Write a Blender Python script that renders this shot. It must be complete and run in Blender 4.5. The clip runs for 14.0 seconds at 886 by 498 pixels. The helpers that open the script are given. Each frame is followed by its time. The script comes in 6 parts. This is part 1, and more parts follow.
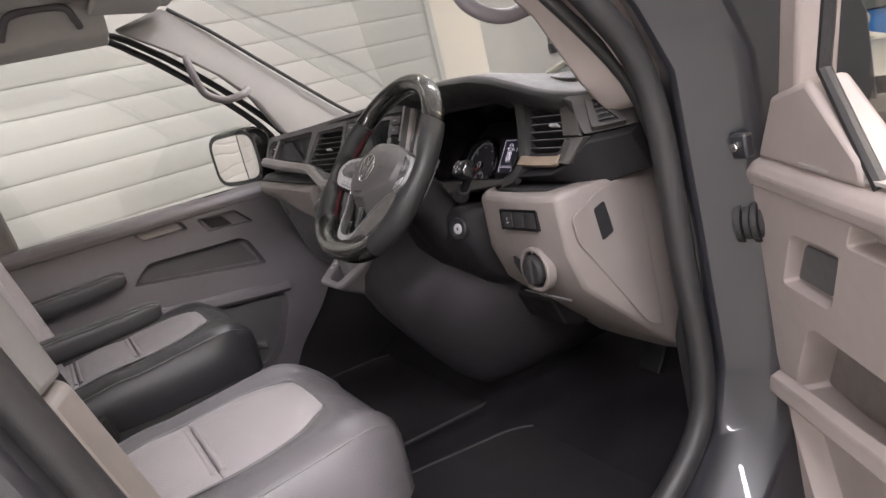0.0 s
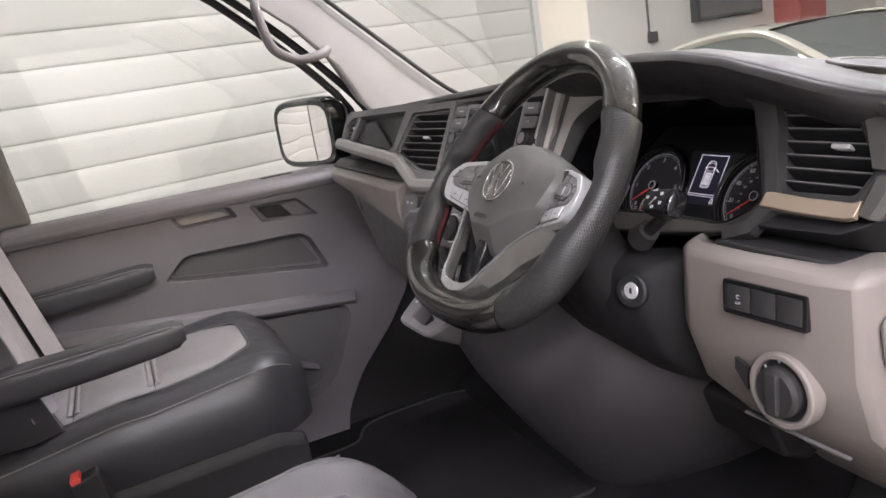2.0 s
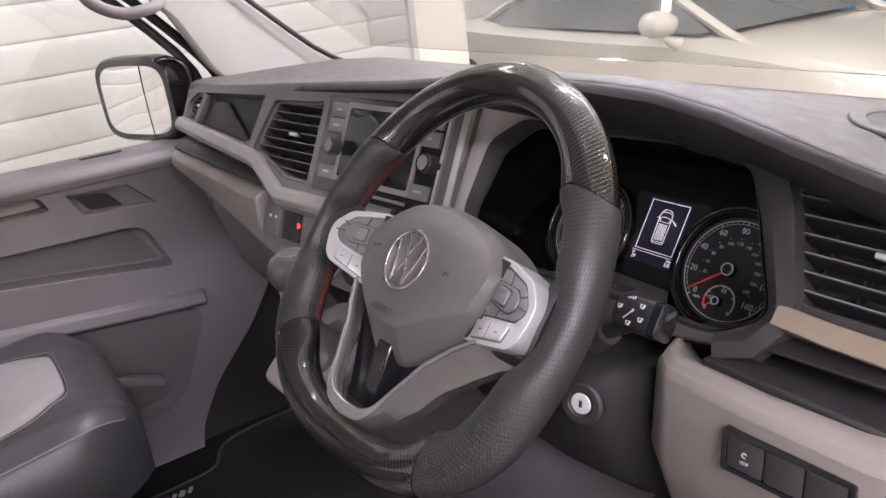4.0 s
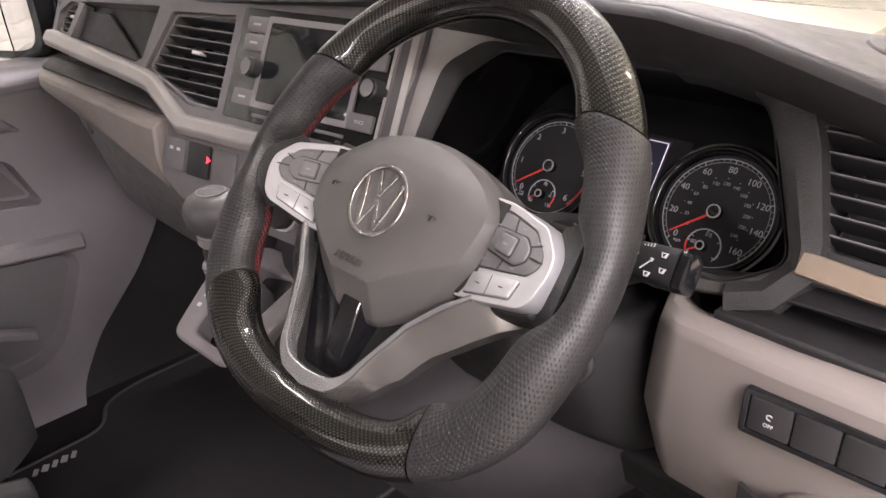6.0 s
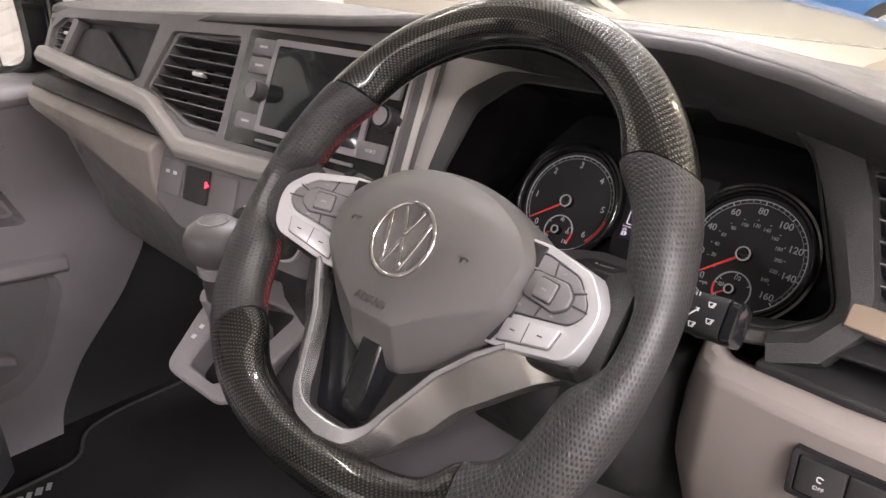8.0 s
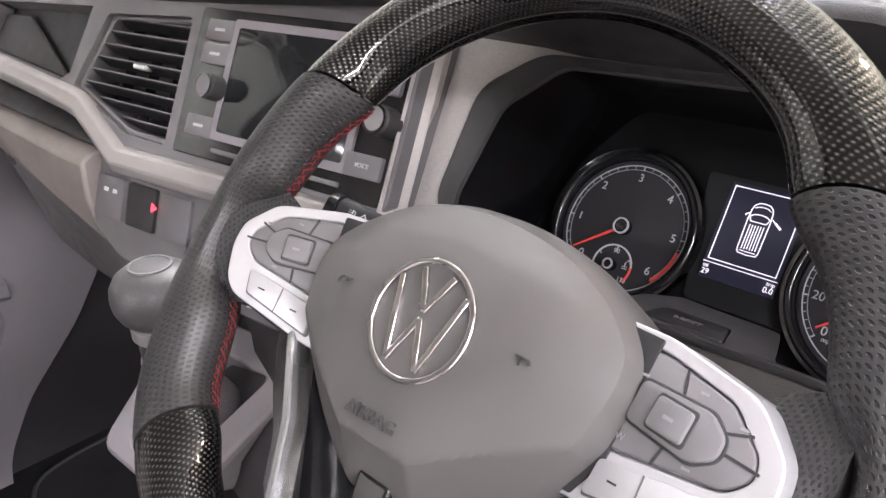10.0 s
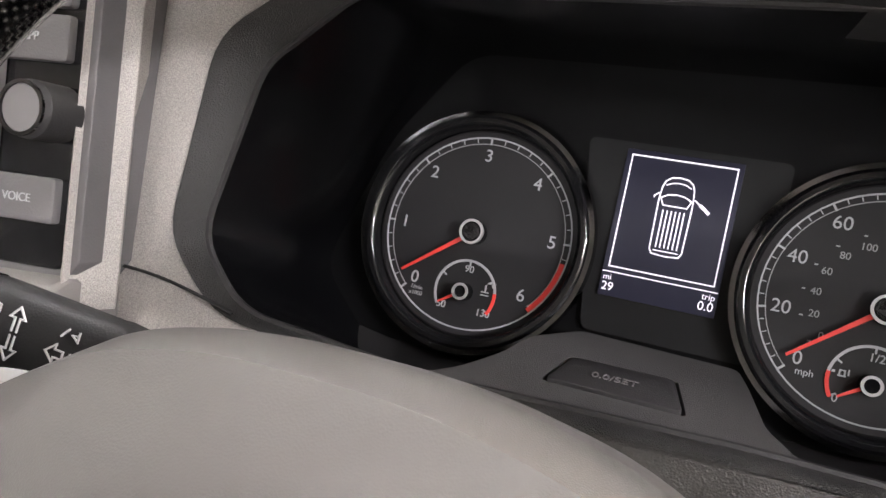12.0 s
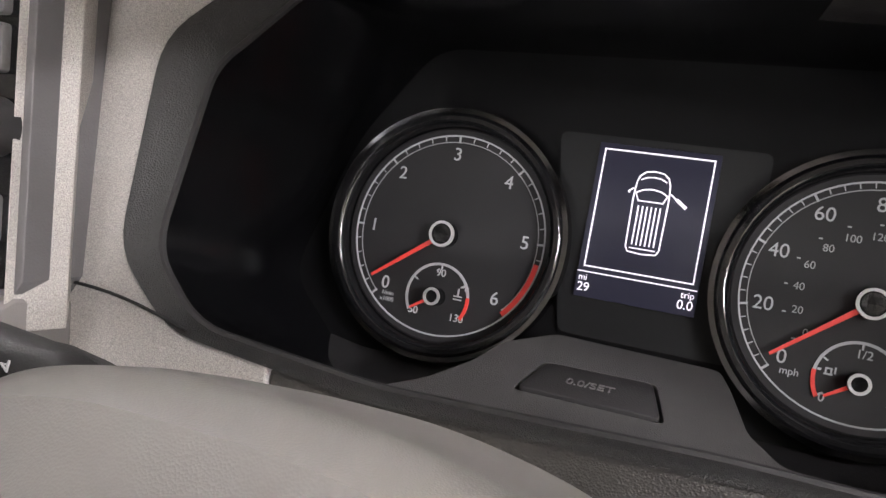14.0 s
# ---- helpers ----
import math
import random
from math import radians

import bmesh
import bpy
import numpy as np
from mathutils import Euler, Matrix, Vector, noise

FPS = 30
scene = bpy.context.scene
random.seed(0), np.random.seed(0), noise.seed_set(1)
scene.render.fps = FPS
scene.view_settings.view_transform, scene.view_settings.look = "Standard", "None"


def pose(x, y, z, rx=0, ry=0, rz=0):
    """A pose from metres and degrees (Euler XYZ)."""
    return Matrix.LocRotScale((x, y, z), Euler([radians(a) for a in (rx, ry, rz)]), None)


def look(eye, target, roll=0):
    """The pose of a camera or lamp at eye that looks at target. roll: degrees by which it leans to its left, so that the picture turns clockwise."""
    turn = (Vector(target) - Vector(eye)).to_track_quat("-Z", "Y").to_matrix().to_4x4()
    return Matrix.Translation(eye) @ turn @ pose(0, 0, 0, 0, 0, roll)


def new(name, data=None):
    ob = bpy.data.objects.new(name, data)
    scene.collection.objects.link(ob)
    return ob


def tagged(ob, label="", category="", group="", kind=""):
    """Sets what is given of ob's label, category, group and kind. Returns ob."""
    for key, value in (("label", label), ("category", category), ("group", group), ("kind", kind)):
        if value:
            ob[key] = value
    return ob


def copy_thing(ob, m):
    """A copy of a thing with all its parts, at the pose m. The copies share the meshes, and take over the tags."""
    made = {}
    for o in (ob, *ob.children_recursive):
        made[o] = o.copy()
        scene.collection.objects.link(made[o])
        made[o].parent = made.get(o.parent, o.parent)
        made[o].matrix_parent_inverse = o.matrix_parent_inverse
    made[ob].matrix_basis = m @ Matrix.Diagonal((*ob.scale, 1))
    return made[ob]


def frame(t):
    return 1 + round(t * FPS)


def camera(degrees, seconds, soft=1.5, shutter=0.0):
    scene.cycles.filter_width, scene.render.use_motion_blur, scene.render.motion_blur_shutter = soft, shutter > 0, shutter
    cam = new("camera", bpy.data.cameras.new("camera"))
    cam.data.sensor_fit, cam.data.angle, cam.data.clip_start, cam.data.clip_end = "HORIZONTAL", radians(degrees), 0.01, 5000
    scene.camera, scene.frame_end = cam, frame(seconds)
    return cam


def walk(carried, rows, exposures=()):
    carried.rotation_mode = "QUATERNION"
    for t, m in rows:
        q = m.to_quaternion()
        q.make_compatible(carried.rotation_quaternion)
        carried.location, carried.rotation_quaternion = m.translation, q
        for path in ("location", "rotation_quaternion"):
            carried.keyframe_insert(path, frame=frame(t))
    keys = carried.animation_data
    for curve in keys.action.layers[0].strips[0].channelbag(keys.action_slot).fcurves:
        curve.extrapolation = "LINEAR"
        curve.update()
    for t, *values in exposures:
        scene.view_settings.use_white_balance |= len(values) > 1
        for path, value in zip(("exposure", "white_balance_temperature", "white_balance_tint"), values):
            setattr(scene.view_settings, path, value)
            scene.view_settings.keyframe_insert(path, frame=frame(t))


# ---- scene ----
cam = camera(60.8, 14.0)
PATH = [
    (0, (1.269, -0.538, 1.397), (-0.467, 0.344, 0.939), -14.0),
    (0.5, (1.099, -0.508, 1.393), (-0.649, 0.345, 0.926), -13.8),
    (1, (0.966, -0.491, 1.39), (-0.795, 0.336, 0.926), -12.0),
    (1.5, (0.87, -0.467, 1.391), (-0.918, 0.298, 0.924), -10.4),
    (2, (0.781, -0.403, 1.399), (-1.018, 0.329, 0.921), -9.2),
    (2.5, (0.693, -0.351, 1.424), (-1.091, 0.398, 0.919), -8.5),
    (3, (0.625, -0.321, 1.455), (-1.11, 0.5, 0.893), -8.0),
    (3.5, (0.567, -0.309, 1.485), (-1.093, 0.608, 0.851), -7.3),
    (4, (0.517, -0.292, 1.487), (-1.06, 0.706, 0.767), -6.5),
    (4.2, (0.499, -0.284, 1.486), (-1.051, 0.735, 0.738), -6.1),
    (6.3, (0.395, -0.305, 1.459), (-0.911, 0.912, 0.558), -2.3),
    (6.5, (0.396, -0.306, 1.462), (-0.905, 0.923, 0.569), -2.0),
    (7, (0.39, -0.305, 1.47), (-0.903, 0.944, 0.593), -1.4),
    (7.5, (0.375, -0.304, 1.47), (-0.923, 0.956, 0.616), -0.9),
    (7.7, (0.366, -0.305, 1.466), (-0.937, 0.959, 0.625), -0.6),
    (9.8, (0.221, -0.208, 1.423), (-1.1, 1.035, 0.581), -2.0),
    (10, (0.204, -0.19, 1.417), (-1.07, 1.088, 0.555), -1.4),
    (10.4, (0.161, -0.123, 1.39), (-0.999, 1.228, 0.479), -1.2),
    (11, (0.108, -0.067, 1.366), (-0.865, 1.392, 0.403), -0.9),
    (11.5, (0.075, -0.048, 1.366), (-0.732, 1.479, 0.361), -0.5),
    (12, (0.062, -0.036, 1.361), (-0.679, 1.546, 0.388), -0.8),
    (12.5, (0.055, -0.02, 1.361), (-0.608, 1.574, 0.35), -1.5),
    (13, (0.059, -0.017, 1.361), (-0.579, 1.583, 0.345), -1.6),
    (13.5, (0.065, -0.016, 1.355), (-0.606, 1.578, 0.351), -2.3),
    (14, (0.069, -0.017, 1.357), (-0.669, 1.56, 0.373), -2.6),
]
walk(cam, [(t, look(eye, target, roll)) for t, eye, target, roll in PATH],
     [(0.0, -0.1, 6750, 10), (1.0, 0.20, 6650, 9), (3.0, 0.31, 6600, 11), (4.2, 0.43, 6600, 16), (6.3, 0.75, 7100, 14), (7.7, 0.78, 7100, 13), (9.8, 1.1, 6600, 11), (11.0, 1.33, 6850, 9), (12.0, 1.3, 6900, 7), (14.0, 1.3, 6900, 7)])

# ---- world and light ----
world = bpy.data.worlds.new("world")
scene.world = world
world.use_nodes = True
world.node_tree.nodes["Background"].inputs[0].default_value = (0.9, 0.95, 1.0, 1)
world.node_tree.nodes["Background"].inputs[1].default_value = 0.02


def tube_lamp(x, y, z, lx, ly, watts, colour):
    """A ceiling batten: its light; the housing is built with the garage."""
    data = bpy.data.lights.new("batten_light", "AREA")
    data.shape, data.size, data.size_y = "RECTANGLE", lx, ly
    data.energy, data.color = watts, colour
    ob = new("batten_light", data)
    ob.matrix_world = pose(x, y, z)
    return ob


WARM, COOL = (1.0, 0.86, 0.72), (0.92, 0.905, 1.0)
# x, y, width, length, watts, colour
# The two behind y = -5 are added, unseen, to brighten the dash.
BATTENS = [(1.9, -0.9, 0.12, 1.5, 80, COOL), (4.4, -0.6, 0.3, 1.5, 250, COOL), (3.6, -2.1, 0.3, 1.5, 180, COOL), (2.2, 1.5, 0.12, 1.5, 35, WARM), (-0.9, 1.7, 0.12, 1.5, 70, COOL), (-2.2, 0.2, 0.12, 1.5, 3, COOL), (-2.2, -2.6, 0.12, 1.5, 48, COOL), (-1.2, -5.6, 1.5, 0.12, 110, COOL), (0.9, -6.3, 1.5, 0.12, 140, COOL),
           (2.6, -4.4, 0.12, 1.5, 100, COOL), (0.8, 3.4, 0.12, 1.5, 28, WARM), (-1.6, 4.2, 1.5, 0.12, 34, COOL), (3.4, 4.6, 0.12, 1.5, 35, WARM), (-4.8, 3.6, 0.12, 1.5, 60, COOL)]
for bx, by, lx, ly, power, col in BATTENS:
    tube_lamp(bx, by, 3.28, lx, ly, power, col)


# ---- materials ----
def material(name, colour, rough=0.5, metal=0.0, grain=0.0, scale=400.0, var=0.06, coat=0.0, spec=0.5, vscale=6.0, wear=0.06):
    """A surface with colour and gloss varied at two scales and a fine relief."""
    m = bpy.data.materials.new(name)
    m.use_nodes = True
    n, l = m.node_tree.nodes, m.node_tree.links
    b = n["Principled BSDF"]
    b.inputs["Metallic"].default_value = metal
    b.inputs["Specular IOR Level"].default_value = spec
    b.inputs["Coat Weight"].default_value = coat
    b.inputs["Coat Roughness"].default_value = 0.04
    tc = n.new("ShaderNodeTexCoord")
    big = n.new("ShaderNodeTexNoise")
    big.inputs["Scale"].default_value, big.inputs["Detail"].default_value = vscale, 5
    l.new(tc.outputs["Object"], big.inputs["Vector"])
    ramp = n.new("ShaderNodeMapRange")
    ramp.inputs["From Min"].default_value, ramp.inputs["From Max"].default_value = 0.3, 0.7
    ramp.inputs["To Min"].default_value, ramp.inputs["To Max"].default_value = 1 - var, 1 + var
    l.new(big.outputs["Fac"], ramp.inputs["Value"])
    mul = n.new("ShaderNodeVectorMath")
    mul.operation = "SCALE"
    mul.inputs[0].default_value = colour
    l.new(ramp.outputs["Result"], mul.inputs["Scale"])
    l.new(mul.outputs["Vector"], b.inputs["Base Color"])
    rr = n.new("ShaderNodeMapRange")
    rr.inputs["From Min"].default_value, rr.inputs["From Max"].default_value = 0.3, 0.7
    rr.inputs["To Min"].default_value, rr.inputs["To Max"].default_value = max(0.02, rough - wear), min(1, rough + wear)
    mid = n.new("ShaderNodeTexNoise")
    mid.inputs["Scale"].default_value, mid.inputs["Detail"].default_value = vscale * 9, 4
    l.new(tc.outputs["Object"], mid.inputs["Vector"])
    l.new(mid.outputs["Fac"], rr.inputs["Value"])
    l.new(rr.outputs["Result"], b.inputs["Roughness"])
    if grain > 0:
        fine = n.new("ShaderNodeTexVoronoi")
        fine.inputs["Scale"].default_value = scale
        l.new(tc.outputs["Object"], fine.inputs["Vector"])
        bump = n.new("ShaderNodeBump")
        bump.inputs["Strength"].default_value, bump.inputs["Distance"].default_value = grain, 0.0006
        l.new(fine.outputs["Distance"], bump.inputs["Height"])
        l.new(bump.outputs["Normal"], b.inputs["Normal"])
    return m


def glow(name, colour, strength):
    m = bpy.data.materials.new(name)
    m.use_nodes = True
    b = m.node_tree.nodes["Principled BSDF"]
    b.inputs["Base Color"].default_value = (*colour, 1)
    b.inputs["Emission Color"].default_value = (*colour, 1)
    b.inputs["Emission Strength"].default_value = strength
    return m


def glass(name, tint=(1, 1, 1), ior=1.45):
    m = bpy.data.materials.new(name)
    m.use_nodes = True
    b = m.node_tree.nodes["Principled BSDF"]
    b.inputs["Base Color"].default_value = (*tint, 1)
    b.inputs["Roughness"].default_value = 0.0
    b.inputs["IOR"].default_value = ior
    b.inputs["Transmission Weight"].default_value = 1.0
    return m


def math_node(n, l, op, a, b=None):
    k = n.new("ShaderNodeMath")
    k.operation = op
    for i, v in enumerate((a, b)):
        if v is None:
            continue
        if isinstance(v, (int, float)):
            k.inputs[i].default_value = v
        else:
            l.new(v, k.inputs[i])
    return k.outputs[0]


def carbon(name):
    """Twill carbon cloth under a clear gloss coat, laid along the UV in metres."""
    m = material(name, (0.02, 0.02, 0.022), rough=0.24, coat=1.0, var=0.1, spec=0.5, wear=0.02)
    n, l = m.node_tree.nodes, m.node_tree.links
    b = n["Principled BSDF"]
    uv = n.new("ShaderNodeUVMap")
    sep = n.new("ShaderNodeSeparateXYZ")
    l.new(uv.outputs["UV"], sep.inputs[0])
    su = math_node(n, l, "MULTIPLY", sep.outputs["X"], 560)
    sv = math_node(n, l, "MULTIPLY", sep.outputs["Y"], 560)
    tw = math_node(n, l, "FLOORED_MODULO", math_node(n, l, "ADD", math_node(n, l, "FLOOR", su), math_node(n, l, "FLOOR", sv)), 2)
    up = math_node(n, l, "LESS_THAN", tw, 0.5)
    ru = math_node(n, l, "SINE", math_node(n, l, "MULTIPLY", math_node(n, l, "FRACT", su), math.pi))
    rv = math_node(n, l, "SINE", math_node(n, l, "MULTIPLY", math_node(n, l, "FRACT", sv), math.pi))
    tuft = math_node(n, l, "MULTIPLY", ru, rv)
    fac = math_node(n, l, "MULTIPLY", up, math_node(n, l, "POWER", tuft, 1.8))
    mix = n.new("ShaderNodeMix")
    mix.data_type = "RGBA"
    l.new(fac, mix.inputs["Factor"])
    mix.inputs["A"].default_value, mix.inputs["B"].default_value = (0.002, 0.002, 0.002, 1), (0.22, 0.212, 0.195, 1)
    l.new(mix.outputs["Result"], b.inputs["Base Color"])
    b.inputs["Metallic"].default_value = 0.8
    hgt = n.new("ShaderNodeMix")
    l.new(up, hgt.inputs["Factor"])
    l.new(ru, hgt.inputs["A"])
    l.new(rv, hgt.inputs["B"])
    bump = n.new("ShaderNodeBump")
    bump.inputs["Strength"].default_value, bump.inputs["Distance"].default_value = 0.5, 0.0004
    l.new(hgt.outputs["Result"], bump.inputs["Height"])
    l.new(bump.outputs["Normal"], b.inputs["Normal"])
    return m


def perforated(name, colour, pitch, rough=0.45, hole=0.25):
    """Leather with staggered punched holes, laid along the UV in metres."""
    m = material(name, colour, rough=rough, var=0.08)
    n, l = m.node_tree.nodes, m.node_tree.links
    b = n["Principled BSDF"]
    uv = n.new("ShaderNodeUVMap")
    sep = n.new("ShaderNodeSeparateXYZ")
    l.new(uv.outputs["UV"], sep.inputs[0])
    row = math_node(n, l, "DIVIDE", sep.outputs["Y"], pitch * 0.75)
    par = math_node(n, l, "MULTIPLY", math_node(n, l, "FLOORED_MODULO", math_node(n, l, "FLOOR", row), 2), 0.5)
    col = math_node(n, l, "ADD", math_node(n, l, "DIVIDE", sep.outputs["X"], pitch), par)
    fx = math_node(n, l, "SUBTRACT", math_node(n, l, "FRACT", col), 0.5)
    fy = math_node(n, l, "MULTIPLY", math_node(n, l, "SUBTRACT", math_node(n, l, "FRACT", row), 0.5), 0.75)
    d = math_node(n, l, "SQRT", math_node(n, l, "ADD", math_node(n, l, "MULTIPLY", fx, fx), math_node(n, l, "MULTIPLY", fy, fy)))
    dot = n.new("ShaderNodeMapRange")
    dot.interpolation_type = "SMOOTHSTEP"
    dot.inputs["From Min"].default_value, dot.inputs["From Max"].default_value = hole * 0.6, hole
    l.new(d, dot.inputs["Value"])
    base = b.inputs["Base Color"].links[0].from_socket
    mul = n.new("ShaderNodeVectorMath")
    mul.operation = "SCALE"
    l.new(base, mul.inputs[0])
    l.new(math_node(n, l, "ADD", math_node(n, l, "MULTIPLY", dot.outputs["Result"], 0.94), 0.06), mul.inputs["Scale"])
    l.new(mul.outputs["Vector"], b.inputs["Base Color"])
    bump = n.new("ShaderNodeBump")
    bump.inputs["Strength"].default_value, bump.inputs["Distance"].default_value = 0.7, 0.0007
    l.new(dot.outputs["Result"], bump.inputs["Height"])
    l.new(bump.outputs["Normal"], b.inputs["Normal"])
    return m


DARK = material("charcoal_plastic", (0.027, 0.0255, 0.0265), 0.55, grain=0.15, scale=1200, spec=0.25)
TOPPAD = material("dash_skin", (0.043, 0.0395, 0.0365), 0.5, grain=0.5, scale=1300, var=0.03)
GREY = material("grey_door_plastic", (0.160, 0.147, 0.156), 0.55, grain=0.15, scale=1000)
DGREY = material("slate_plastic", (0.105, 0.099, 0.102), 0.55, grain=0.15, scale=1000)
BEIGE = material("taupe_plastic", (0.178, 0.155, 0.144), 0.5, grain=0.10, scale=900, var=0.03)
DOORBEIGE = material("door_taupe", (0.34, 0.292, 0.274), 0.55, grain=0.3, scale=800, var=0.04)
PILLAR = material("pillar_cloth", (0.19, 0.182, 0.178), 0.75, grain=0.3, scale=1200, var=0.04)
# Same trim as PILLAR, its tone raised for light on the driver's side.
LITPILLAR = material("lit_pillar_trim", (0.40, 0.35, 0.33), 0.7, grain=0.3, scale=1200, var=0.04)
LINING = material("headlining", (0.46, 0.44, 0.42), 0.9, grain=0.4, scale=1500, var=0.05)
METALGREY = material("satin_grey_trim", (0.43, 0.405, 0.385), 0.42, metal=0.2, grain=0.5, scale=2200)


def speckle(m, scale, low, high):
    """Metallic flake: a fine noise on the base colour."""
    n, l = m.node_tree.nodes, m.node_tree.links
    b = n["Principled BSDF"]
    tc, nz, mr, mul = n.new("ShaderNodeTexCoord"), n.new("ShaderNodeTexNoise"), n.new("ShaderNodeMapRange"), n.new("ShaderNodeVectorMath")
    nz.inputs["Scale"].default_value, nz.inputs["Detail"].default_value = scale, 2
    mr.inputs["From Min"].default_value, mr.inputs["From Max"].default_value = 0.3, 0.7
    mr.inputs["To Min"].default_value, mr.inputs["To Max"].default_value = low, high
    mul.operation = "SCALE"
    src = b.inputs["Base Color"].links[0].from_socket
    l.new(tc.outputs["Object"], nz.inputs["Vector"])
    l.new(nz.outputs["Fac"], mr.inputs["Value"])
    l.new(src, mul.inputs[0])
    l.new(mr.outputs["Result"], mul.inputs["Scale"])
    l.new(mul.outputs["Vector"], b.inputs["Base Color"])


speckle(METALGREY, 2000, 0.65, 1.4)
# The tan tone carries warm light grazing a darker strip.
WARMTRIM = material("patterned_trim", (0.27, 0.212, 0.163), 0.36, metal=0.45, grain=0.2, scale=1400, var=0.03)
BLACK = material("gloss_black", (0.008, 0.008, 0.009), 0.12, var=0.05, spec=0.6)
MATTBLACK = material("matt_black", (0.010, 0.010, 0.011), 0.6)
SHELF = material("black_shelf", (0.020, 0.019, 0.020), 0.5, grain=0.3, scale=900, spec=0.35)
WELL = material("well_gloss", (0.003, 0.003, 0.0035), 0.22, spec=0.25, var=0.02, wear=0.02)
BEZEL = material("bezel_grain", (0.020, 0.019, 0.019), 0.5, grain=0.6, scale=1500)
RUBBER = material("rubber_seal", (0.022, 0.021, 0.022), 0.5, grain=0.2, scale=600)
CARPET = material("carpet", (0.017, 0.016, 0.0175), 0.95, grain=1.0, scale=900, var=0.2, spec=0.1)
MAT = material("mat_pile", (0.026, 0.0245, 0.026), 0.95, grain=1.0, scale=1200, var=0.15, spec=0.1)
PIPING = material("mat_binding", (0.035, 0.034, 0.034), 0.8)
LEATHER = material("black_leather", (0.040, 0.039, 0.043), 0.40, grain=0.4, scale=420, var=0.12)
LEATHERG = material("grey_leather", (0.30, 0.278, 0.284), 0.45, grain=0.4, scale=420, var=0.05)
LEATHERP = perforated("grey_perforated_leather", (0.30, 0.278, 0.284), 0.005, hole=0.13)
THREAD = material("thread", (0.17, 0.165, 0.165), 0.7)
# Driver's black hide raised to grey for the light on it; gaiter shares.
LEATHERM = material("lit_tone_leather", (0.115, 0.108, 0.116), 0.38, grain=0.4, scale=420, var=0.10)
# Grey insert hide again, darkened for the weaker light on the passenger side.
LEATHERD = perforated("shaded_perforated_leather", (0.25, 0.232, 0.238), 0.005, hole=0.13)
REDTHREAD = material("red_thread", (0.20, 0.012, 0.014), 0.6)
CARBON = carbon("carbon_fibre")
DARKCHROME = material("dark_chrome", (0.16, 0.16, 0.165), 0.1, metal=1.0, wear=0.02)
SCREENGLASS = material("screen_glass", (0.010, 0.011, 0.012), 0.08, spec=0.3, var=0.02, wear=0.02)
GRIP = perforated("grip_leather", (0.020, 0.0193, 0.020), 0.0034, rough=0.46, hole=0.29)
PAD = material("airbag_skin", (0.076, 0.071, 0.069), 0.45, grain=0.08, scale=2400, var=0.03, wear=0.02)
CHROME = material("chrome", (0.75, 0.75, 0.76), 0.08, metal=1.0, wear=0.02)
ARMEDGE = material("polished_edge", (0.42, 0.42, 0.43), 0.25, metal=0.8, var=0.0, wear=0.0)
SATIN = material("satin_silver", (0.58, 0.575, 0.59), 0.34, metal=0.5, var=0.03)
STEEL = material("brushed_metal", (0.36, 0.345, 0.33), 0.24, metal=0.9, var=0.0, wear=0.0)
BUTTONDK = material("knob_plastic", (0.050, 0.047, 0.048), 0.45, grain=0.2, scale=900)
BUTTON = material("button_grey", (0.14, 0.134, 0.137), 0.42)
PAINT = material("grey_paint", (0.021, 0.021, 0.026), 0.35, metal=0.25, coat=0.8, var=0.02, wear=0.02)
SHUTTER = material("shutter_enamel", (0.46, 0.458, 0.436), 0.45, grain=0.15, scale=60, var=0.03, vscale=1.5)
WALL = material("white_wall", (0.78, 0.76, 0.71), 0.8, grain=0.3, scale=40, var=0.04, vscale=2)
WARMWALL = material("cream_pillar", (0.70, 0.65, 0.57), 0.8, grain=0.3, scale=40, var=0.05, vscale=2)
FLOORM = material("resin_floor", (0.36, 0.345, 0.315), 0.25, var=0.08, vscale=1.2)
CEIL = material("ceiling_paint", (0.75, 0.74, 0.72), 0.9, var=0.03)
CARWHITE = material("pearl_paint", (0.44, 0.415, 0.355), 0.3, coat=1.0, var=0.01, vscale=0.5, wear=0.01)
CARBLUE = material("blue_paint", (0.03, 0.16, 0.42), 0.25, coat=1.0, var=0.02)
CARGLASS = material("tinted_glass", (0.09, 0.10, 0.095), 0.05, spec=0.8, var=0.02, wear=0.02)
TYRE = material("tyre", (0.02, 0.02, 0.02), 0.8)
RED = material("red_plastic", (0.62, 0.06, 0.05), 0.4)
SIGNRED = material("red_sign", (0.5, 0.08, 0.06), 0.6)
GLASS = glass("window_glass", (0.97, 1.0, 0.98))
MIRROR = material("mirror", (0.72, 0.68, 0.67), 0.02, metal=1.0, var=0.0, wear=0.0)
WHITEINK = glow("white_print", (0.46, 0.46, 0.49), 0.010)
DIMINK = glow("dim_print", (0.35, 0.35, 0.36), 0.0)
STALKINK = material("stalk_print", (0.42, 0.42, 0.43), 0.5)
GREYINK = material("grey_print", (0.22, 0.215, 0.22), 0.5)
DARKINK = material("dark_print", (0.03, 0.03, 0.03), 0.5)
REDINK = glow("red_print", (0.75, 0.06, 0.05), 0.04)
SCREENBLUE = glow("display_ground", (0.012, 0.012, 0.024), 0.25)
COLUMN = material("column_plastic", (0.015, 0.0142, 0.0152), 0.6, grain=0.15, scale=1200, spec=0.2)
CONSOLE = material("console_plastic", (0.032, 0.0292, 0.0318), 0.75, grain=0.15, scale=1000, spec=0.2)
SCREENINK = glow("display_ink", (0.88, 0.82, 0.95), 0.42)
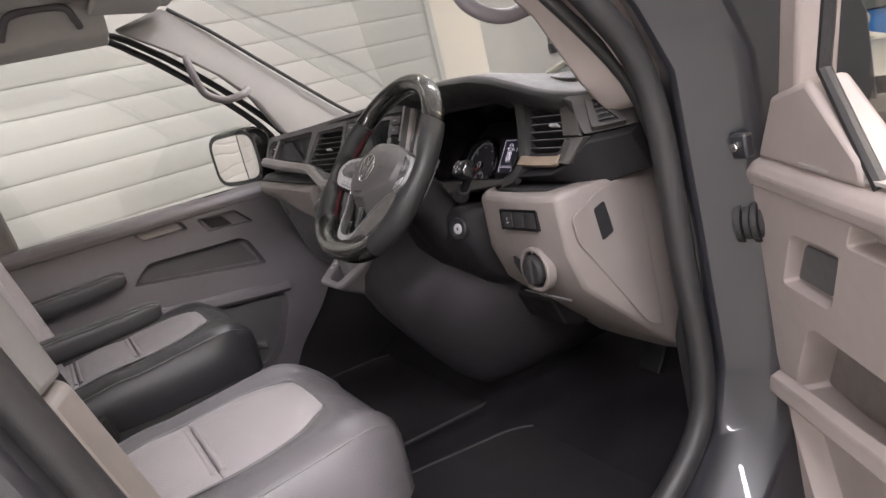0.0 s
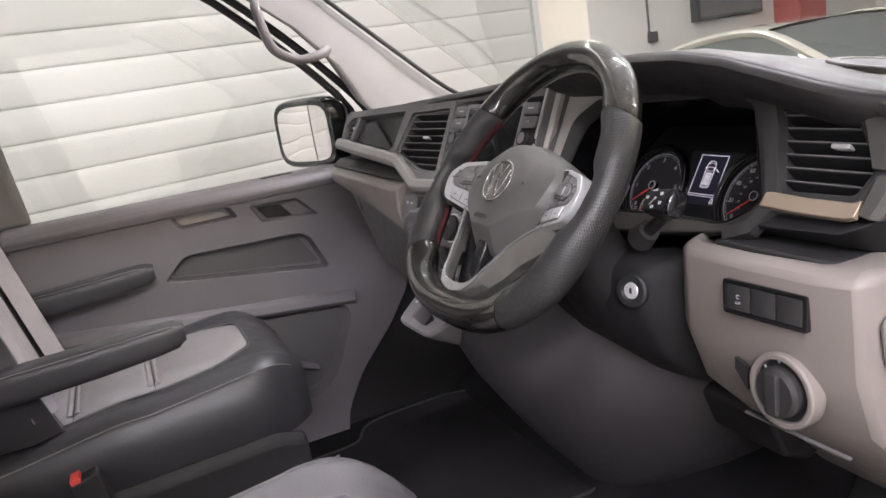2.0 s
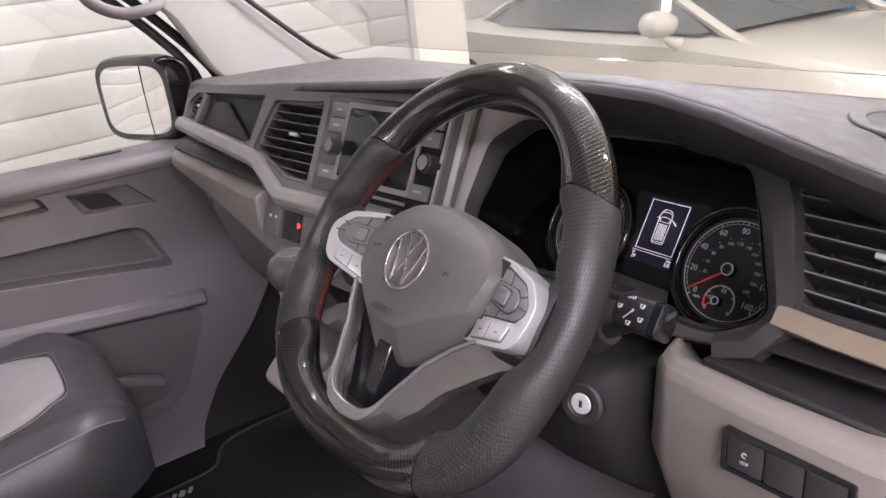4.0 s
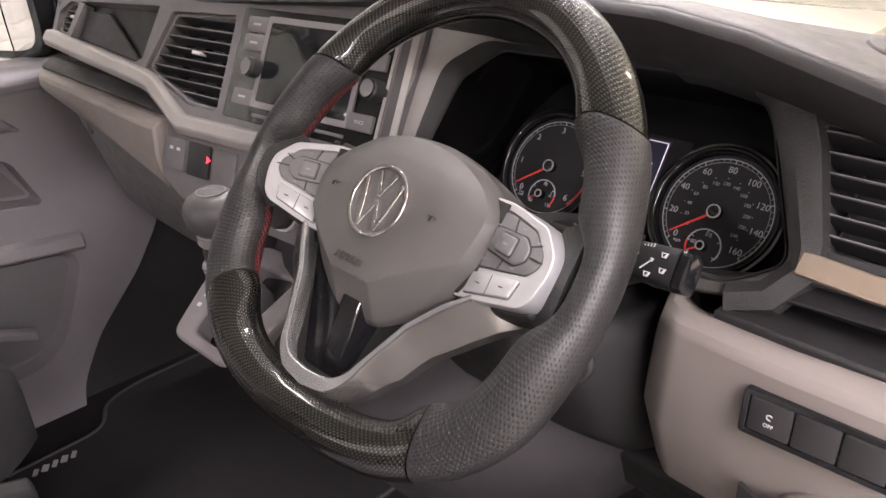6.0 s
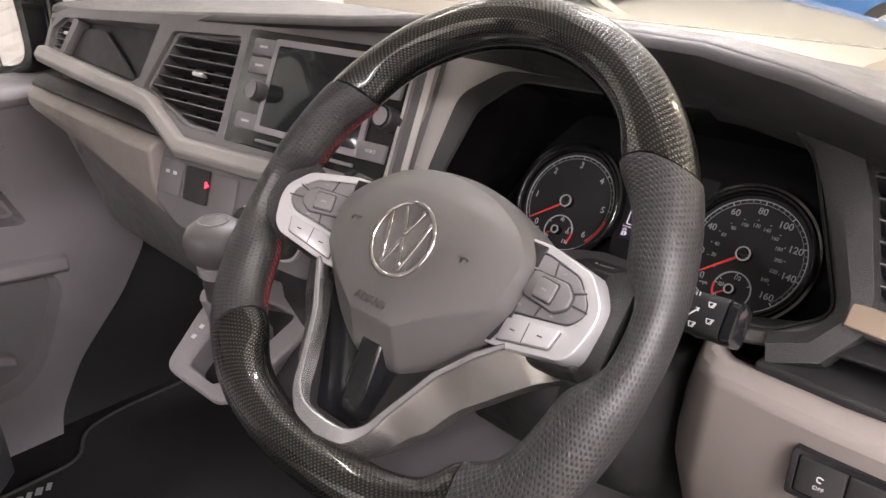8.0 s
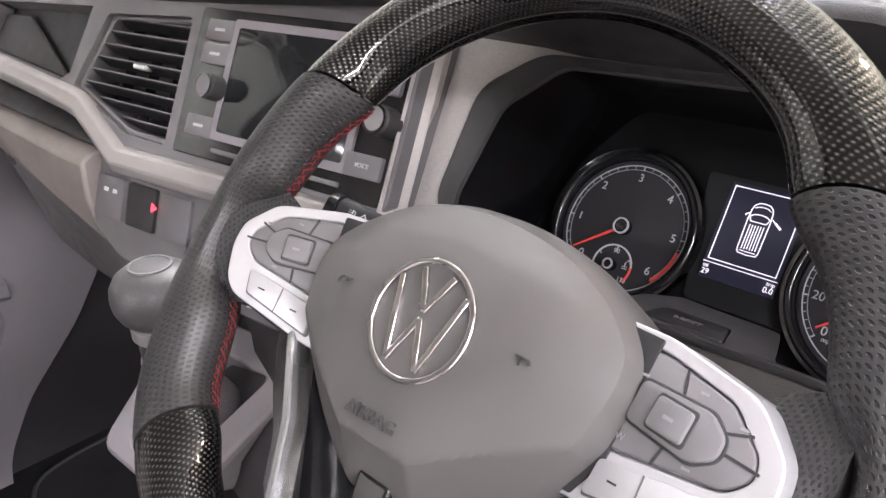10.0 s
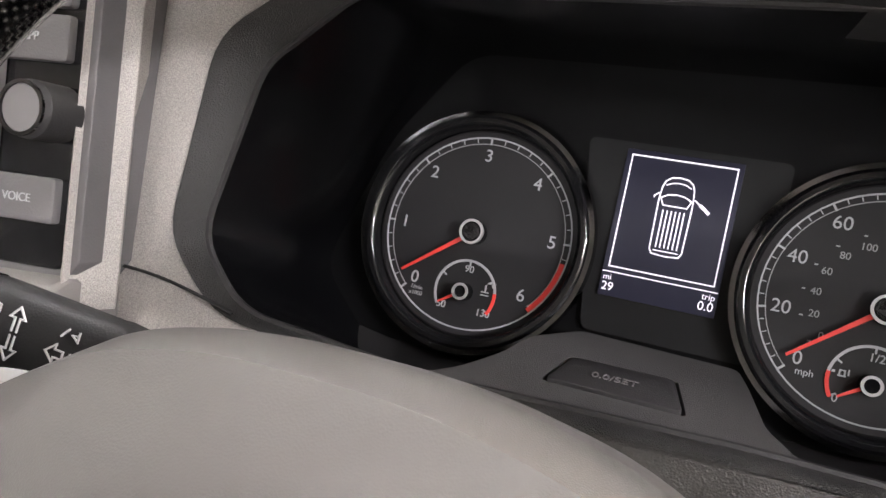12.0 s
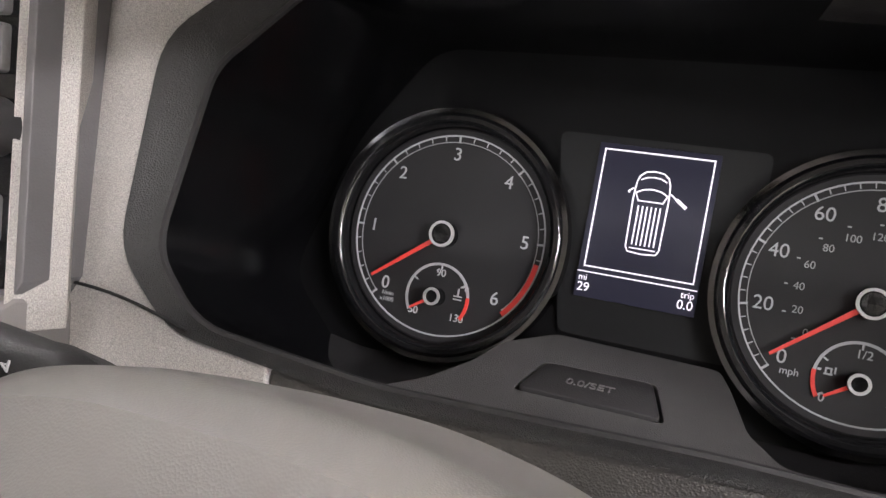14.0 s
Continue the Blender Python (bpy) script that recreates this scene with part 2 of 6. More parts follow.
LED = glow("red_lamp", (1.0, 0.03, 0.05), 2.5)
TUBE = glow("lit_tube", (1.0, 0.95, 0.88), 14.0)
TUBEWARM = glow("lit_warm_tube", (1.0, 0.78, 0.50), 14.0)


# ---- mesh helpers ----
def frame_at(o, tilt, rz=0.0):
    """A face that looks to the rear: x to the right, y up along it, z out towards the driver; leaning forward by tilt, turned by rz."""
    return Matrix.Translation(o) @ Matrix.Rotation(radians(rz), 4, "Z") @ Matrix.Rotation(radians(90 - tilt), 4, "X")


def finish(name, bm, mat, smooth=35, bevel=0.0, segs=2):
    bmesh.ops.remove_doubles(bm, verts=bm.verts, dist=1e-6)
    bmesh.ops.recalc_face_normals(bm, faces=bm.faces)
    me = bpy.data.meshes.new(name)
    bm.to_mesh(me)
    bm.free()
    me.materials.append(mat)
    for p in me.polygons:
        p.use_smooth = True
    me.set_sharp_from_angle(angle=radians(smooth))
    ob = new(name, me)
    if bevel > 0:
        b = ob.modifiers.new("edge", "BEVEL")
        b.width, b.segments, b.limit_method, b.angle_limit = bevel, segs, "ANGLE", radians(32)
        b.harden_normals = False
    return ob


def thing(name, at, label, category, group="", kind=""):
    ob = new(name)
    ob.location = at
    ob.empty_display_size = 0.05
    return tagged(ob, label, category, group, kind)


def part(name, bm, mat, parent, label="", bevel=0.0, smooth=35, segs=2):
    ob = finish(name, bm, mat, smooth, bevel, segs)
    if parent is not None:
        ob.parent = parent
        base = parent.location if parent.parent is None else parent.parent.location
        ob.matrix_parent_inverse = Matrix.Translation(-Vector(base)) if parent.parent is None else Matrix.Identity(4)
    if label:
        tagged(ob, label)
    return ob


def whole(name, bm, mat, label, category, group="", kind="", bevel=0.0, smooth=35):
    """A thing of one mesh."""
    return tagged(finish(name, bm, mat, smooth, bevel), label, category, group, kind)


def box(cx, cy, cz, sx, sy, sz, m=None, bm=None):
    bm = bm or bmesh.new()
    r = bmesh.ops.create_cube(bm, size=1.0)["verts"]
    bmesh.ops.scale(bm, vec=(sx, sy, sz), verts=r)
    bmesh.ops.translate(bm, vec=(cx, cy, cz), verts=r)
    if m is not None:
        bmesh.ops.transform(bm, matrix=m, verts=r)
    return bm


def loft(rings, closed=True, caps=True, m=None, bm=None, loop=False):
    """A skin over rings of equal count, with UV in metres along and round it."""
    bm = bm or bmesh.new()
    uv = bm.loops.layers.uv.verify()
    rows = [[bm.verts.new(m @ Vector(p) if m is not None else Vector(p)) for p in ring] for ring in rings]
    n = len(rows[0])
    along = [0.0]
    for a, b in zip(rows, rows[1:] + rows[:1]):
        along.append(along[-1] + sum((p.co - q.co).length for p, q in zip(a, b)) / n)
    around = [0.0]
    mid = rows[len(rows) // 2]
    for k in range(n):
        around.append(around[-1] + (mid[k].co - mid[(k + 1) % n].co).length)
    for i in range(len(rows) if loop else len(rows) - 1):
        a, b = rows[i], rows[(i + 1) % len(rows)]
        for k in range(n if closed else n - 1):
            j = (k + 1) % n
            f = bm.faces.new((a[k], a[j], b[j], b[k]))
            for lp, c in zip(f.loops, ((i, k), (i, k + 1), (i + 1, k + 1), (i + 1, k))):
                lp[uv].uv = (along[c[0]], around[c[1]])
    if caps and not loop and closed:
        bm.faces.new(rows[0])
        bm.faces.new(rows[-1])
    return bm


def tube(points, radius, sides=8, m=None, bm=None, loop=False):
    """A round bar along points; radius one number or one for each point."""
    pts = [Vector(p) for p in points]
    n = len(pts)
    rings, side = [], None
    for i, p in enumerate(pts):
        a = pts[(i - 1) % n] if loop or i else pts[0]
        b = pts[(i + 1) % n] if loop or i < n - 1 else pts[-1]
        d = (b - a).normalized()
        if side is None:
            side = d.orthogonal().normalized()
        side = (side - d * side.dot(d)).normalized()
        up = d.cross(side)
        r = radius[i] if isinstance(radius, (list, tuple)) else radius
        rings.append([p + r * (math.cos(math.tau * k / sides) * side + math.sin(math.tau * k / sides) * up) for k in range(sides)])
    return loft(rings, m=m, bm=bm, loop=loop)


def curve_pts(points, steps=6, loop=False):
    """A smooth line through points."""
    p = [Vector(q) for q in points]
    n, out = len(p), []
    for i in range(n if loop else n - 1):
        a, b, c, d = (p[(i + k) % n] if loop else p[min(max(i + k, 0), n - 1)] for k in (-1, 0, 1, 2))
        for s in range(steps):
            t = s / steps
            out.append(0.5 * (2 * b + (c - a) * t + (2 * a - 5 * b + 4 * c - d) * t * t + (3 * b - a - 3 * c + d) * t ** 3))
    if not loop:
        out.append(p[-1])
    return out


def rounded(loop2, r, steps=3):
    """A polygon with its corners rounded by up to r."""
    p = [Vector((*q, 0)) if len(q) == 2 else Vector(q) for q in loop2]
    out, n = [], len(p)
    for i in range(n):
        a, b, c = p[i - 1], p[i], p[(i + 1) % n]
        da, dc = (a - b), (c - b)
        k = min(r, da.length * 0.45, dc.length * 0.45)
        s, e = b + da.normalized() * k, b + dc.normalized() * k
        for j in range(steps + 1):
            t = j / steps
            q = (1 - t) ** 2 * s + 2 * t * (1 - t) * b + t * t * e
            out.append((q.x, q.y))
    return out


def plate(outline, thick, m, holes=(), bm=None, back=True):
    """A plate that faces +z of m. holes: (loop, depth, floor, shrink): walls that run in by depth, closed by a floor if wanted."""
    bm = bm or bmesh.new()

    def ring(loop2, z, k=1.0):
        cx, cy = sum(q[0] for q in loop2) / len(loop2), sum(q[1] for q in loop2) / len(loop2)
        return [bm.verts.new(m @ Vector((cx + (q[0] - cx) * k, cy + (q[1] - cy) * k, z))) for q in loop2]

    def walls(a, b):
        for k in range(len(a)):
            j = (k + 1) % len(a)
            bm.faces.new((a[k], a[j], b[j], b[k]))

    front = ring(outline, 0)
    rim = ring(outline, -thick)
    walls(front, rim)
    if holes:
        edges = [bm.edges.get((front[k], front[(k + 1) % len(front)])) for k in range(len(front))]
        for loop2, depth, floor, shrink in holes:
            h = ring(loop2, 0)
            edges += [bm.edges.new((h[k], h[(k + 1) % len(h)])) for k in range(len(h))]
            deep = ring(loop2, -depth, shrink)
            walls(h, deep)
            if floor:
                bm.faces.new(deep)
        bmesh.ops.triangle_fill(bm, use_beauty=True, use_dissolve=False, edges=edges)
    else:
        bm.faces.new(front)
        if back:
            bm.faces.new(rim)
    return bm


def slab(outline, thick, m, crown=0.0, inset=0.004, bm=None):
    """A flat piece with a softened front edge, standing on z = 0 of m."""
    bm = bm or bmesh.new()
    cx, cy = sum(q[0] for q in outline) / len(outline), sum(q[1] for q in outline) / len(outline)

    def ring(z, d):
        out = []
        for q in outline:
            v = Vector((q[0] - cx, q[1] - cy))
            k = max(0.0, 1 - d / max(v.length, 1e-6))
            out.append((cx + v.x * k, cy + v.y * k, z))
        return out
    return loft([ring(0, 0), ring(thick - inset, 0), ring(thick - inset * 0.3, inset * 0.3), ring(thick, inset)], m=m, bm=bm)


def disc(r, depth, m, sides=40, bm=None, edge=0.0008):
    ring = lambda rr, z: [(rr * math.cos(math.tau * k / sides), rr * math.sin(math.tau * k / sides), z) for k in range(sides)]
    return loft([ring(r, 0), ring(r, depth - edge), ring(r - edge, depth)], m=m, bm=bm)


def annulus(r0, r1, z0, z1, m, a0=0.0, a1=360.0, sides=64, bm=None):
    """A flat band from radius r0 to r1 between two angles, z0 to z1 high."""
    full = abs(a1 - a0) >= 359.9
    n = max(3, int(sides * abs(a1 - a0) / 360))
    rings = []
    for k in range(n if full else n + 1):
        a = radians(a0 + (a1 - a0) * k / n)
        c, s = math.cos(a), math.sin(a)
        rings.append([(r0 * c, r0 * s, z0), (r1 * c, r1 * s, z0), (r1 * c, r1 * s, z1), (r0 * c, r0 * s, z1)])
    return loft(rings, m=m, bm=bm, loop=full)


def lettering(name, text, size, m, mat, parent, label="", align="CENTER", lift=0.0002):
    cu = bpy.data.curves.new(name, "FONT")
    cu.body, cu.size, cu.extrude = text, size, lift
    cu.align_x, cu.align_y = align, "CENTER"
    tmp = bpy.data.objects.new(name, cu)
    scene.collection.objects.link(tmp)
    bpy.context.view_layer.update()
    me = bpy.data.meshes.new_from_object(tmp.evaluated_get(bpy.context.evaluated_depsgraph_get()))
    bpy.data.objects.remove(tmp)
    bm = bmesh.new()
    bm.from_mesh(me)
    bmesh.ops.transform(bm, matrix=m, verts=bm.verts)
    return part(name, bm, mat, parent, label)


def ribbon(pts, w, z0, z1, m, loop=False):
    """A flat line of even width along points of one plane, mitred at its bends."""
    p = [Vector((q[0], q[1], 0)) for q in pts]
    n, rings = len(p), []
    for i in range(n):
        a = p[i - 1] if loop or i else p[0]
        b = p[(i + 1) % n] if loop or i < n - 1 else p[-1]
        d1 = (p[i] - a).normalized() if (p[i] - a).length > 0 else (b - p[i]).normalized()
        d2 = (b - p[i]).normalized() if (b - p[i]).length > 0 else d1
        d = (d1 + d2).normalized() if (d1 + d2).length > 0.2 else d2
        k = w / 2 / max(0.45, d.dot(d2))
        o = Vector((-d.y, d.x, 0)) * k
        rings.append([p[i] - o + Vector((0, 0, z0)), p[i] + o + Vector((0, 0, z0)), p[i] + o + Vector((0, 0, z1)), p[i] - o + Vector((0, 0, z1))])
    return loft(rings, m=m, loop=loop)


def shift(x, y, z=0.0):
    return Matrix.Translation((x, y, z))


# ---- garage ----
I = Matrix.Identity(4)
SHX = -3.2
SKEW = -0.20  # the van stands a little askew to the door
tagged(finish("floor", box(0, 1.5, -0.05, 18, 21, 0.1), FLOORM), "pale resin garage floor", "floor", kind="structure")
tagged(finish("ceiling", box(0, 1.5, 3.45, 18, 21, 0.1), CEIL), "white painted garage ceiling", "ceiling", kind="structure")
tagged(finish("wall_north", box(0, 10.1, 1.7, 18, 0.2, 3.4), WALL), "white painted garage wall", "wall", kind="structure")
tagged(finish("wall_south", box(0, -7.1, 1.7, 18, 0.2, 3.4), WALL), "white painted garage wall", "wall", kind="structure")
tagged(finish("wall_east", box(7.1, 1.5, 1.7, 0.2, 20, 3.4), WALL), "white painted garage wall", "wall", kind="structure")
tagged(finish("wall_west", box(-7.1, 6.2, 1.7, 0.2, 7.8, 3.4), WALL), "white painted garage wall", "wall", kind="structure")
tagged(finish("wall_west_pier", box(SHX + SKEW * 2.5 - 0.13, 2.51, 1.7, 0.4, 0.40, 3.4), WARMWALL, bevel=0.01), "cream painted brick pier beside the shutter", "pier", kind="structure")
tagged(finish("wall_south_west", box(-4.6, -4.6, 1.7, 4.8, 0.2, 3.4), WALL), "white painted garage wall", "wall", kind="structure")
tagged(finish("wall_return", box(-5.45, 2.62, 1.7, 3.1, 0.1, 3.4), WALL), "white painted return wall", "wall", kind="structure")

shutter = thing("roller_shutter", (SHX, -2.5, 0), "closed white ribbed sectional garage door", "garage door")
PITCH, PHASE = 0.154, 1.487 - 9 * 0.154
slat_me = None
for k in range(22):
    z0 = PHASE + k * PITCH
    if slat_me is None:
        prof = [(-0.05, 0.0), (0.002, 0.0), (0.0055, 0.003), (0.0080, 0.008), (0.0092, 0.016), (0.0095, PITCH * 0.5), (0.0085, PITCH - 0.028), (0.0060, PITCH - 0.016), (0.0025, PITCH - 0.006), (0.0005, PITCH), (-0.05, PITCH)]
        bm = loft([[(x + SKEW * y, y, z) for x, z in prof] for y in (-4.5, 2.27)])
        slat = part("slat", bm, SHUTTER, shutter, bevel=0.0, smooth=50)
        slat_me = slat.data
    else:
        slat = new("slat", slat_me)
        slat.parent = shutter
        slat.matrix_parent_inverse = Matrix.Translation((-SHX, 2.5, 0))
    slat.location = (SHX, 0, z0)
part("guide_rail", box(SHX + SKEW * 2.29 + 0.02, 2.29, 1.7, 0.06, 0.04, 3.4), SHUTTER, shutter, "white steel guide rail")

for bx, by, lx, ly, power, col in BATTENS:
    # The rearmost two are unseen fill, given the same housing.
    lamp = thing("ceiling_light", (bx, by, 3.4), "lit fluorescent batten on the ceiling", "ceiling light", "ceiling battens")
    part("housing", box(bx, by, 3.36, lx + 0.03, ly + 0.03, 0.06), CEIL, lamp, bevel=0.005)
    part("tube", box(bx, by, 3.315, lx * 0.6, ly * 0.96, 0.03), TUBEWARM if col == WARM else TUBE, lamp, "glowing tube", bevel=0.008)

sign = whole("fire_sign", box(SHX + SKEW * 2.5 + 0.077, 2.37, 2.05, 0.012, 0.12, 0.34), SIGNRED, "small red sign on the cream pier", "sign", bevel=0.002)
sock = thing("wall_socket", (-6.98, 5.97, 1.3), "dark cable outlet on the white wall", "socket")
part("box", box(-6.97, 5.97, 1.28, 0.07, 0.12, 0.13), DARK, sock, bevel=0.01)
part("cable", tube([(-6.98, 5.93, 1.28), (-6.98, 5.93, 2.2), (-6.98, 5.93, 3.3)], 0.014), DGREY, sock, "thin grey cable")


def coupe(name, m, paint, label):
    """A low two-door coupe seen from its side; x along it to the nose, y to its right, z up."""
    car = thing(name, m.translation, label, "car")
    # lower body by stations along its length
    st = [(-2.35, 0.55, 0.86, 0.70), (-2.2, 0.30, 0.93, 0.86), (-1.6, 0.20, 0.97, 0.94), (-0.9, 0.15, 0.95, 0.95), (0.0, 0.15, 0.93, 0.94),
          (0.8, 0.15, 0.93, 0.94), (1.5, 0.20, 0.88, 0.95), (2.0, 0.26, 0.80, 0.88), (2.35, 0.36, 0.68, 0.62)]
    rings = []
    for x, lo, hi, w in st:
        h = hi - lo
        half = [(w * 0.80, lo), (w * 0.98, lo + 0.06), (w, lo + h * 0.35), (w * 0.985, lo + h * 0.62), (w * 0.96, hi - 0.05), (w * 0.86, hi), (w * 0.4, hi + 0.035)]
        rings.append([(x, y, z) for y, z in half] + [(x, -y, z) for y, z in reversed(half)])
    part("body", loft(rings, m=m), paint, car, bevel=0.0, smooth=50)
    # cabin: roof with glass below it
    cab = [(-1.55, 0.95, 0.66), (-1.1, 1.15, 0.63), (-0.6, 1.29, 0.60), (-0.15, 1.345, 0.58), (0.2, 1.33, 0.58), (0.55, 1.20, 0.62), (1.05, 0.965, 0.70), (1.30, 0.88, 0.74)]
    rings = []
    for x, z, w in cab:
        half = [(w, z - 0.02), (w * 0.92, z + 0.012), (w * 0.5, z + 0.03)]
        rings.append([(x, y, zz) for y, zz in half] + [(x, -y, zz) for y, zz in reversed(half)])
    def rail(s):
        return tube(curve_pts([(x, s * (w + 0.0), z - 0.015) for x, z, w in cab], 4), 0.035, 6, m=m)
    part("roof", loft([r for r in rings[0:5]], closed=False, m=m), paint, car, smooth=60)
    for s in (1, -1):
        part("roof_rail", rail(s), paint, car, smooth=60)
        pane = [[(x, s * (w + 0.01), z - 0.03), (x * 0.95 + 0.02, s * 0.80, 0.955)] for x, z, w in cab[:-2]] + [[(0.97, s * 0.74, 0.96), (0.92, s * 0.80, 0.95)]]
        part("side_glass", loft(pane, closed=False, m=m), CARGLASS, car, "dark tinted side window", smooth=60)
        mir = loft([[(0.82 + a, s * (0.98 + k * 0.105 * math.cos(q)), 1.035 + k * 0.085 * math.sin(q)) for q in [math.tau * i / 16 for i in range(16)]] for a, k in ((-0.085, 0.80), (-0.08, 0.95), (-0.03, 1.0), (0.03, 0.92), (0.07, 0.7), (0.095, 0.3))], m=m)
        part("wing_mirror", mir, paint, car, smooth=70)
        part("mirror_arm", tube([(0.82, s * 0.98, 0.97), (0.84, s * 0.93, 0.93), (0.86, s * 0.88, 0.90)], [0.03, 0.035, 0.05], 8, m=m), paint, car, smooth=70)
        for wx in (-1.42, 1.42):
            wheel_m = m @ Matrix.Translation((wx, s * 0.86, 0.34)) @ Matrix.Rotation(radians(-90 * s), 4, "X")
            tyre = part("wheel", disc(0.34, 0.12, wheel_m, 28, edge=0.02), TYRE, car)
            part("rim", disc(0.24, 0.125, wheel_m, 24), SATIN, tyre)
    part("windscreen", loft([[(0.22, -0.55, 1.325), (0.22, 0, 1.35), (0.22, 0.55, 1.325)], [(0.55, -0.60, 1.20), (0.57, 0, 1.225), (0.55, 0.60, 1.20)], [(1.05, -0.68, 0.96), (1.12, 0, 0.98), (1.05, 0.68, 0.96)]], closed=False, m=m), CARGLASS, car, "dark windscreen", smooth=60)
    part("rear_glass", loft([[(-0.62, -0.55, 1.285), (-0.62, 0.55, 1.285)], [(-1.1, -0.58, 1.15), (-1.1, 0.58, 1.15)], [(-1.55, -0.60, 0.96), (-1.55, 0.60, 0.96)]], closed=False, m=m), CARGLASS, car, smooth=60)
    for s in (1, -1):
        part("headlight", disc(0.11, 0.05, m @ Matrix.Translation((2.10, s * 0.55, 0.66)) @ Matrix.Rotation(radians(70), 4, "Y"), 24, edge=0.02), CHROME, car, "round clear headlight")
    return car


coupe("white_car", pose(-3.40, 4.45, 0, 0, 0, -5.2) @ Matrix.Diagonal((1.07, 1, 0.94, 1)), CARWHITE, "parked white coupe with dark windows in the garage")
coupe("blue_car", pose(-3.2, 7.6, 0, 0, 0, 10), CARBLUE, "parked bright blue car at the back of the garage")

# Dark framed panel on the wall, built as a shallow box.
cab = thing("wall_panel", (-6.95, 7.15, 1.7), "dark framed panel on the white wall", "cabinet")
part("carcass", box(-6.93, 7.15, 1.68, 0.12, 1.10, 0.62), MATTBLACK, cab, bevel=0.01)
part("front", box(-6.862, 7.15, 1.68, 0.012, 1.00, 0.52), DGREY, cab, bevel=0.003)
# Red column, made up here as a box with a door.
lock = thing("locker", (-6.8, 8.25, 0), "dark red upright box in place of a red column", "locker")
part("body", box(-6.78, 8.25, 0.95, 0.40, 0.50, 1.90), SIGNRED, lock, bevel=0.01)
part("door", box(-6.572, 8.25, 0.96, 0.015, 0.46, 1.80), SIGNRED, lock, bevel=0.004)

# ---- van shell ----
CX = -0.33


def mx(x):
    """The mirror place of x across the van's middle."""
    return 2 * CX - x


def shell_piece(name, bm, mat, label, bevel=0.004, smooth=40):
    return tagged(finish(name, bm, mat, smooth, bevel), label, "van body", kind="structure")


def pillar_a(side):
    q = (lambda x: x) if side < 0 else mx
    rows = []
    for rear, front in (((-1.04, 0.235, 1.27), (-1.17, 0.545, 1.27)), ((-1.045, 0.187, 1.325), (-1.15, 0.455, 1.325)), ((-1.04, 0.132, 1.43), (-1.15, 0.335, 1.43)), ((-1.03, 0.045, 1.526), (-1.15, 0.210, 1.545)),
                        ((-1.01, -0.065, 1.61), (-1.14, 0.085, 1.66)), ((-0.98, -0.20, 1.690), (-1.12, -0.025, 1.745))):
        r, f = Vector(rear), Vector(front)
        mid = (r + f) / 2 + Vector((0.028, -0.01, -0.01))
        outr, outf = r + Vector((-0.09, 0.01, 0.02)), f + Vector((-0.07, 0.0, 0.02))
        rows.append([(q(p.x), p.y, p.z) for p in (r, mid, f, outf, outr)])
    # The driver's side takes the copy with light in its tone.
    shell_piece("a_pillar", loft(rows), PILLAR if side < 0 else LITPILLAR, "light grey trimmed windscreen pillar", 0.012, 50)
    gasket = [(q(-1.125), y, z) for y, z in ((0.552, 1.27), (0.462, 1.325), (0.342, 1.43), (0.217, 1.545), (0.092, 1.66), (-0.018, 1.748))]
    shell_piece("screen_gasket", tube(curve_pts(gasket, 3), 0.006, 8), RUBBER, "black windscreen gasket", 0.0, 60)
    seal = [(q(-1.12), y, z) for y, z in ((0.25, 1.22), (0.215, 1.32), (0.115, 1.44), (0.005, 1.55), (-0.10, 1.64), (-0.22, 1.71), (-0.45, 1.73))]
    shell_piece("door_seal", tube(curve_pts(seal, 4), 0.010, 8), RUBBER, "black rubber door seal", 0.0, 60)


pillar_a(-1)
pillar_a(1)
for s in (-1, 1):
    q = (lambda x: x) if s < 0 else mx
    rail = [(-0.93, 1.68), (-0.98, 1.66), (-1.07, 1.70), (-1.09, 1.78), (-0.9, 1.80)]
    shell_piece("roof_rail_trim", loft([[(q(x), y, z) for x, z in rail] for y in (-1.25, -0.9, -0.22)]), LINING, "grey cloth roof rail trim", 0.01)
bm = loft([[(x, -1.25, 1.78), (x, -0.25, 1.77), (x, -0.02, 1.745), (x, -0.02, 1.79), (x, -0.25, 1.83), (x, -1.25, 1.83)] for x in (-1.07, CX, 0.41)])
shell_piece("roof_lining", bm, LINING, "grey cloth headlining", 0.01)

# windscreen and passenger window
ws = [(-1.12, 0.56, 1.28), (0.46, 0.56, 1.28), (0.38, -0.02, 1.765), (-1.04, -0.02, 1.765)]
bm = loft([[Vector(p) + Vector((0, d, d)) for p in ws] for d in (0.03, 0.034)])
pane = tagged(finish("windscreen", bm, GLASS), "clear curved van windscreen", "windscreen", kind="structure")
pane.visible_shadow = False

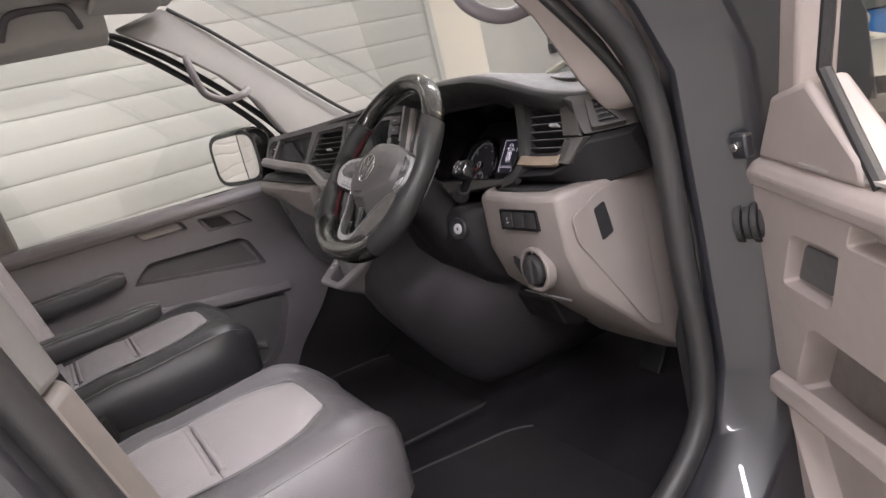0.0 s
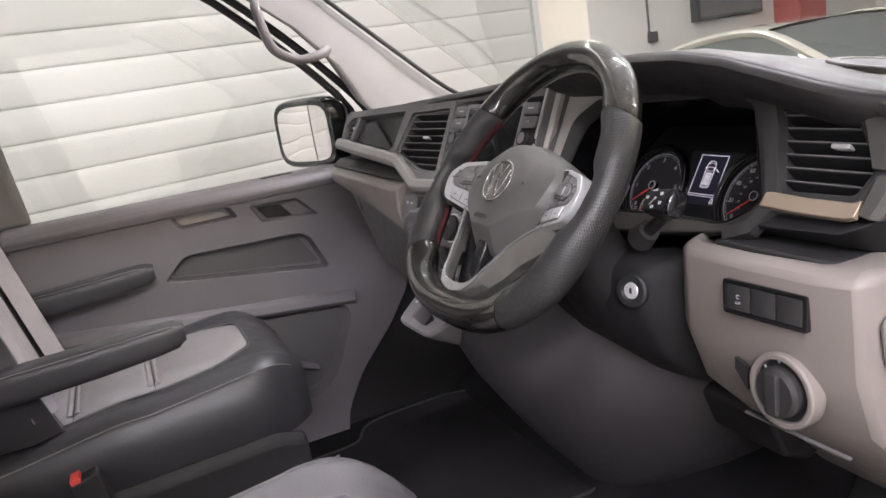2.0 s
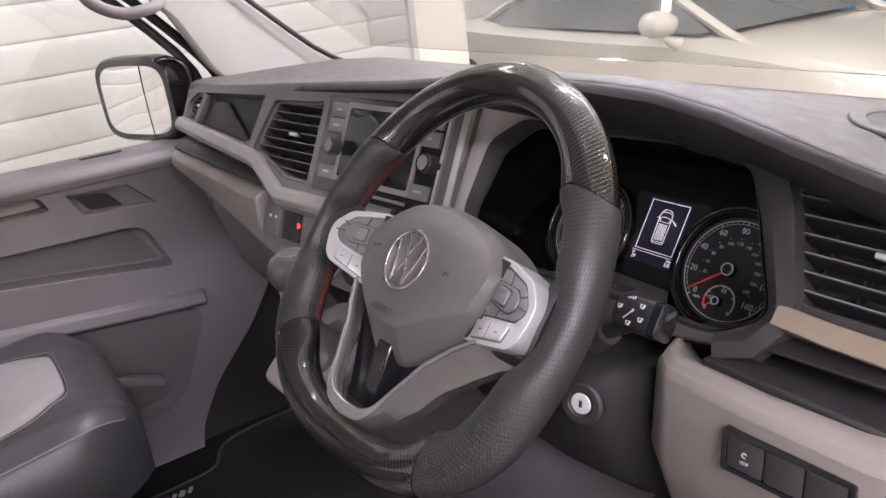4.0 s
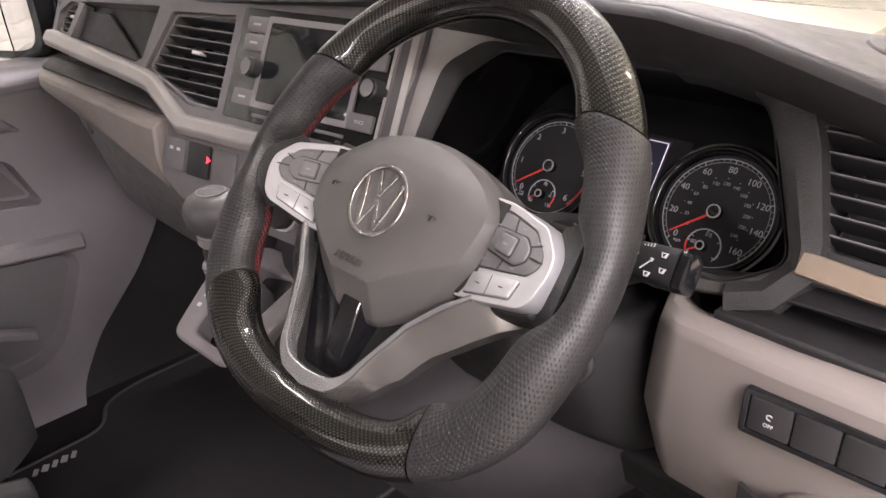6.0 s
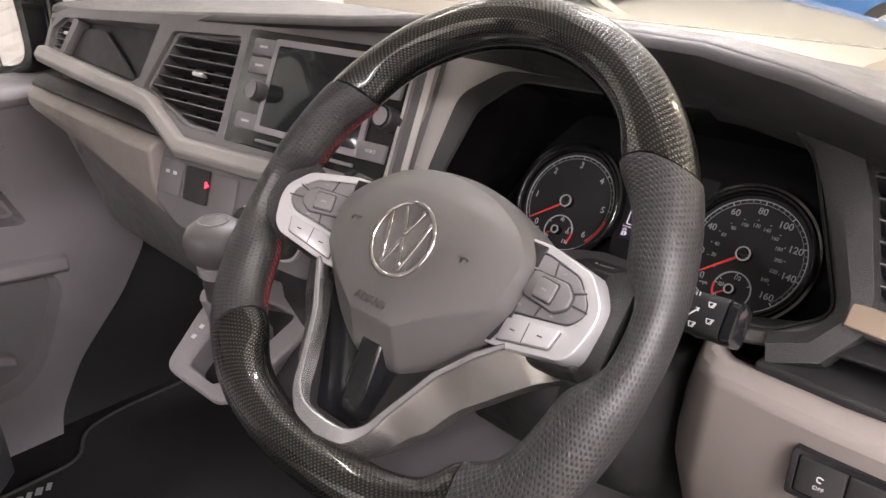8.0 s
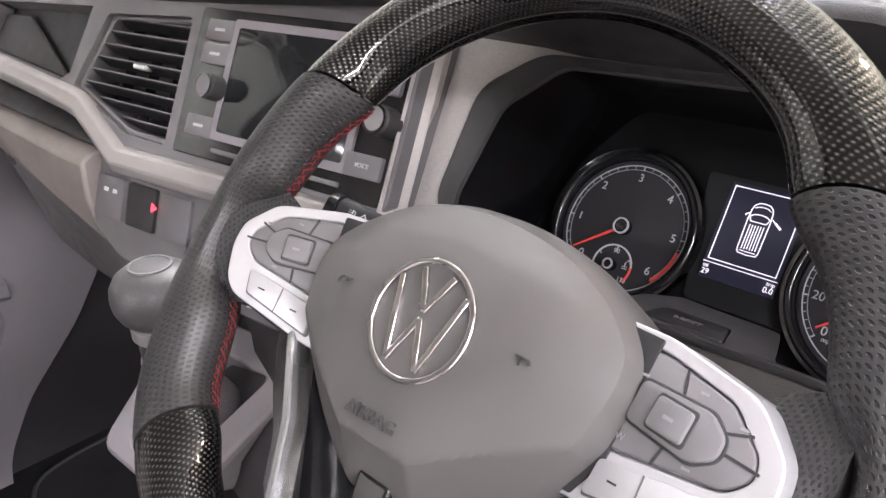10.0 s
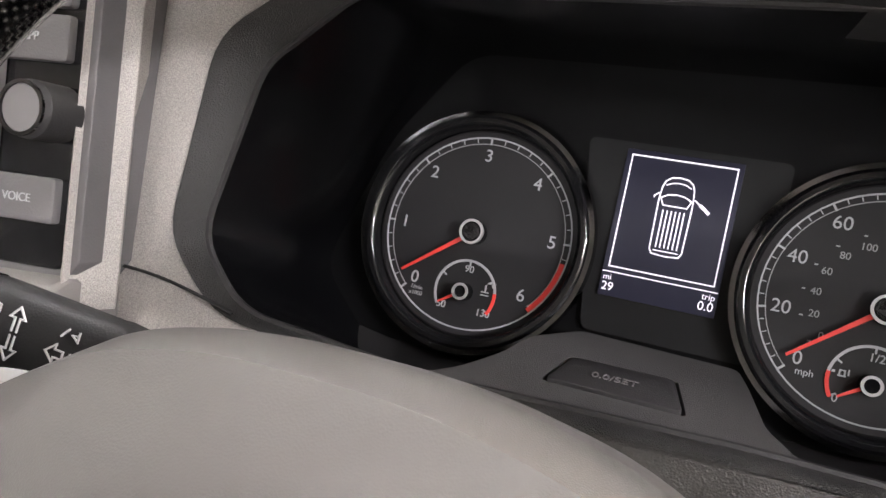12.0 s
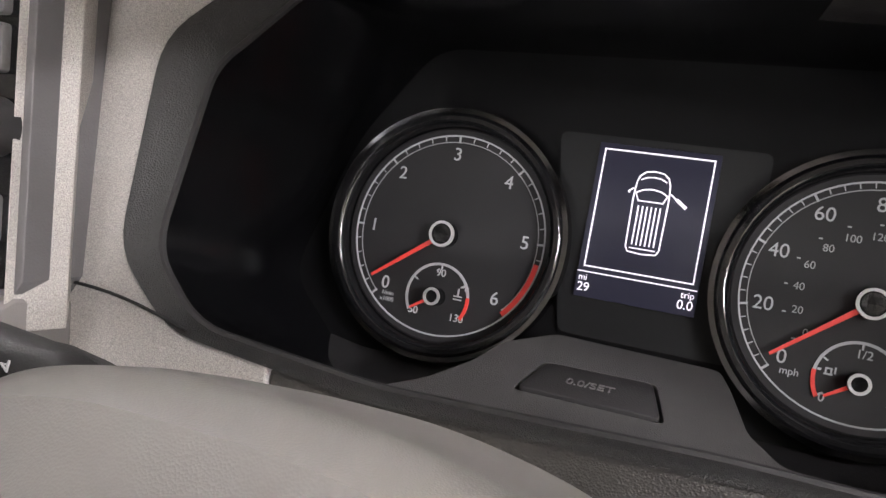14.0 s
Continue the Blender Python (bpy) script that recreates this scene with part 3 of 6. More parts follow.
# B pillars
for s in (-1, 1):
    q = (lambda x: x) if s < 0 else mx
    edge = [(-0.49, 1.0), (-0.56, 1.215), (-0.62, 1.45), (-0.66, 1.72)]
    def ring(y, z, q=q):
        return [(q(-1.13), y - 0.01, z), (q(-1.16), y, z), (q(-1.22), y - 0.02, z), (q(-1.22), y - 0.30, z), (q(-1.09), y - 0.30, z)]
    shell_piece("b_pillar_lower", loft([ring(-0.40, 0.52), ring(-0.46, 0.85), ring(-0.56, 1.205)] if s > 0 else [ring(-0.45, 0.52), ring(-0.52, 0.90), ring(-0.60, 1.183)]), BEIGE if s > 0 else DGREY, "taupe lower door pillar trim" if s > 0 else "slate lower door pillar trim", 0.01)
    shell_piece("b_pillar_upper", loft([ring(-0.56, 1.209), ring(-0.62, 1.45), ring(-0.68, 1.74)] if s > 0 else [ring(-0.60, 1.187), ring(-0.625, 1.45), ring(-0.66, 1.74)]), PILLAR, "pale upper door pillar trim", 0.01)
seal = [(0.585, -0.30, 0.56), (0.585, -0.42, 0.70), (0.585, -0.52, 0.95), (0.585, -0.60, 1.21), (0.585, -0.66, 1.45), (0.58, -0.72, 1.74)]
shell_piece("b_pillar_seal", tube(curve_pts(seal, 4), 0.022, 8), RUBBER, "black rubber door seal", 0.0, 60)
bm = loft([[(0.59, y - 0.01, z), (0.66, y - 0.01, z), (0.66, y - 0.22, z), (0.59, y - 0.22, z)] for x, y, z in seal])
shell_piece("b_pillar_skin", bm, PAINT, "grey painted door pillar", 0.01)

# driver's door opening: seal, hinge pillar, sill
seal = [(0.47, 0.02, 1.60), (0.49, 0.09, 1.50), (0.50, 0.15, 1.42), (0.50, 0.20, 1.345), (0.50, 0.222, 1.24), (0.50, 0.222, 1.05), (0.50, 0.225, 0.90), (0.50, 0.20, 0.80), (0.50, 0.11, 0.72), (0.50, -0.05, 0.64), (0.50, -0.30, 0.58)]
shell_piece("door_opening_seal", tube(curve_pts(seal, 5), 0.019, 10), RUBBER, "black rubber seal round the door opening", 0.0, 60)
rows = []
for y, z in ((0.03, 1.66), (0.12, 1.53), (0.20, 1.42), (0.245, 1.33), (0.25, 1.1), (0.25, 0.9), (0.22, 0.80), (0.12, 0.70), (-0.05, 0.61), (-0.4, 0.55)):
    rows.append([(0.49, y + 0.0, z), (0.525, y - 0.012, z - 0.012), (0.56, y + 0.02, z), (0.60, y + 0.06, z - 0.01), (0.61, y + 0.30, z), (0.49, y + 0.30, z)])
shell_piece("hinge_pillar", loft(rows), PAINT, "grey metallic door opening frame", 0.006, 45)
rows = [[(0.60, y, z0), (0.645, y, z0 - 0.03), (0.66, y, 0.75), (0.62, y, 0.45), (0.55, y, 0.45), (0.55, y, z0)] for y, z0 in ((0.36, 1.24), (0.8, 1.17), (1.2, 1.06), (1.45, 0.95))]
shell_piece("front_wing", loft(rows), PAINT, "grey metallic front wing", 0.01)
shell_piece("body_sill", box(0.56, -0.5, 0.44, 0.16, 1.6, 0.16), PAINT, "grey metallic door sill", 0.02)
for z in (1.205,):
    hinge = thing("hinge", (0.57, 0.30, z), "painted steel door hinge with a bolt", "hinge", "door hinges")
    part("leaf", box(0.585, 0.276, z, 0.026, 0.016, 0.034), PAINT, hinge, bevel=0.004)
    part("bolt", disc(0.0065, 0.007, pose(0.582, 0.2685, z, 90, 0, 0), 6), STEEL, hinge)
boot = thing("cable_boot", (0.57, 0.29, 1.09), "black ribbed rubber cable boot", "cable boot")
for k in range(7):
    part("rib", annulus(0.008, 0.021 - 0.003 * (k % 2), 0, 0.008, pose(0.558 + 0.010 * k, 0.280 + 0.004 * k, 1.095, 0, 90, 20) @ Matrix.Scale(1.35, 4, (1, 0, 0)), sides=20), RUBBER, boot)

# ---- cab floor ----
rows = [[(x, y, z) for y, z in ((-1.6, 0.50), (0.30, 0.50), (0.55, 0.66), (0.72, 0.98), (0.74, 1.2), (0.80, 1.2), (0.80, 0.40), (-1.6, 0.40))] for x in (-1.12, CX, 0.50)]
for s in (-1, 1):
    q = (lambda x: x) if s < 0 else mx
    kick = [[(q(-1.075), y, 0.45), (q(-1.075), y, zt), (q(-1.12), y, zt), (q(-1.12), y, 0.45)] for y, zt in ((-0.04 if s < 0 else 0.26, 0.62 if s < 0 else 0.9), (0.10 if s < 0 else 0.3, 0.80 if s < 0 else 1.0), (0.22 if s < 0 else 0.35, 1.0), (0.75, 1.2))]
    shell_piece("kick_panel", loft(kick), DARK, "black footwell side trim", 0.004)
shell_piece("cab_floor", loft(rows), CARPET, "black carpeted cab floor", 0.01)
shell_piece("floor_side_trim", loft([[(0.44, y, z0), (0.50, y, z0 + 0.02), (0.50, y, 0.45), (0.44, y, 0.45)] for y, z0 in ((-0.6, 0.55), (0.0, 0.58), (0.3, 0.68), (0.45, 0.9))]), DARK, "black sill tread trim")

# plain rear of the cab, unseen: added to block light, low enough to admit some
tagged(finish("bulkhead", box(CX, -1.29, 0.815, 1.62, 0.06, 0.81), LINING, bevel=0.01), "plain grey low panel added behind the seats to block light", "bulkhead", kind="structure")
tagged(finish("side_light_block", box(-1.16, -1.07, 1.12, 0.06, 0.38, 1.42), LINING, bevel=0.01), "plain grey panel added behind the passenger seat to block light", "side trim", kind="structure")
tagged(finish("side_light_block", box(0.50, -1.07, 1.12, 0.06, 0.38, 1.42), LINING, bevel=0.01), "plain grey panel added behind the driver's seat to block light", "side trim", kind="structure")
tagged(finish("roof_skin", box(CX, -0.68, 1.86, 1.66, 1.28, 0.03), PAINT, bevel=0.01), "grey metallic van roof", "van body", kind="structure")


# ---- dashboard ----
dash = thing("dashboard", (CX, 0.4, 0.5), "charcoal and taupe van dashboard", "dashboard")

# soft top pad, lipped over the instruments
lip = [(-1.10, 0.220, 1.300), (-1.03, 0.165, 1.309), (-0.97, 0.122, 1.315), (-0.92, 0.106, 1.317), (-0.8, 0.120, 1.318), (-0.6, 0.142, 1.331), (-0.42, 0.162, 1.342), (-0.28, 0.172, 1.351), (-0.18, 0.176, 1.361), (-0.08, 0.18, 1.369), (0.03, 0.182, 1.370), (0.10, 0.182, 1.368),
       (0.165, 0.182, 1.358), (0.22, 0.182, 1.344), (0.28, 0.184, 1.328), (0.312, 0.190, 1.319), (0.340, 0.212, 1.310), (0.370, 0.248, 1.306), (0.40, 0.285, 1.297), (0.44, 0.33, 1.275)]
rows, under = [], []
for x, y, z in lip:
    h = 0.30 + 0.70 * min(1.0, max(0.0, (x + 0.26) / 0.12))
    under.append([(x, y + 0.09, z - 0.075 * h), (x, y + 0.035, z - 0.045 * h), (x, y + 0.004, z - 0.010 - 0.008 * h), (x, y, z - 0.008), (x, y + 0.004, z - 0.002), (x, y + 0.012, z), (x, y + 0.09, z - 0.02)])
    rows.append([(x, y + 0.030, z - 0.02), (x, y + 0.008, z - 0.003), (x, y + 0.0095, z - 0.0002), (x, y + 0.014, z + 0.0012), (x, y + 0.05, z - 0.002), (x, y + 0.14, z - 0.4 * max(0.0, z - 1.315) - 0.003), (x, max(y + 0.28, 0.45), min(1.308, z - 0.008) + 0.012 * min(1, max(0, (x - 0.1) / 0.3))),
                 (x, 0.62, 1.278), (x, 0.66, 1.25), (x, 0.5, 1.2)])
part("top_pad", loft(rows), TOPPAD, dash, "charcoal soft-touch top pad", smooth=50)
# Underside in a darker tone than the top: its shade is painted in.
part("pad_edge", loft(under), DARK, dash, "rolled edge under the top pad, darkened for shade", smooth=50)
cup = pose(0.255, 0.318, 1.3258, -6, 9, 0)
part("cup_ring", annulus(0.044, 0.058, -0.008, 0.0030, cup), TOPPAD, dash, "round dash-top holder rim", bevel=0.002)
# Flat black disc drawn for the shade inside the open holder.
part("cup_hole_shade", disc(0.0445, 0.0022, cup, 36), MATTBLACK, dash)

# passenger fascia: a leaning band with two vents and a dark triangular inlay
SF = frame_at((-0.213, 0.159, 1.267), 26.5, 7)


def vent(parent, m, outline, inner, slats, name="vent", vane=None, frame_mat=None, tab=True):
    """An air vent: frame with a dark well, slats across it, a thumb tab."""
    v = part(name, plate(outline, 0.012, m, [(inner, 0.035, True, 0.96)]), frame_mat or DARK, parent, "air vent", bevel=0.0025)
    x0, x1 = min(p[0] for p in inner), max(p[0] for p in inner)
    y0, y1 = min(p[1] for p in inner), max(p[1] for p in inner)

    def span(y):
        hits = []
        for (ax, ay), (bx_, by_) in zip(inner, inner[1:] + inner[:1]):
            if (ay - y) * (by_ - y) < 0:
                hits.append(ax + (bx_ - ax) * (y - ay) / (by_ - ay))
        return (min(hits), max(hits)) if len(hits) > 1 else (x0, x1)
    part("well_back", plate(inner, 0.001, m @ shift(0, 0, -0.034)), MATTBLACK, v)
    for k in range(slats):
        y = y0 + (y1 - y0) * (k + 0.5) / slats
        a, b = span(y)
        r = m @ shift((a + b) / 2, y, -0.010) @ Matrix.Rotation(radians(-22), 4, "X")
        part("slat", box(0, 0, 0, b - a, 0.0022, 0.017, m=r), MATTBLACK, v, bevel=0.0006)
        part("slat_edge", box(0, 0.0004, 0.0088, b - a, 0.0010, 0.0010, m=r), BUTTON, v)
    for xx in () if not tab else ((vane,) if vane is not None else ((x0 + x1) / 2,)):
        part("tab", box(xx, (y0 + y1) / 2 + (y1 - y0) / slats * 0.5, -0.004, 0.020, 0.005, 0.010, m=m), SATIN, v, "thumb tab", bevel=0.0015)
    for i in range(3):
        xx = x0 + (x1 - x0) * (i + 1) / 4
        part("vane", box(xx, (y0 + y1) / 2, -0.024, 0.0015, (y1 - y0) * 0.9, 0.012, m=m), MATTBLACK, v)
    return v


def sweep(pts, pivot=-0.34):
    """Draws the band's far half together; it climbs and narrows towards the door."""
    out = []
    for x, y in pts:
        u = pivot + (x - pivot) * 0.65 if x < pivot else x
        out.append((u, y + max(0.0, -0.40 - u) * (0.09 - y)))
    return out


def shrunk(pts, kx, ky):
    cx, cy = sum(q[0] for q in pts) / len(pts), sum(q[1] for q in pts) / len(pts)
    return [(cx + (x - cx) * kx, cy + (y - cy) * ky) for x, y in pts]


band = sweep([(-0.868, 0.030), (-0.80, 0.050), (-0.45, 0.070)]) + [(-0.222, 0.079), (0.033, 0.088), (0.033, -0.06), (0.02, -0.078), (-0.20, -0.082), (-0.285, -0.084)] + sweep([(-0.40, -0.046), (-0.44, -0.046), (-0.868, -0.058)])
ventC = rounded([(-0.372, 0.050), (-0.236, 0.056), (-0.236, -0.062), (-0.300, -0.062), (-0.408, -0.028)], 0.006)
ventE = rounded(sweep([(-0.852, 0.004), (-0.806, 0.032), (-0.742, 0.034), (-0.775, -0.036), (-0.850, -0.038)]), 0.006)
inlay = sweep([(-0.732, 0.036), (-0.405, 0.055), (-0.43, -0.018), (-0.458, -0.030), (-0.765, -0.036)], -0.40)
radio_hole = rounded([(-0.222, 0.066), (0.028, 0.066), (0.026, -0.064), (-0.222, -0.064)], 0.004)
part("fascia", plate(band, 0.05, SF, [(ventC, 0.012, False, 1.0), (ventE, 0.012, False, 1.0), (inlay, 0.022, True, 0.93), (radio_hole, 0.01, False, 1.0)]), DGREY, dash, "slate passenger fascia band", bevel=0.003)
part("inlay_back", plate(shrunk(inlay, 0.985, 0.93), 0.001, SF @ shift(0, 0, -0.0205)), MATTBLACK, dash)
part("inlay_wedge", plate(sweep([(-0.725, 0.022), (-0.63, 0.030), (-0.46, -0.028), (-0.755, -0.034)], -0.40), 0.004, SF @ shift(0, 0, -0.012)), DARK, dash, "dark triangular inlay", bevel=0.002)
vent(dash, SF @ shift(0, 0, -0.006), ventC, [(x * 0.94 - 0.0185, y * 0.92) for x, y in ventC], 8, vane=-0.31, frame_mat=DGREY)
vent(dash, SF @ shift(0, 0, -0.006), ventE, shrunk(ventE, 0.88, 0.86), 5, frame_mat=DGREY)
# projecting lower lip of the band
lipline = sweep([(-0.868, -0.058), (-0.66, -0.052), (-0.44, -0.046), (-0.40, -0.050)]) + [(-0.295, -0.090), (-0.20, -0.088), (0.03, -0.082)]
rows = []
for x, y in lipline:
    rows.append([SF @ Vector(p) for p in ((x, y + 0.016, 0.000), (x, y + 0.012, 0.010), (x, y - 0.002, 0.013), (x, y - 0.010, 0.006), (x, y - 0.012, -0.03), (x, y + 0.012, -0.03))])
part("band_lip", loft(rows), material("lip_plastic", (0.20, 0.186, 0.18), 0.5, grain=0.15, scale=1000), dash, "grey lower lip", bevel=0.002, smooth=30)

# open shelf under the band, taupe panel below it
rows = [[(x, y0 + dy, z + dz) for dy, z in ((0.03, 1.205), (0.17, 1.205), (0.17, 1.190), (0.015, 1.186), (0.01, 1.192))] for x, y0, dz in ((-0.95, 0.050, 0.012), (-0.52, 0.075, 0.0))]
part("shelf", loft(rows), SHELF, dash, "black open shelf", bevel=0.002)
part("shelf_back", loft([[(x, y0 + 0.12, 1.18), (x, y0 + 0.13, 1.23 + dz), (x, y0 + 0.16, 1.23 + dz), (x, y0 + 0.16, 1.18)] for x, y0, dz in ((-0.95, 0.045, 0.03), (-0.40, 0.085, 0.0))]), MATTBLACK, dash)
rows = [[(x, y, z) for y, z in ((y0 + 0.004, zt), (y0 - 0.008, zt - 0.008), (y0 - 0.010, zt * 0.55 + zb * 0.45), (y0 - 0.004, zb + 0.014), (y0 + 0.012, zb), (y0 + 0.10, zb + 0.002), (y0 + 0.10, zt + 0.002))]
        for x, y0, zt, zb in ((-0.958, 0.085, 1.199, 1.166), (-0.950, 0.062, 1.201, 1.160), (-0.93, 0.056, 1.200, 1.154), (-0.80, 0.063, 1.195, 1.132), (-0.70, 0.066, 1.191, 1.114), (-0.60, 0.069, 1.188, 1.094), (-0.552, 0.072, 1.188, 1.083))]
part("taupe_panel", loft(rows), BEIGE, dash, "taupe passenger panel", bevel=0.004)
# rounded end of the dashboard towards the passenger door
part("dash_end", loft([[(x, y, z0), (x, y, 1.24), (x, y + 0.004, z1), (x + 0.03, y + 0.05, z1), (x + 0.03, y + 0.05, z0)] for x, y, z0, z1 in ((-0.885, 0.088, 1.10, 1.306), (-0.93, 0.106, 1.08, 1.308), (-0.985, 0.145, 1.04, 1.305), (-1.09, 0.235, 0.96, 1.296))]), DGREY, dash, "slate rounded end of the dashboard", smooth=40)
# glovebox face, slate, sloping away to the footwell
rows = [[(x, y, z) for y, z in ((y0, zt), (y0 + 0.012, zt - 0.04), (y0 + 0.06, 0.95), (y0 + 0.14, 0.86), (y0 + 0.25, 0.82), (y0 + 0.45, 0.86), (y0 + 0.45, 1.12))] for x, y0, zt in ((-0.955, 0.082, 1.164), (-0.8, 0.076, 1.134), (-0.45, 0.085, 1.090))]
part("glovebox", loft(rows), DGREY, dash, "slate glovebox face", bevel=0.01)

# switch strip and heater controls below the radio
HF = frame_at((-0.44, 0.085, 1.135), 20, 8)
strip = rounded([(-0.115, 0.052), (0.20, 0.070), (0.20, -0.02), (0.17, -0.05), (-0.06, -0.045), (-0.115, -0.02)], 0.012)
part("switch_strip", plate(strip, 0.05, HF), DGREY, dash, "charcoal switch strip", bevel=0.003)
for k in range(3):
    x = -0.085 + 0.0 + k * 0.052
    b = part("switch", slab(rounded([(x - (0.022 if k else 0.024), -0.008), (x + 0.022, -0.008), (x + 0.022, 0.034), (x - 0.022, 0.034)], 0.003), 0.004, HF, inset=0.001), DGREY if k != 1 else DARK, dash)
    if k == 0:
        part("switch_mark", box(x - 0.006, 0.02, 0.0042, 0.007, 0.004, 0.0004, m=HF), WHITEINK, b)
        part("switch_mark", box(x + 0.009, 0.02, 0.0042, 0.007, 0.004, 0.0004, m=HF), WHITEINK, b)
part("hazard_lamp", disc(0.005, 0.0014, HF @ shift(-0.012, 0.017, 0.004), 3), LED, dash, "glowing red hazard triangle")
for x in (0.075, 0.135):
    d = part("dial", disc(0.022, 0.016, HF @ shift(x, -0.012, 0), 28, edge=0.003), DARK, dash, "round heater dial")
    part("dial_ring", annulus(0.022, 0.025, 0, 0.006, HF @ shift(x, -0.012, 0)), SATIN, d)
    part("dial_mark", box(x, 0.0, 0.0165, 0.002, 0.012, 0.0006, m=HF), WHITEINK, d)

# radio
radio = thing("car_radio", SF @ Vector((-0.1, -0.06, 0)), "black touchscreen car radio with two knobs", "radio")
part("faceplate", plate(radio_hole, 0.03, SF @ shift(0, 0, 0.001)), BLACK, radio, bevel=0.002)
part("screen", slab(rounded([(-0.165, 0.052), (-0.015, 0.052), (-0.015, -0.040), (-0.165, -0.040)], 0.003), 0.003, SF @ shift(0, 0, 0.001), inset=0.001), SCREENGLASS, radio, "dark glossy screen")
part("screen_frame", plate(rounded([(-0.171, 0.058), (-0.009, 0.058), (-0.009, -0.046), (-0.171, -0.046)], 0.004), 0.003, SF @ shift(0, 0, 0.0045), [(rounded([(-0.164, 0.051), (-0.016, 0.051), (-0.016, -0.039), (-0.164, -0.039)], 0.003), 0.003, False, 1.0)]), GREY, radio, "grey screen frame")
for kx in (-0.174, 0.019):
    k = part("knob", disc(0.0112, 0.019, SF @ shift(kx, -0.003, 0.001), 28, edge=0.003), DARK, radio, "round black knob")
    part("knob_cap", annulus(0.0090, 0.0104, 0.0188, 0.0200, SF @ shift(kx, -0.003, 0.001)), DARKCHROME, k)
    part("knob_face", disc(0.0090, 0.0006, SF @ shift(kx, -0.003, 0.0198), 24, edge=0.0003), BUTTON if kx > 0 else DGREY, k)
    for y in (0.047, 0.026, -0.037):
        b = part("button", slab(rounded([(kx - 0.032, y - 0.009), (kx + 0.004, y - 0.009), (kx + 0.004, y + 0.009), (kx - 0.032, y + 0.009)], 0.002), 0.004, SF @ shift(0, 0, 0.001), inset=0.001), DGREY, radio)
        word = {(True, 0.026): "APP", (True, -0.037): "VOICE"}.get((kx > 0, y))
        if word:
            lettering("button_letters", word, 0.0048, SF @ shift(kx - 0.014, y, 0.0053), DIMINK, b)
        else:
            part("button_mark", box(kx - 0.014, y, 0.0053, 0.013, 0.0025, 0.0003, m=SF), DIMINK, b)
part("slot_bar", box(-0.09, -0.055, 0.003, 0.15, 0.004, 0.004, m=SF), DGREY, radio, bevel=0.001)

# ---- instrument binnacle ----
BF = frame_at((0.026, 0.161, 1.195), 30)
CF = frame_at((0.026, 0.277, 1.184), 33)
rimline = [(-0.188, 0.020), (-0.182, 0.106), (-0.138, 0.137), (0.118, 0.145), (0.148, 0.124), (0.198, 0.020), (0.160, -0.006), (0.06, -0.008), (-0.070, -0.014), (-0.158, -0.007)]
deepline = [(-0.174, -0.035), (-0.150, 0.040), (-0.115, 0.090), (0.120, 0.095), (0.150, 0.075), (0.180, -0.030), (0.150, -0.070), (0.06, -0.076), (-0.07, -0.076), (-0.130, -0.076)]
opening = rounded(rimline, 0.014, 4)
deep = rounded(deepline, 0.014, 4)
outer = [(-0.262, 0.002), (-0.232, 0.146), (-0.16, 0.160), (0.11, 0.164), (0.165, 0.150), (0.214, 0.034), (0.208, 0.012), (0.165, -0.014), (0.06, -0.030), (-0.05, -0.040), (-0.17, -0.030), (-0.25, -0.020)]
leftside = [(-0.11, -0.0355)] + outer[10:] + outer[:3] + [(0.10, 0.1637), (0.10, 0.1442)] + opening[14::-1] + opening[:44:-1] + [(-0.11, -0.0105)]
rightside = [(0.10, 0.1442), (0.10, 0.1637)] + outer[3:10] + [(-0.11, -0.0355), (-0.11, -0.0105)] + opening[44:14:-1]
part("binnacle", plate(leftside, 0.012, BF, back=False), METALGREY, dash, "satin grey binnacle surround", bevel=0.002)
# Right part darker than the left: light falling off is put into colour.
part("binnacle_right", plate(rightside, 0.012, BF, back=False), TOPPAD, dash, "charcoal binnacle surround, darkened as it turns from the light", bevel=0.002)


def inward(x, y):
    """How far the chamfer runs in from the opening's edge: broad at the top left, narrow below."""
    return 0.0040 + 0.013 * min(1.0, max(0.0, y / 0.11)) * min(1.0, max(0.0, (-0.115 - x) / 0.05))


centre_in = (0.0, 0.06)
chamfer = []
for x, y in opening:
    v = Vector((centre_in[0] - x, centre_in[1] - y))
    v = v.normalized() * inward(x, y)
    chamfer.append((x + v.x, y + v.y))
part("bezel", loft([[BF @ Vector((x, y, 0.0018)) for x, y in opening], [BF @ Vector((x * 0.6 + u * 0.4, y * 0.6 + w * 0.4, 0.0005)) for (x, y), (u, w) in zip(opening, chamfer)], [BF @ Vector((u, w, -0.013)) for u, w in chamfer]], caps=False), BEZEL, dash, "charcoal grained bezel round the instruments", smooth=50)
bm = loft([[BF @ Vector((u, w, -0.013)) for u, w in chamfer], [BF @ Vector((u * 0.998, w * 0.998, -0.017)) for u, w in chamfer],
           [CF @ Vector((x * 1.0, y, 0.022)) for x, y in deep], [CF @ Vector((x, y, -0.004)) for x, y in deep]], caps=False)
part("binnacle_well", bm, WELL, dash, "deep black instrument well", smooth=40)
part("well_trim", tube([BF @ Vector((u, w, -0.0125)) for u, w in chamfer], 0.0016, 6, loop=True), DARK, dash, "black moulded edge")
part("brow_line", tube(curve_pts([BF @ Vector(q) for q in ((-0.225, 0.150, 0.002), (-0.15, 0.1625, 0.003), (0.0, 0.1655, 0.004), (0.105, 0.1655, 0.005), (0.150, 0.156, 0.006))], 4), 0.0020, 8), SATIN, dash, "satin grey bead along the brow")
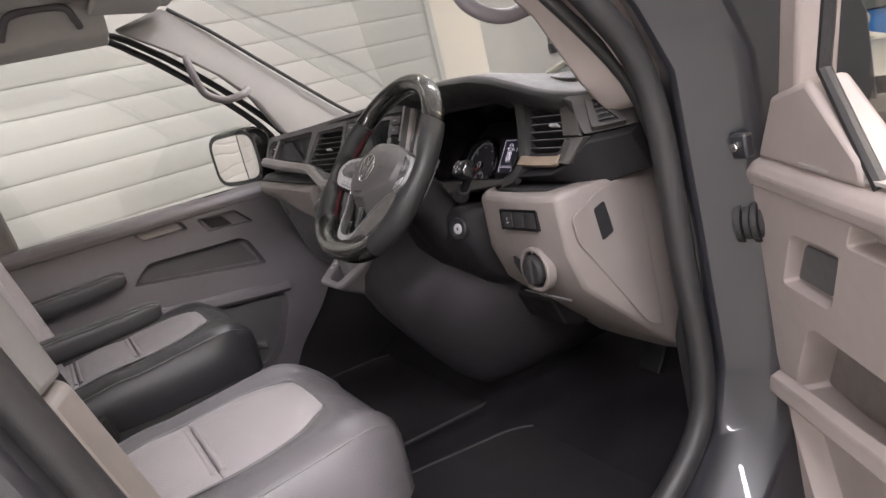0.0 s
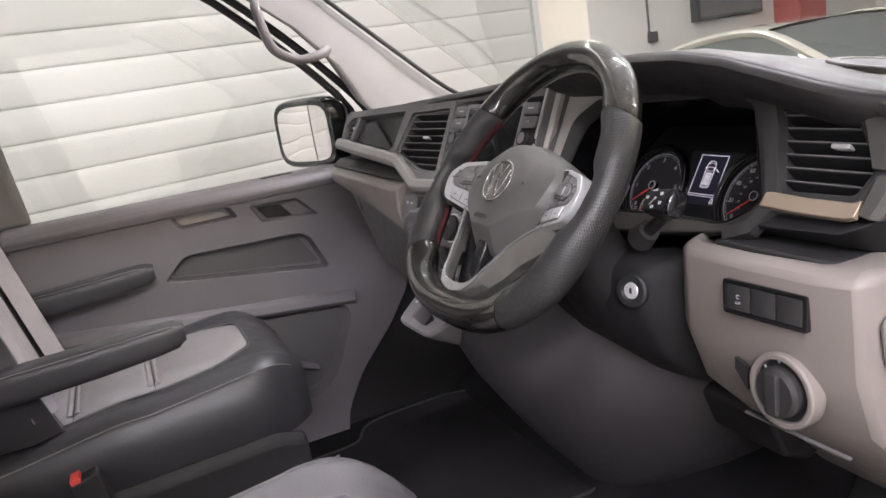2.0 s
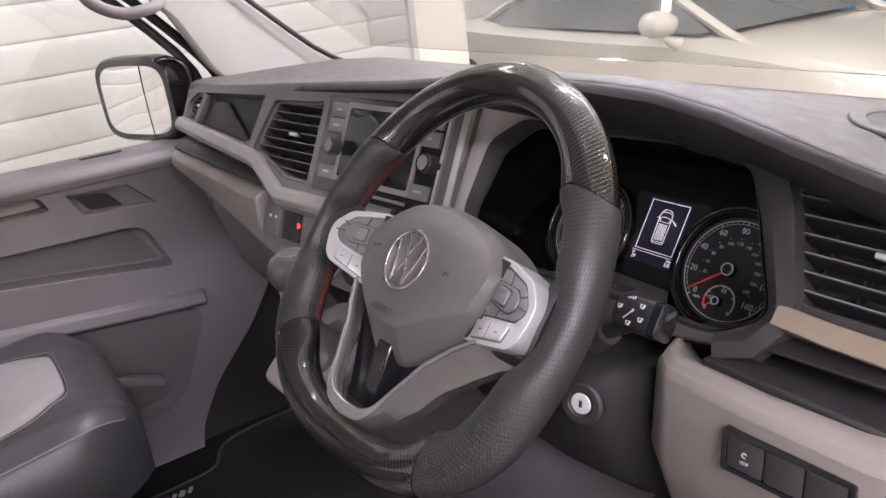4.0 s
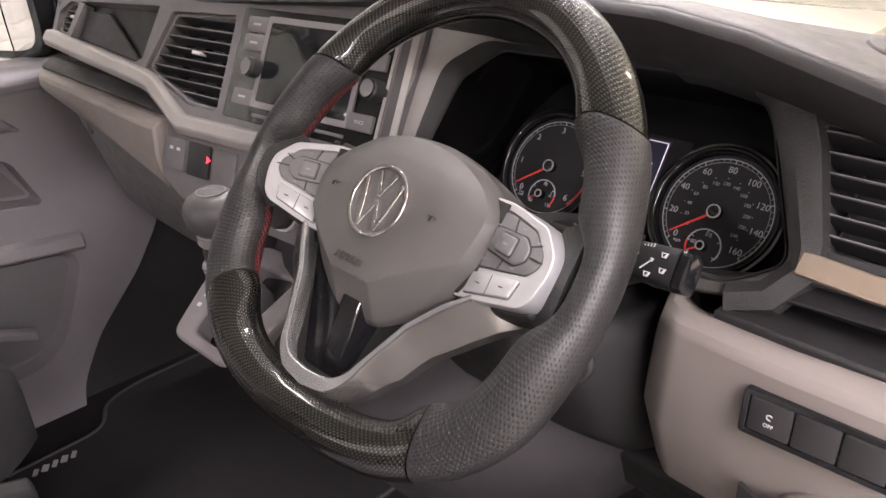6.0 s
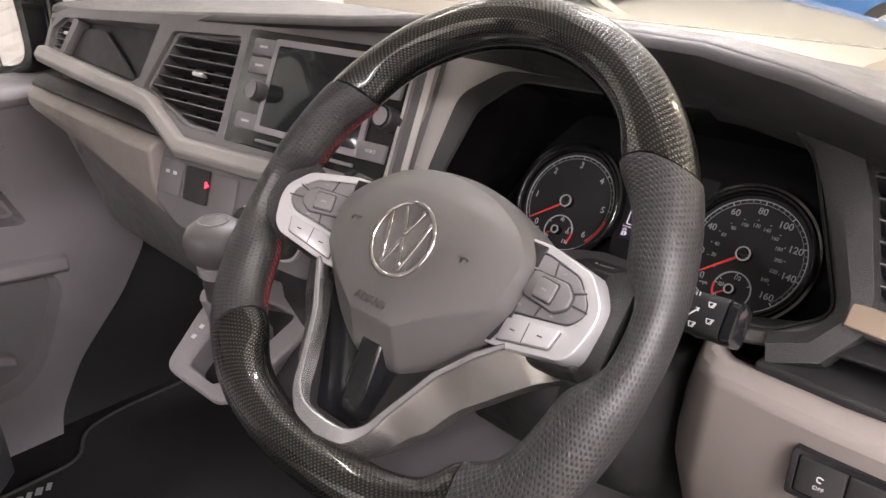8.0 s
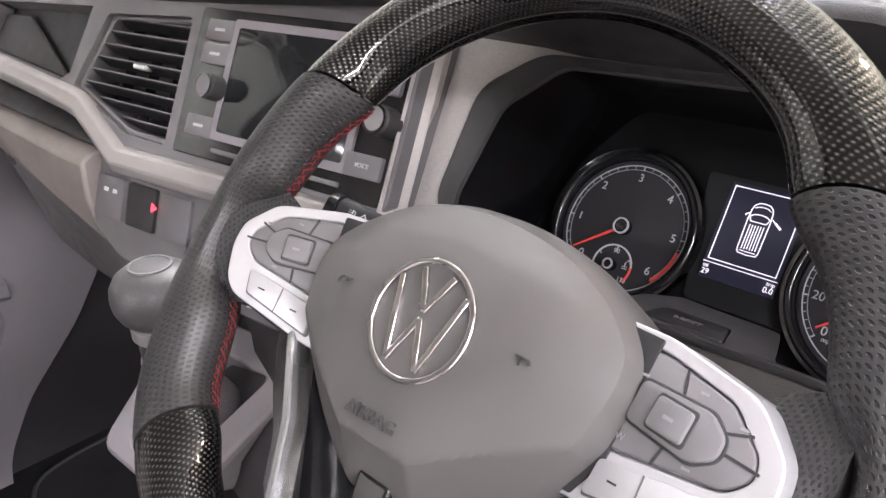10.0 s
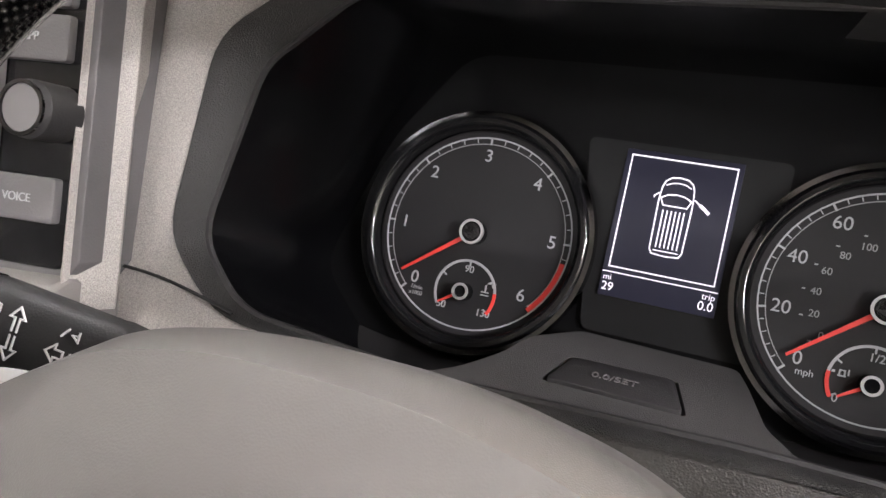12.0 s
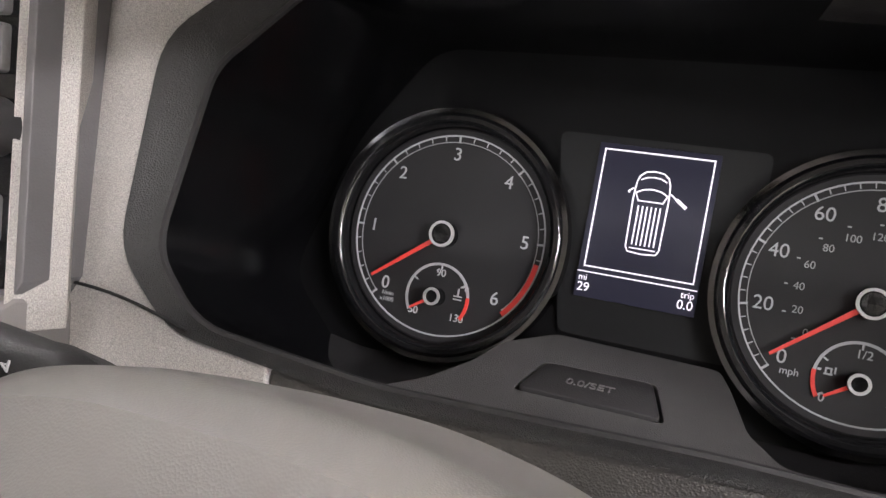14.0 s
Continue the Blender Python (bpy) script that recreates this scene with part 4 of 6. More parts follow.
# charcoal side and chamfered edge of the surround towards the vent, shade put into the tone
side = [(0.100, 0.148, 0.014, 0.012), (0.128, 0.1445, 0.014, 0.012), (0.155, 0.130, 0.014, 0.012), (0.178, 0.090, 0.014, 0.010), (0.203, 0.034, 0.012, 0.004), (0.205, 0.020, 0.012, -0.006), (0.190, -0.002, 0.010, -0.010), (0.165, -0.012, 0.004, -0.012)]
part("binnacle_side", loft([[BF @ Vector((x - u * 0.6, y - w * 0.6, 0.002)), BF @ Vector((x, y, 0.007)), BF @ Vector((x + u, y + w, 0.006)), BF @ Vector((x + u * 1.15, y + w * 1.15, -0.006))] for x, y, u, w in side]), BEZEL, dash, "charcoal surround edge, darkened as it turns from the light", smooth=30)
part("seam", tube([BF @ Vector((-0.236, 0.13, 0.001)), BF @ Vector((-0.247, 0.0, 0.001))], 0.0012, 6), MATTBLACK, dash)
part("seam", tube(curve_pts([BF @ Vector((x, y, 0.0022)) for x, y in ((-0.240, 0.0005), (-0.209, 0.0026), (-0.181, 0.0012), (-0.148, -0.0046))], 4), 0.0007, 6), MATTBLACK, dash, "crease under the instrument surround")

rows = [[SF @ Vector((0.0292, y0, -0.004)), SF @ Vector((0.0294, y0, 0.0045)), BF @ Vector((xb, yb, 0.0025)), BF @ Vector((xb, yb, -0.02)), SF @ Vector((0.036, y0, -0.02))] for y0, xb, yb in ((0.086, -0.226, 0.150), (0.0, -0.236, 0.072), (-0.080, -0.247, -0.004))]
part("bridge_panel", loft(rows), METALGREY, dash, "satin grey panel between radio and instruments", bevel=0.001)

# driver's side vent and trim
ventR = rounded([(0.168, 0.128), (0.268, 0.120), (0.312, 0.062), (0.298, 0.028), (0.206, 0.026)], 0.008)
hexo = [(0.152, 0.150), (0.278, 0.136), (0.326, 0.062), (0.300, 0.014), (0.206, 0.012)]
part("vent_surround", plate(rounded(hexo, 0.012), 0.05, BF @ shift(0, 0, 0.004), [(ventR, 0.012, False, 1.0)]), DARK, dash, "charcoal vent surround", bevel=0.004)
vent(dash, BF @ shift(0, 0, -0.003), ventR, [(x * 0.84 + 0.043, y * 0.80 + 0.016) for x, y in ventR], 6, vane=0.262, frame_mat=DARK)
part("trim_strip", loft([[BF @ Vector(p) for p in ((x, y + 0.013, 0.0045), (x, y + 0.0125, 0.0065), (x, y - 0.0035, 0.0105), (x, y - 0.005, 0.003))] for x, y in ((0.205, 0.0195), (0.212, 0.0195), (0.25, 0.0175), (0.300, 0.0175), (0.309, 0.0205))]), WARMTRIM, dash, "patterned trim strip, warm light put into its tone", bevel=0.001)
band2 = [(0.150, 0.144), (0.205, 0.1365), (0.262, 0.1265), (0.286, 0.106), (0.309, 0.061), (0.349, 0.060), (0.329, 0.094), (0.291, 0.126), (0.262, 0.139), (0.205, 0.147), (0.150, 0.153)]
part("trim_band", plate(band2, 0.008, BF @ shift(0, 0, 0.0085)), TOPPAD, dash, "charcoal band round the vent", bevel=0.0012)

# dash end on the driver's side: the skin wraps down to a side vent, a charcoal box below it
rows = [[(0.298, 0.27, 1.314), (0.300, 0.200, 1.319), (0.306, 0.203, 1.312), (0.312, 0.212, 1.304), (0.31, 0.27, 1.296)],
        [(0.335, 0.27, 1.304), (0.335, 0.214, 1.309), (0.345, 0.203, 1.300), (0.354, 0.199, 1.277), (0.34, 0.27, 1.27)],
        [(0.352, 0.28, 1.302), (0.352, 0.231, 1.306), (0.363, 0.211, 1.285), (0.375, 0.193, 1.249), (0.36, 0.28, 1.249)],
        [(0.372, 0.30, 1.300), (0.372, 0.252, 1.304), (0.389, 0.246, 1.280), (0.410, 0.249, 1.248), (0.40, 0.31, 1.248)],
        [(0.385, 0.33, 1.298), (0.385, 0.29, 1.300), (0.405, 0.275, 1.28), (0.420, 0.275, 1.248), (0.41, 0.33, 1.248)]]
part("end_skin", loft(rows), TOPPAD, dash, "charcoal soft skin over the dash end", bevel=0.008, smooth=40)
rows = []
for x, y0, zt, zb in ((0.150, 0.160, 1.178, 1.166), (0.190, 0.158, 1.190, 1.172), (0.228, 0.155, 1.204, 1.176), (0.322, 0.157, 1.208, 1.176), (0.350, 0.172, 1.220, 1.172), (0.3765, 0.190, 1.2475, 1.169), (0.412, 0.250, 1.247, 1.176)):
    back = 0.045 if x < 0.3 else 0.18
    rows.append([(x, y0 + 0.02, zt), (x, y0, zt - 0.010), (x, y0 + 0.030, zb), (x, y0 + back, zb), (x, y0 + back, zt - (0.008 if x < 0.3 else 0))])
part("end_cap", loft(rows), COLUMN, dash, "charcoal dash end", bevel=0.004, smooth=30)
EF = frame_at((0.3755, 0.1925, 1.249), 36, 56)
part("corner_facet", loft([[(0.343, 0.1785, 1.2475), (0.333, 0.166, 1.214), (0.335, 0.19, 1.21), (0.343, 0.20, 1.245)], [(0.360, 0.182, 1.2485), (0.345, 0.164, 1.212), (0.347, 0.19, 1.21), (0.360, 0.205, 1.245)], [(0.376, 0.1895, 1.2485), (0.354, 0.168, 1.210), (0.356, 0.195, 1.208), (0.374, 0.21, 1.245)]]), TOPPAD, dash, "charcoal facet under the vent corner", bevel=0.002, smooth=20)
tri = rounded([(0.012, 0.004), (0.066, 0.003), (0.029, 0.062), (0.013, 0.062)], 0.005)
grille = rounded([(0.026, 0.009), (0.055, 0.008), (0.026, 0.051), (0.022, 0.051)], 0.002)
side_vent = part("side_vent", plate(tri, 0.012, EF @ shift(0, 0, 0.011), [(grille, 0.0085, False, 0.97)]), TOPPAD, dash, "charcoal side window vent", bevel=0.002)
part("well_back", plate(grille, 0.001, EF @ shift(0, 0, 0.0045)), MATTBLACK, side_vent)
for k in range(4):
    v = 0.015 + 0.009 * k
    part("slat", box((0.0245 + 0.053 - 0.00067 * (v - 0.008) * 1000) / 2, v, 0.0085, 0.0285 - 0.00067 * (v - 0.008) * 1000, 0.0016, 0.005, m=EF), DGREY, side_vent)

# shelf above the taupe panel
part("driver_shelf", loft([[(x, y, z) for y, z in ((0.138, 1.1785), (0.20, 1.1735), (0.20, 1.155), (0.140, 1.155))] for x in (0.19, 0.335)]), SHELF, dash, "black shelf above the taupe panel", bevel=0.003)

# taupe lower panel on the driver's side
rows = []
for x, yy, tl in ((0.128, 0.165, 0.10), (0.145, 0.125, 0.02), (0.165, 0.112, 0.0), (0.25, 0.110, 0.0), (0.335, 0.112, 0.0), (0.368, 0.122, 0.0), (0.378, 0.15, 0.0)):
    lowy = [(yy + 0.016, 1.178), (yy - 0.001, 1.170), (yy + 0.002, 1.08 + tl * 0.3), (yy + 0.020, 1.02 + tl * 0.5), (yy + 0.085, 0.955 + tl * 0.3), (yy + 0.20, 0.845 + tl), (yy + 0.24, 0.84 + tl), (yy + 0.16, 1.0), (yy + 0.05, 1.160)]
    if x > 0.33:
        lowy[-2:] = [(0.42, 0.90), (0.42, 1.166)]
    k = max(0.0, min(1.0, (0.25 - x) / 0.12))
    slant = lambda z: k * np.interp(z, (0.84, 0.955, 0.985, 1.02, 1.08, 1.13, 1.18), (0.0, 0.0, 0.004, 0.010, 0.006, 0.0, 0.020))
    rows.append([(x + float(slant(z)) * (1 if i < 7 else 0.5), y, z) for i, (y, z) in enumerate(lowy)])
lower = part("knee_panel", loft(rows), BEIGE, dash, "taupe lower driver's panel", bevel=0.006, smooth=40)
# Taupe bar given the column's near-black: its shade sits in the colour.
rows = [[(x, y, z) for y, z in ((0.200, 0.966), (0.190, 0.956), (0.212, 0.900), (0.25, 0.884), (0.29, 0.90), (0.29, 0.966))] for x in (-0.13, 0.0, 0.10, 0.20)]
part("lower_bar", loft(rows), COLUMN, lower, "taupe bar under the column, darkened for its shade", bevel=0.005)
LS = frame_at((0.3795, 0.20, 1.10), 0, 90)
part("fuse_cover", plate(rounded([(-0.065, 0.035), (-0.01, 0.062), (0.075, 0.075), (0.075, -0.19), (0.045, -0.175), (-0.06, -0.005)], 0.008), 0.004, LS @ shift(0, 0, 0.0015)), BEIGE, lower, "taupe fuse box cover", bevel=0.001)
part("cover_slot", plate(rounded([(-0.022, 0.038), (0.0, 0.045), (0.008, -0.006), (-0.016, -0.014)], 0.004), 0.003, LS @ shift(0, 0, 0.003)), MATTBLACK, lower, "black cover slot")
SB = frame_at((0.282, 0.1085, 1.137), 4, 3)
part("switch_bezel", plate(rounded([(-0.047, 0.017), (0.047, 0.017), (0.047, -0.017), (-0.047, -0.017)], 0.003), 0.01, SB @ shift(0, 0, 0.003), [(rounded([(-0.043, 0.013), (0.043, 0.013), (0.043, -0.013), (-0.043, -0.013)], 0.002), 0.003, True, 1.0)]), BLACK, lower, "black switch bezel", bevel=0.001)
for k in range(3):
    x = -0.0285 + 0.0285 * k
    b = part("panel_switch", slab(rounded([(x - 0.0135, -0.0125), (x + 0.0135, -0.0125), (x + 0.0135, 0.0125), (x - 0.0135, 0.0125)], 0.0015), 0.003, SB, inset=0.0008), DARK, lower)
    if k == 0:
        lettering("switch_letters", "OFF", 0.0038, SB @ shift(x, -0.0050, 0.0031), STALKINK, b)
        part("switch_mark", annulus(0.0014, 0.0022, 0.003, 0.0033, SB @ shift(x, 0.0015, 0), 30, 300), STALKINK, b)
# rotary light switch
RF = frame_at((0.298, 0.1115, 1.055), 3, 0)
lamp = part("light_switch", annulus(0.030, 0.037, -0.01, 0.008, RF, sides=48), BEIGE, lower, "round taupe light switch collar", bevel=0.002)
part("switch_well", disc(0.031, 0.002, RF, 40), MATTBLACK, lamp)
part("switch_knob", disc(0.0245, 0.014, RF @ shift(0, 0, 0.001), 40, edge=0.004), DARK, lamp, "black rotary knob")
part("switch_bar", slab(rounded([(-0.007, -0.021), (0.007, -0.021), (0.007, 0.021), (-0.007, 0.021)], 0.004), 0.006, RF @ shift(0, 0, 0.014), inset=0.002), DARK, lamp)
for a in (60, 100, 140, 180, 220):
    part("switch_mark", box(0.0275, 0, 0.0024, 0.003, 0.0025, 0.0006, m=RF @ Matrix.Rotation(radians(a), 4, "Z")), WHITEINK, lamp)
part("dimmer", plate([(-0.058, 0.016), (-0.042, 0.010), (-0.042, -0.014), (-0.058, 0.004)], 0.004, RF @ shift(0, 0, 0.004)), MATTBLACK, lower, "black dimmer thumbwheel")
part("panel_seam", box(0.30, 0.118, 1.008, 0.12, 0.004, 0.0018), DGREY, lower)

# ---- steering column, stalks, key ----
WF = frame_at((0.006, 0.0175, 1.2515), 35)
col = thing("steering_column", (0, 0.15, 1.1), "charcoal steering column shroud with stalks", "steering column")
rows = []
for z, rx, ry, oy in ((-0.045, 0.046, 0.042, -0.012), (-0.07, 0.056, 0.046, -0.020), (-0.11, 0.062, 0.046, -0.034), (-0.15, 0.066, 0.046, -0.055), (-0.19, 0.066, 0.046, -0.075)):
    rows.append([WF @ Vector((rx * math.copysign(abs(math.cos(a)) ** 0.7, math.cos(a)), oy + ry * math.copysign(abs(math.sin(a)) ** 0.7, math.sin(a)), z)) for a in [math.tau * k / 28 for k in range(28)]])
part("shroud", loft(rows), COLUMN, col, smooth=50)
# lower shroud block that carries the ignition lock
rows = [[(x, y, z) for y, z in ((0.112, 1.150), (0.090, 1.135), (0.088, 1.09), (0.11, 1.03), (0.16, 0.98), (0.30, 0.96), (0.30, 1.120))] for x in (-0.14, -0.10, 0.06, 0.115, 0.14)]
for i, k in ((0, 0.03), (4, 0.05), (3, 0.012)):
    rows[i] = [(x, y + k, z) for x, y, z in rows[i]]
part("lower_shroud", loft(rows), COLUMN, col, "charcoal lower column cover", bevel=0.01, smooth=45)
KF = frame_at((0.099, 0.0985, 1.113), 12, 18)
lock = part("ignition_lock", annulus(0.0095, 0.0205, -0.01, 0.006, KF, sides=40), MATTBLACK, col, "black ignition lock collar", bevel=0.003)
part("lock_face", disc(0.0096, 0.005, KF, 32), SATIN, lock, "silver lock cylinder")
part("key_slot", box(0, 0, 0.0052, 0.0028, 0.006, 0.0012, m=KF), MATTBLACK, lock)


def stalk(s):
    """A control stalk: rod from the shroud, broad flat head with printed marks, glossy end."""
    base = Vector((0.105, 0.118, 1.176)) if s > 0 else Vector((-0.071, 0.105, 1.198))
    tip = Vector((0.197, 0.091, 1.227)) if s > 0 else Vector((-0.181, 0.090, 1.222))
    neck = base.lerp(tip, 0.45) + Vector((0, 0.006, 0.004))
    part("stalk", tube(curve_pts([base, neck, tip.lerp(base, 0.3)], 4), 0.0075, 10), DARK, col, "black control stalk", smooth=60)
    part("collar", tube([base - (neck - base) * 0.25, base + (neck - base) * 0.25], [0.016, 0.012], 14), DARK, col, "rubber stalk collar", smooth=60)
    x = Vector((s, -0.04, 0.10)).normalized()
    z = Vector((0, -0.80, 0.60))
    y = z.cross(x).normalized()
    z = x.cross(y)
    mm = Matrix((x, y, z)).transposed().to_4x4()
    k_ = 0.58 if s > 0 else 1.0
    mm.translation = tip - x * 0.040 * k_
    n = 20
    sq = lambda px, a, b: [(px * k_, a * math.copysign(abs(math.cos(q)) ** 0.5, math.cos(q)), b * math.copysign(abs(math.sin(q)) ** 0.5, math.sin(q))) for q in [math.tau * k / n for k in range(n)]]
    head = part("stalk_head", loft([sq(-0.042, 0.006, 0.006), sq(-0.038, 0.011, 0.009), sq(-0.030, 0.0130, 0.011), sq(0.026, 0.0138, 0.011)], m=mm), COLUMN, col, "broad flat stalk head", smooth=50)
    part("stalk_end", loft([sq(0.0262, 0.0130, 0.0100), sq(0.0285, 0.0130, 0.0100), sq(0.029, 0.0141, 0.0112), sq(0.038, 0.0136, 0.0105), sq(0.041, 0.010, 0.007)], m=mm), BLACK, head, "gloss black stalk end", smooth=40)
    def ink(pts, w_):
        closed = pts[0] == pts[-1]
        part("stalk_mark", ribbon(pts[:-1] if closed else pts, w_, 0.0109, 0.0115, mm, closed), STALKINK, head)
    if s < 0:
        for cx_, cy_, f in ((-0.024, 0.001, 1), (-0.015, 0.001, -1)):
            ink([(cx_ - 0.0035 * f, cy_), (cx_, cy_ + 0.0028), (cx_, cy_ + 0.0012), (cx_ + 0.0032 * f, cy_ + 0.0012), (cx_ + 0.0032 * f, cy_ - 0.0012), (cx_, cy_ - 0.0012), (cx_, cy_ - 0.0028), (cx_ - 0.0035 * f, cy_)], 0.0005)
        ink([(-0.022, -0.0075), (-0.022, -0.0045), (-0.0195, -0.0060), (-0.022, -0.0062)], 0.0005)
        ink([(-0.018, -0.0075), (-0.0155, -0.0045)], 0.0005)
        for cx_, cy_ in ((0.013, 0.0085), (0.013, 0.0015), (0.012, -0.0060)):
            ink([(cx_, cy_ - 0.0018), (cx_, cy_ + 0.0018), (cx_ - 0.0022, cy_ + 0.0012), (cx_ - 0.0022, cy_ - 0.0012), (cx_, cy_ - 0.0018)], 0.0005)
            for k in (-1, 0, 1):
                ink([(cx_ + 0.0008, cy_ + 0.0013 * k), (cx_ + 0.0034, cy_ + 0.0013 * k)], 0.0004)
        for f in (1, -1):
            ink([(0.003, 0.0005 * f), (0.003, 0.0050 * f), (0.0050, 0.0050 * f), (0.0020, 0.0085 * f), (-0.0010, 0.0050 * f), (0.0010, 0.0050 * f), (0.0010, 0.0005 * f)], 0.0005)
    else:
        ink([(-0.008, -0.006), (-0.001, 0.002), (-0.0028, 0.0022)], 0.0007)
        ink([(-0.001, 0.002), (-0.0012, 0.0)], 0.0007)
        for cx_, cy_, k in ((-0.015, 0.002, 1), (0.006, 0.006, 1), (0.008, -0.004, 1), (-0.002, -0.0085, 1)):
            ink([(cx_ - 0.0022, cy_ + 0.0014), (cx_ + 0.0022, cy_ + 0.0014), (cx_ + 0.0012, cy_ - 0.0014), (cx_ - 0.0012, cy_ - 0.0014), (cx_ - 0.0022, cy_ + 0.0014)], 0.0005)
            ink([(cx_, cy_ - 0.0012), (cx_ + 0.0014, cy_ + 0.0010)], 0.0004)
        for k in range(4):
            ink([(-0.010 + 0.0022 * k, 0.0095), (-0.010 + 0.0022 * k, 0.0102 + 0.0006 * k)], 0.0006)


stalk(1)
stalk(-1)

# ---- centre console with the gear lever ----
cons = thing("centre_console", (-0.25, 0.15, 0.5), "slate grey centre console with gear lever", "console")
rows = []
for z, x0, x1, yf in ((1.10, -0.40, 0.10, 0.095), (1.04, -0.41, 0.10, 0.07), (1.00, -0.42, 0.10, 0.030), (0.96, -0.42, 0.12, 0.025), (0.90, -0.385, 0.11, 0.045), (0.84, -0.345, 0.075, 0.080), (0.78, -0.300, 0.02, 0.12), (0.73, -0.265, -0.05, 0.16), (0.695, -0.235, -0.11, 0.20), (0.685, -0.215, -0.15, 0.24)):
    n, ring = 14, []
    for k in range(n + 1):
        a = math.pi * k / n
        c, s = -math.cos(a), math.sin(a)
        ring.append(((x0 + x1) / 2 + (x1 - x0) / 2 * math.copysign(abs(c) ** 0.6, c), yf + 0.20 * (1 - abs(s) ** 0.5) + 0.5 * max(0.0, (x0 + x1) / 2 + (x1 - x0) / 2 * math.copysign(abs(c) ** 0.6, c) + 0.12), z))
    rows.append(ring + [(x1, 0.55, z), (x0, 0.55, z)])
part("body", loft(rows), CONSOLE, cons, "slate lower console", smooth=50, bevel=0.0)
GF = pose(-0.312, 0.055, 1.040, 28, 0, 8)
surround = rounded([(-0.068, -0.094), (0.034, -0.101), (0.052, -0.070), (0.071, 0.034), (0.045, 0.052), (-0.042, 0.051), (-0.088, -0.010)], 0.016, 4)
mouth = rounded([(-0.041, -0.080), (0.012, -0.086), (0.030, -0.028), (0.041, 0.021), (-0.030, 0.023), (-0.046, -0.030)], 0.010, 4)
sur = part("gear_surround", plate(surround, 0.008, GF, [(mouth, 0.030, False, 0.97)]), GREY, cons, "grey gear surround", bevel=0.003)
part("gear_well", plate([(x * 1.02, y * 1.02) for x, y in mouth], 0.004, GF @ shift(0, 0, -0.029)), MATTBLACK, cons, "black well under the gaiter")
part("surround_flank", loft([[GF @ Vector((x * k, y * k + d, z)) for x, y in surround] for k, d, z in ((0.985, 0, -0.006), (0.97, 0.004, -0.020), (0.88, 0.03, -0.075))], caps=False), DGREY, cons, "slate flank under the surround", smooth=50)
bm = loft([[(0.0 - 0.002 * i + r * math.cos(a) * 0.9, -0.030 + r * math.sin(a) * 1.2 + 0.003 * i, z) for a in [math.tau * k / 16 for k in range(16)]] for i, (r, z) in enumerate(((0.030, -0.027), (0.027, -0.004), (0.021, 0.020), (0.016, 0.045), (0.012, 0.07)))], m=GF)
part("gaiter", bm, LEATHERM, cons, "grey leather gaiter", smooth=60)
for k in range(4):
    part("gear_mark", box(-0.062 - 0.001 * k, -0.05 + 0.014 * k, 0.0004, 0.006, 0.005, 0.0006, m=GF), WHITEINK, sur)
KN = Vector((-0.264, -0.004, -0.002))
lev = part("lever", tube([GF @ Vector((-0.008, -0.018, 0.06)), Vector((-0.278, 0.0, 1.10)), KN + Vector((0, 0, 1.13))], 0.009, 10), DARK, cons)


def knob_ring(z, r, squash=1.0):
    return [(KN.x + r * math.cos(a), KN.y + r * squash * math.sin(a), KN.z + z) for a in [math.tau * k / 28 for k in range(28)]]


part("gear_knob", loft([knob_ring(z, r) for z, r in ((1.150, 0.021), (1.155, 0.0260), (1.162, 0.0295), (1.170, 0.0305), (1.178, 0.0295), (1.185, 0.0255), (1.190, 0.0185), (1.1925, 0.0100), (1.193, 0.0010))]), BUTTONDK, lev, "grey moulded gear knob", smooth=60)
part("knob_band", loft([knob_ring(z, r) for z, r in ((1.137, 0.0200), (1.139, 0.0215), (1.148, 0.0215), (1.1495, 0.0195))]), BUTTON, lev, "satin ring")
part("knob_collar", loft([knob_ring(z, r) for z, r in ((1.104, 0.0130), (1.112, 0.0175), (1.130, 0.0185), (1.136, 0.0165))]), DARK, lev, "charcoal collar under the knob", smooth=60)
part("knob_cap", annulus(0.0135, 0.0150, -0.001, 0.0012, pose(KN.x, KN.y, KN.z + 1.1912), sides=32), BUTTON, lev, "thin ring on the knob")

# pedals in the dark footwell
for x, w in ((0.10, 0.06), (0.22, 0.05)):
    ped = thing("pedal", (x, 0.42, 0.6), "black rubber-faced pedal in the footwell", "pedal", "pedals")
    part("pad", box(0, 0, 0, w, 0.07, 0.014, m=pose(x, 0.49, 0.70, 55)), MATTBLACK, ped, bevel=0.004)
    part("arm", tube([(x, 0.50, 0.71), (x, 0.55, 0.85), (x, 0.57, 1.0)], 0.009, 6), MATTBLACK, ped)


# ---- instrument cluster ----
clus = thing("instrument_cluster", CF @ Vector((0, -0.05, 0)), "black instrument cluster with two round dials and a lit display", "instrument cluster")
back = rounded([(-0.20, -0.05), (-0.17, 0.10), (0.17, 0.11), (0.20, 0.0), (0.17, -0.079), (-0.15, -0.079)], 0.02)
part("backplate", plate(back, 0.004, CF @ shift(0, 0, -0.002)), material("cluster_black", (0.004, 0.004, 0.0045), 0.45, spec=0.12), clus)
FACE = material("dial_face", (0.024, 0.023, 0.025), 0.5, spec=0.25)
part("centre_panel", plate(rounded([(-0.045, 0.055), (0.047, 0.055), (0.044, -0.036), (-0.030, -0.036)], 0.004), 0.003, CF @ shift(0, 0, 0.001)), material("panel_face", (0.009, 0.009, 0.010), 0.5, spec=0.25), clus)


def at_angle(r, a):
    return r * math.cos(radians(a)), r * math.sin(radians(a))


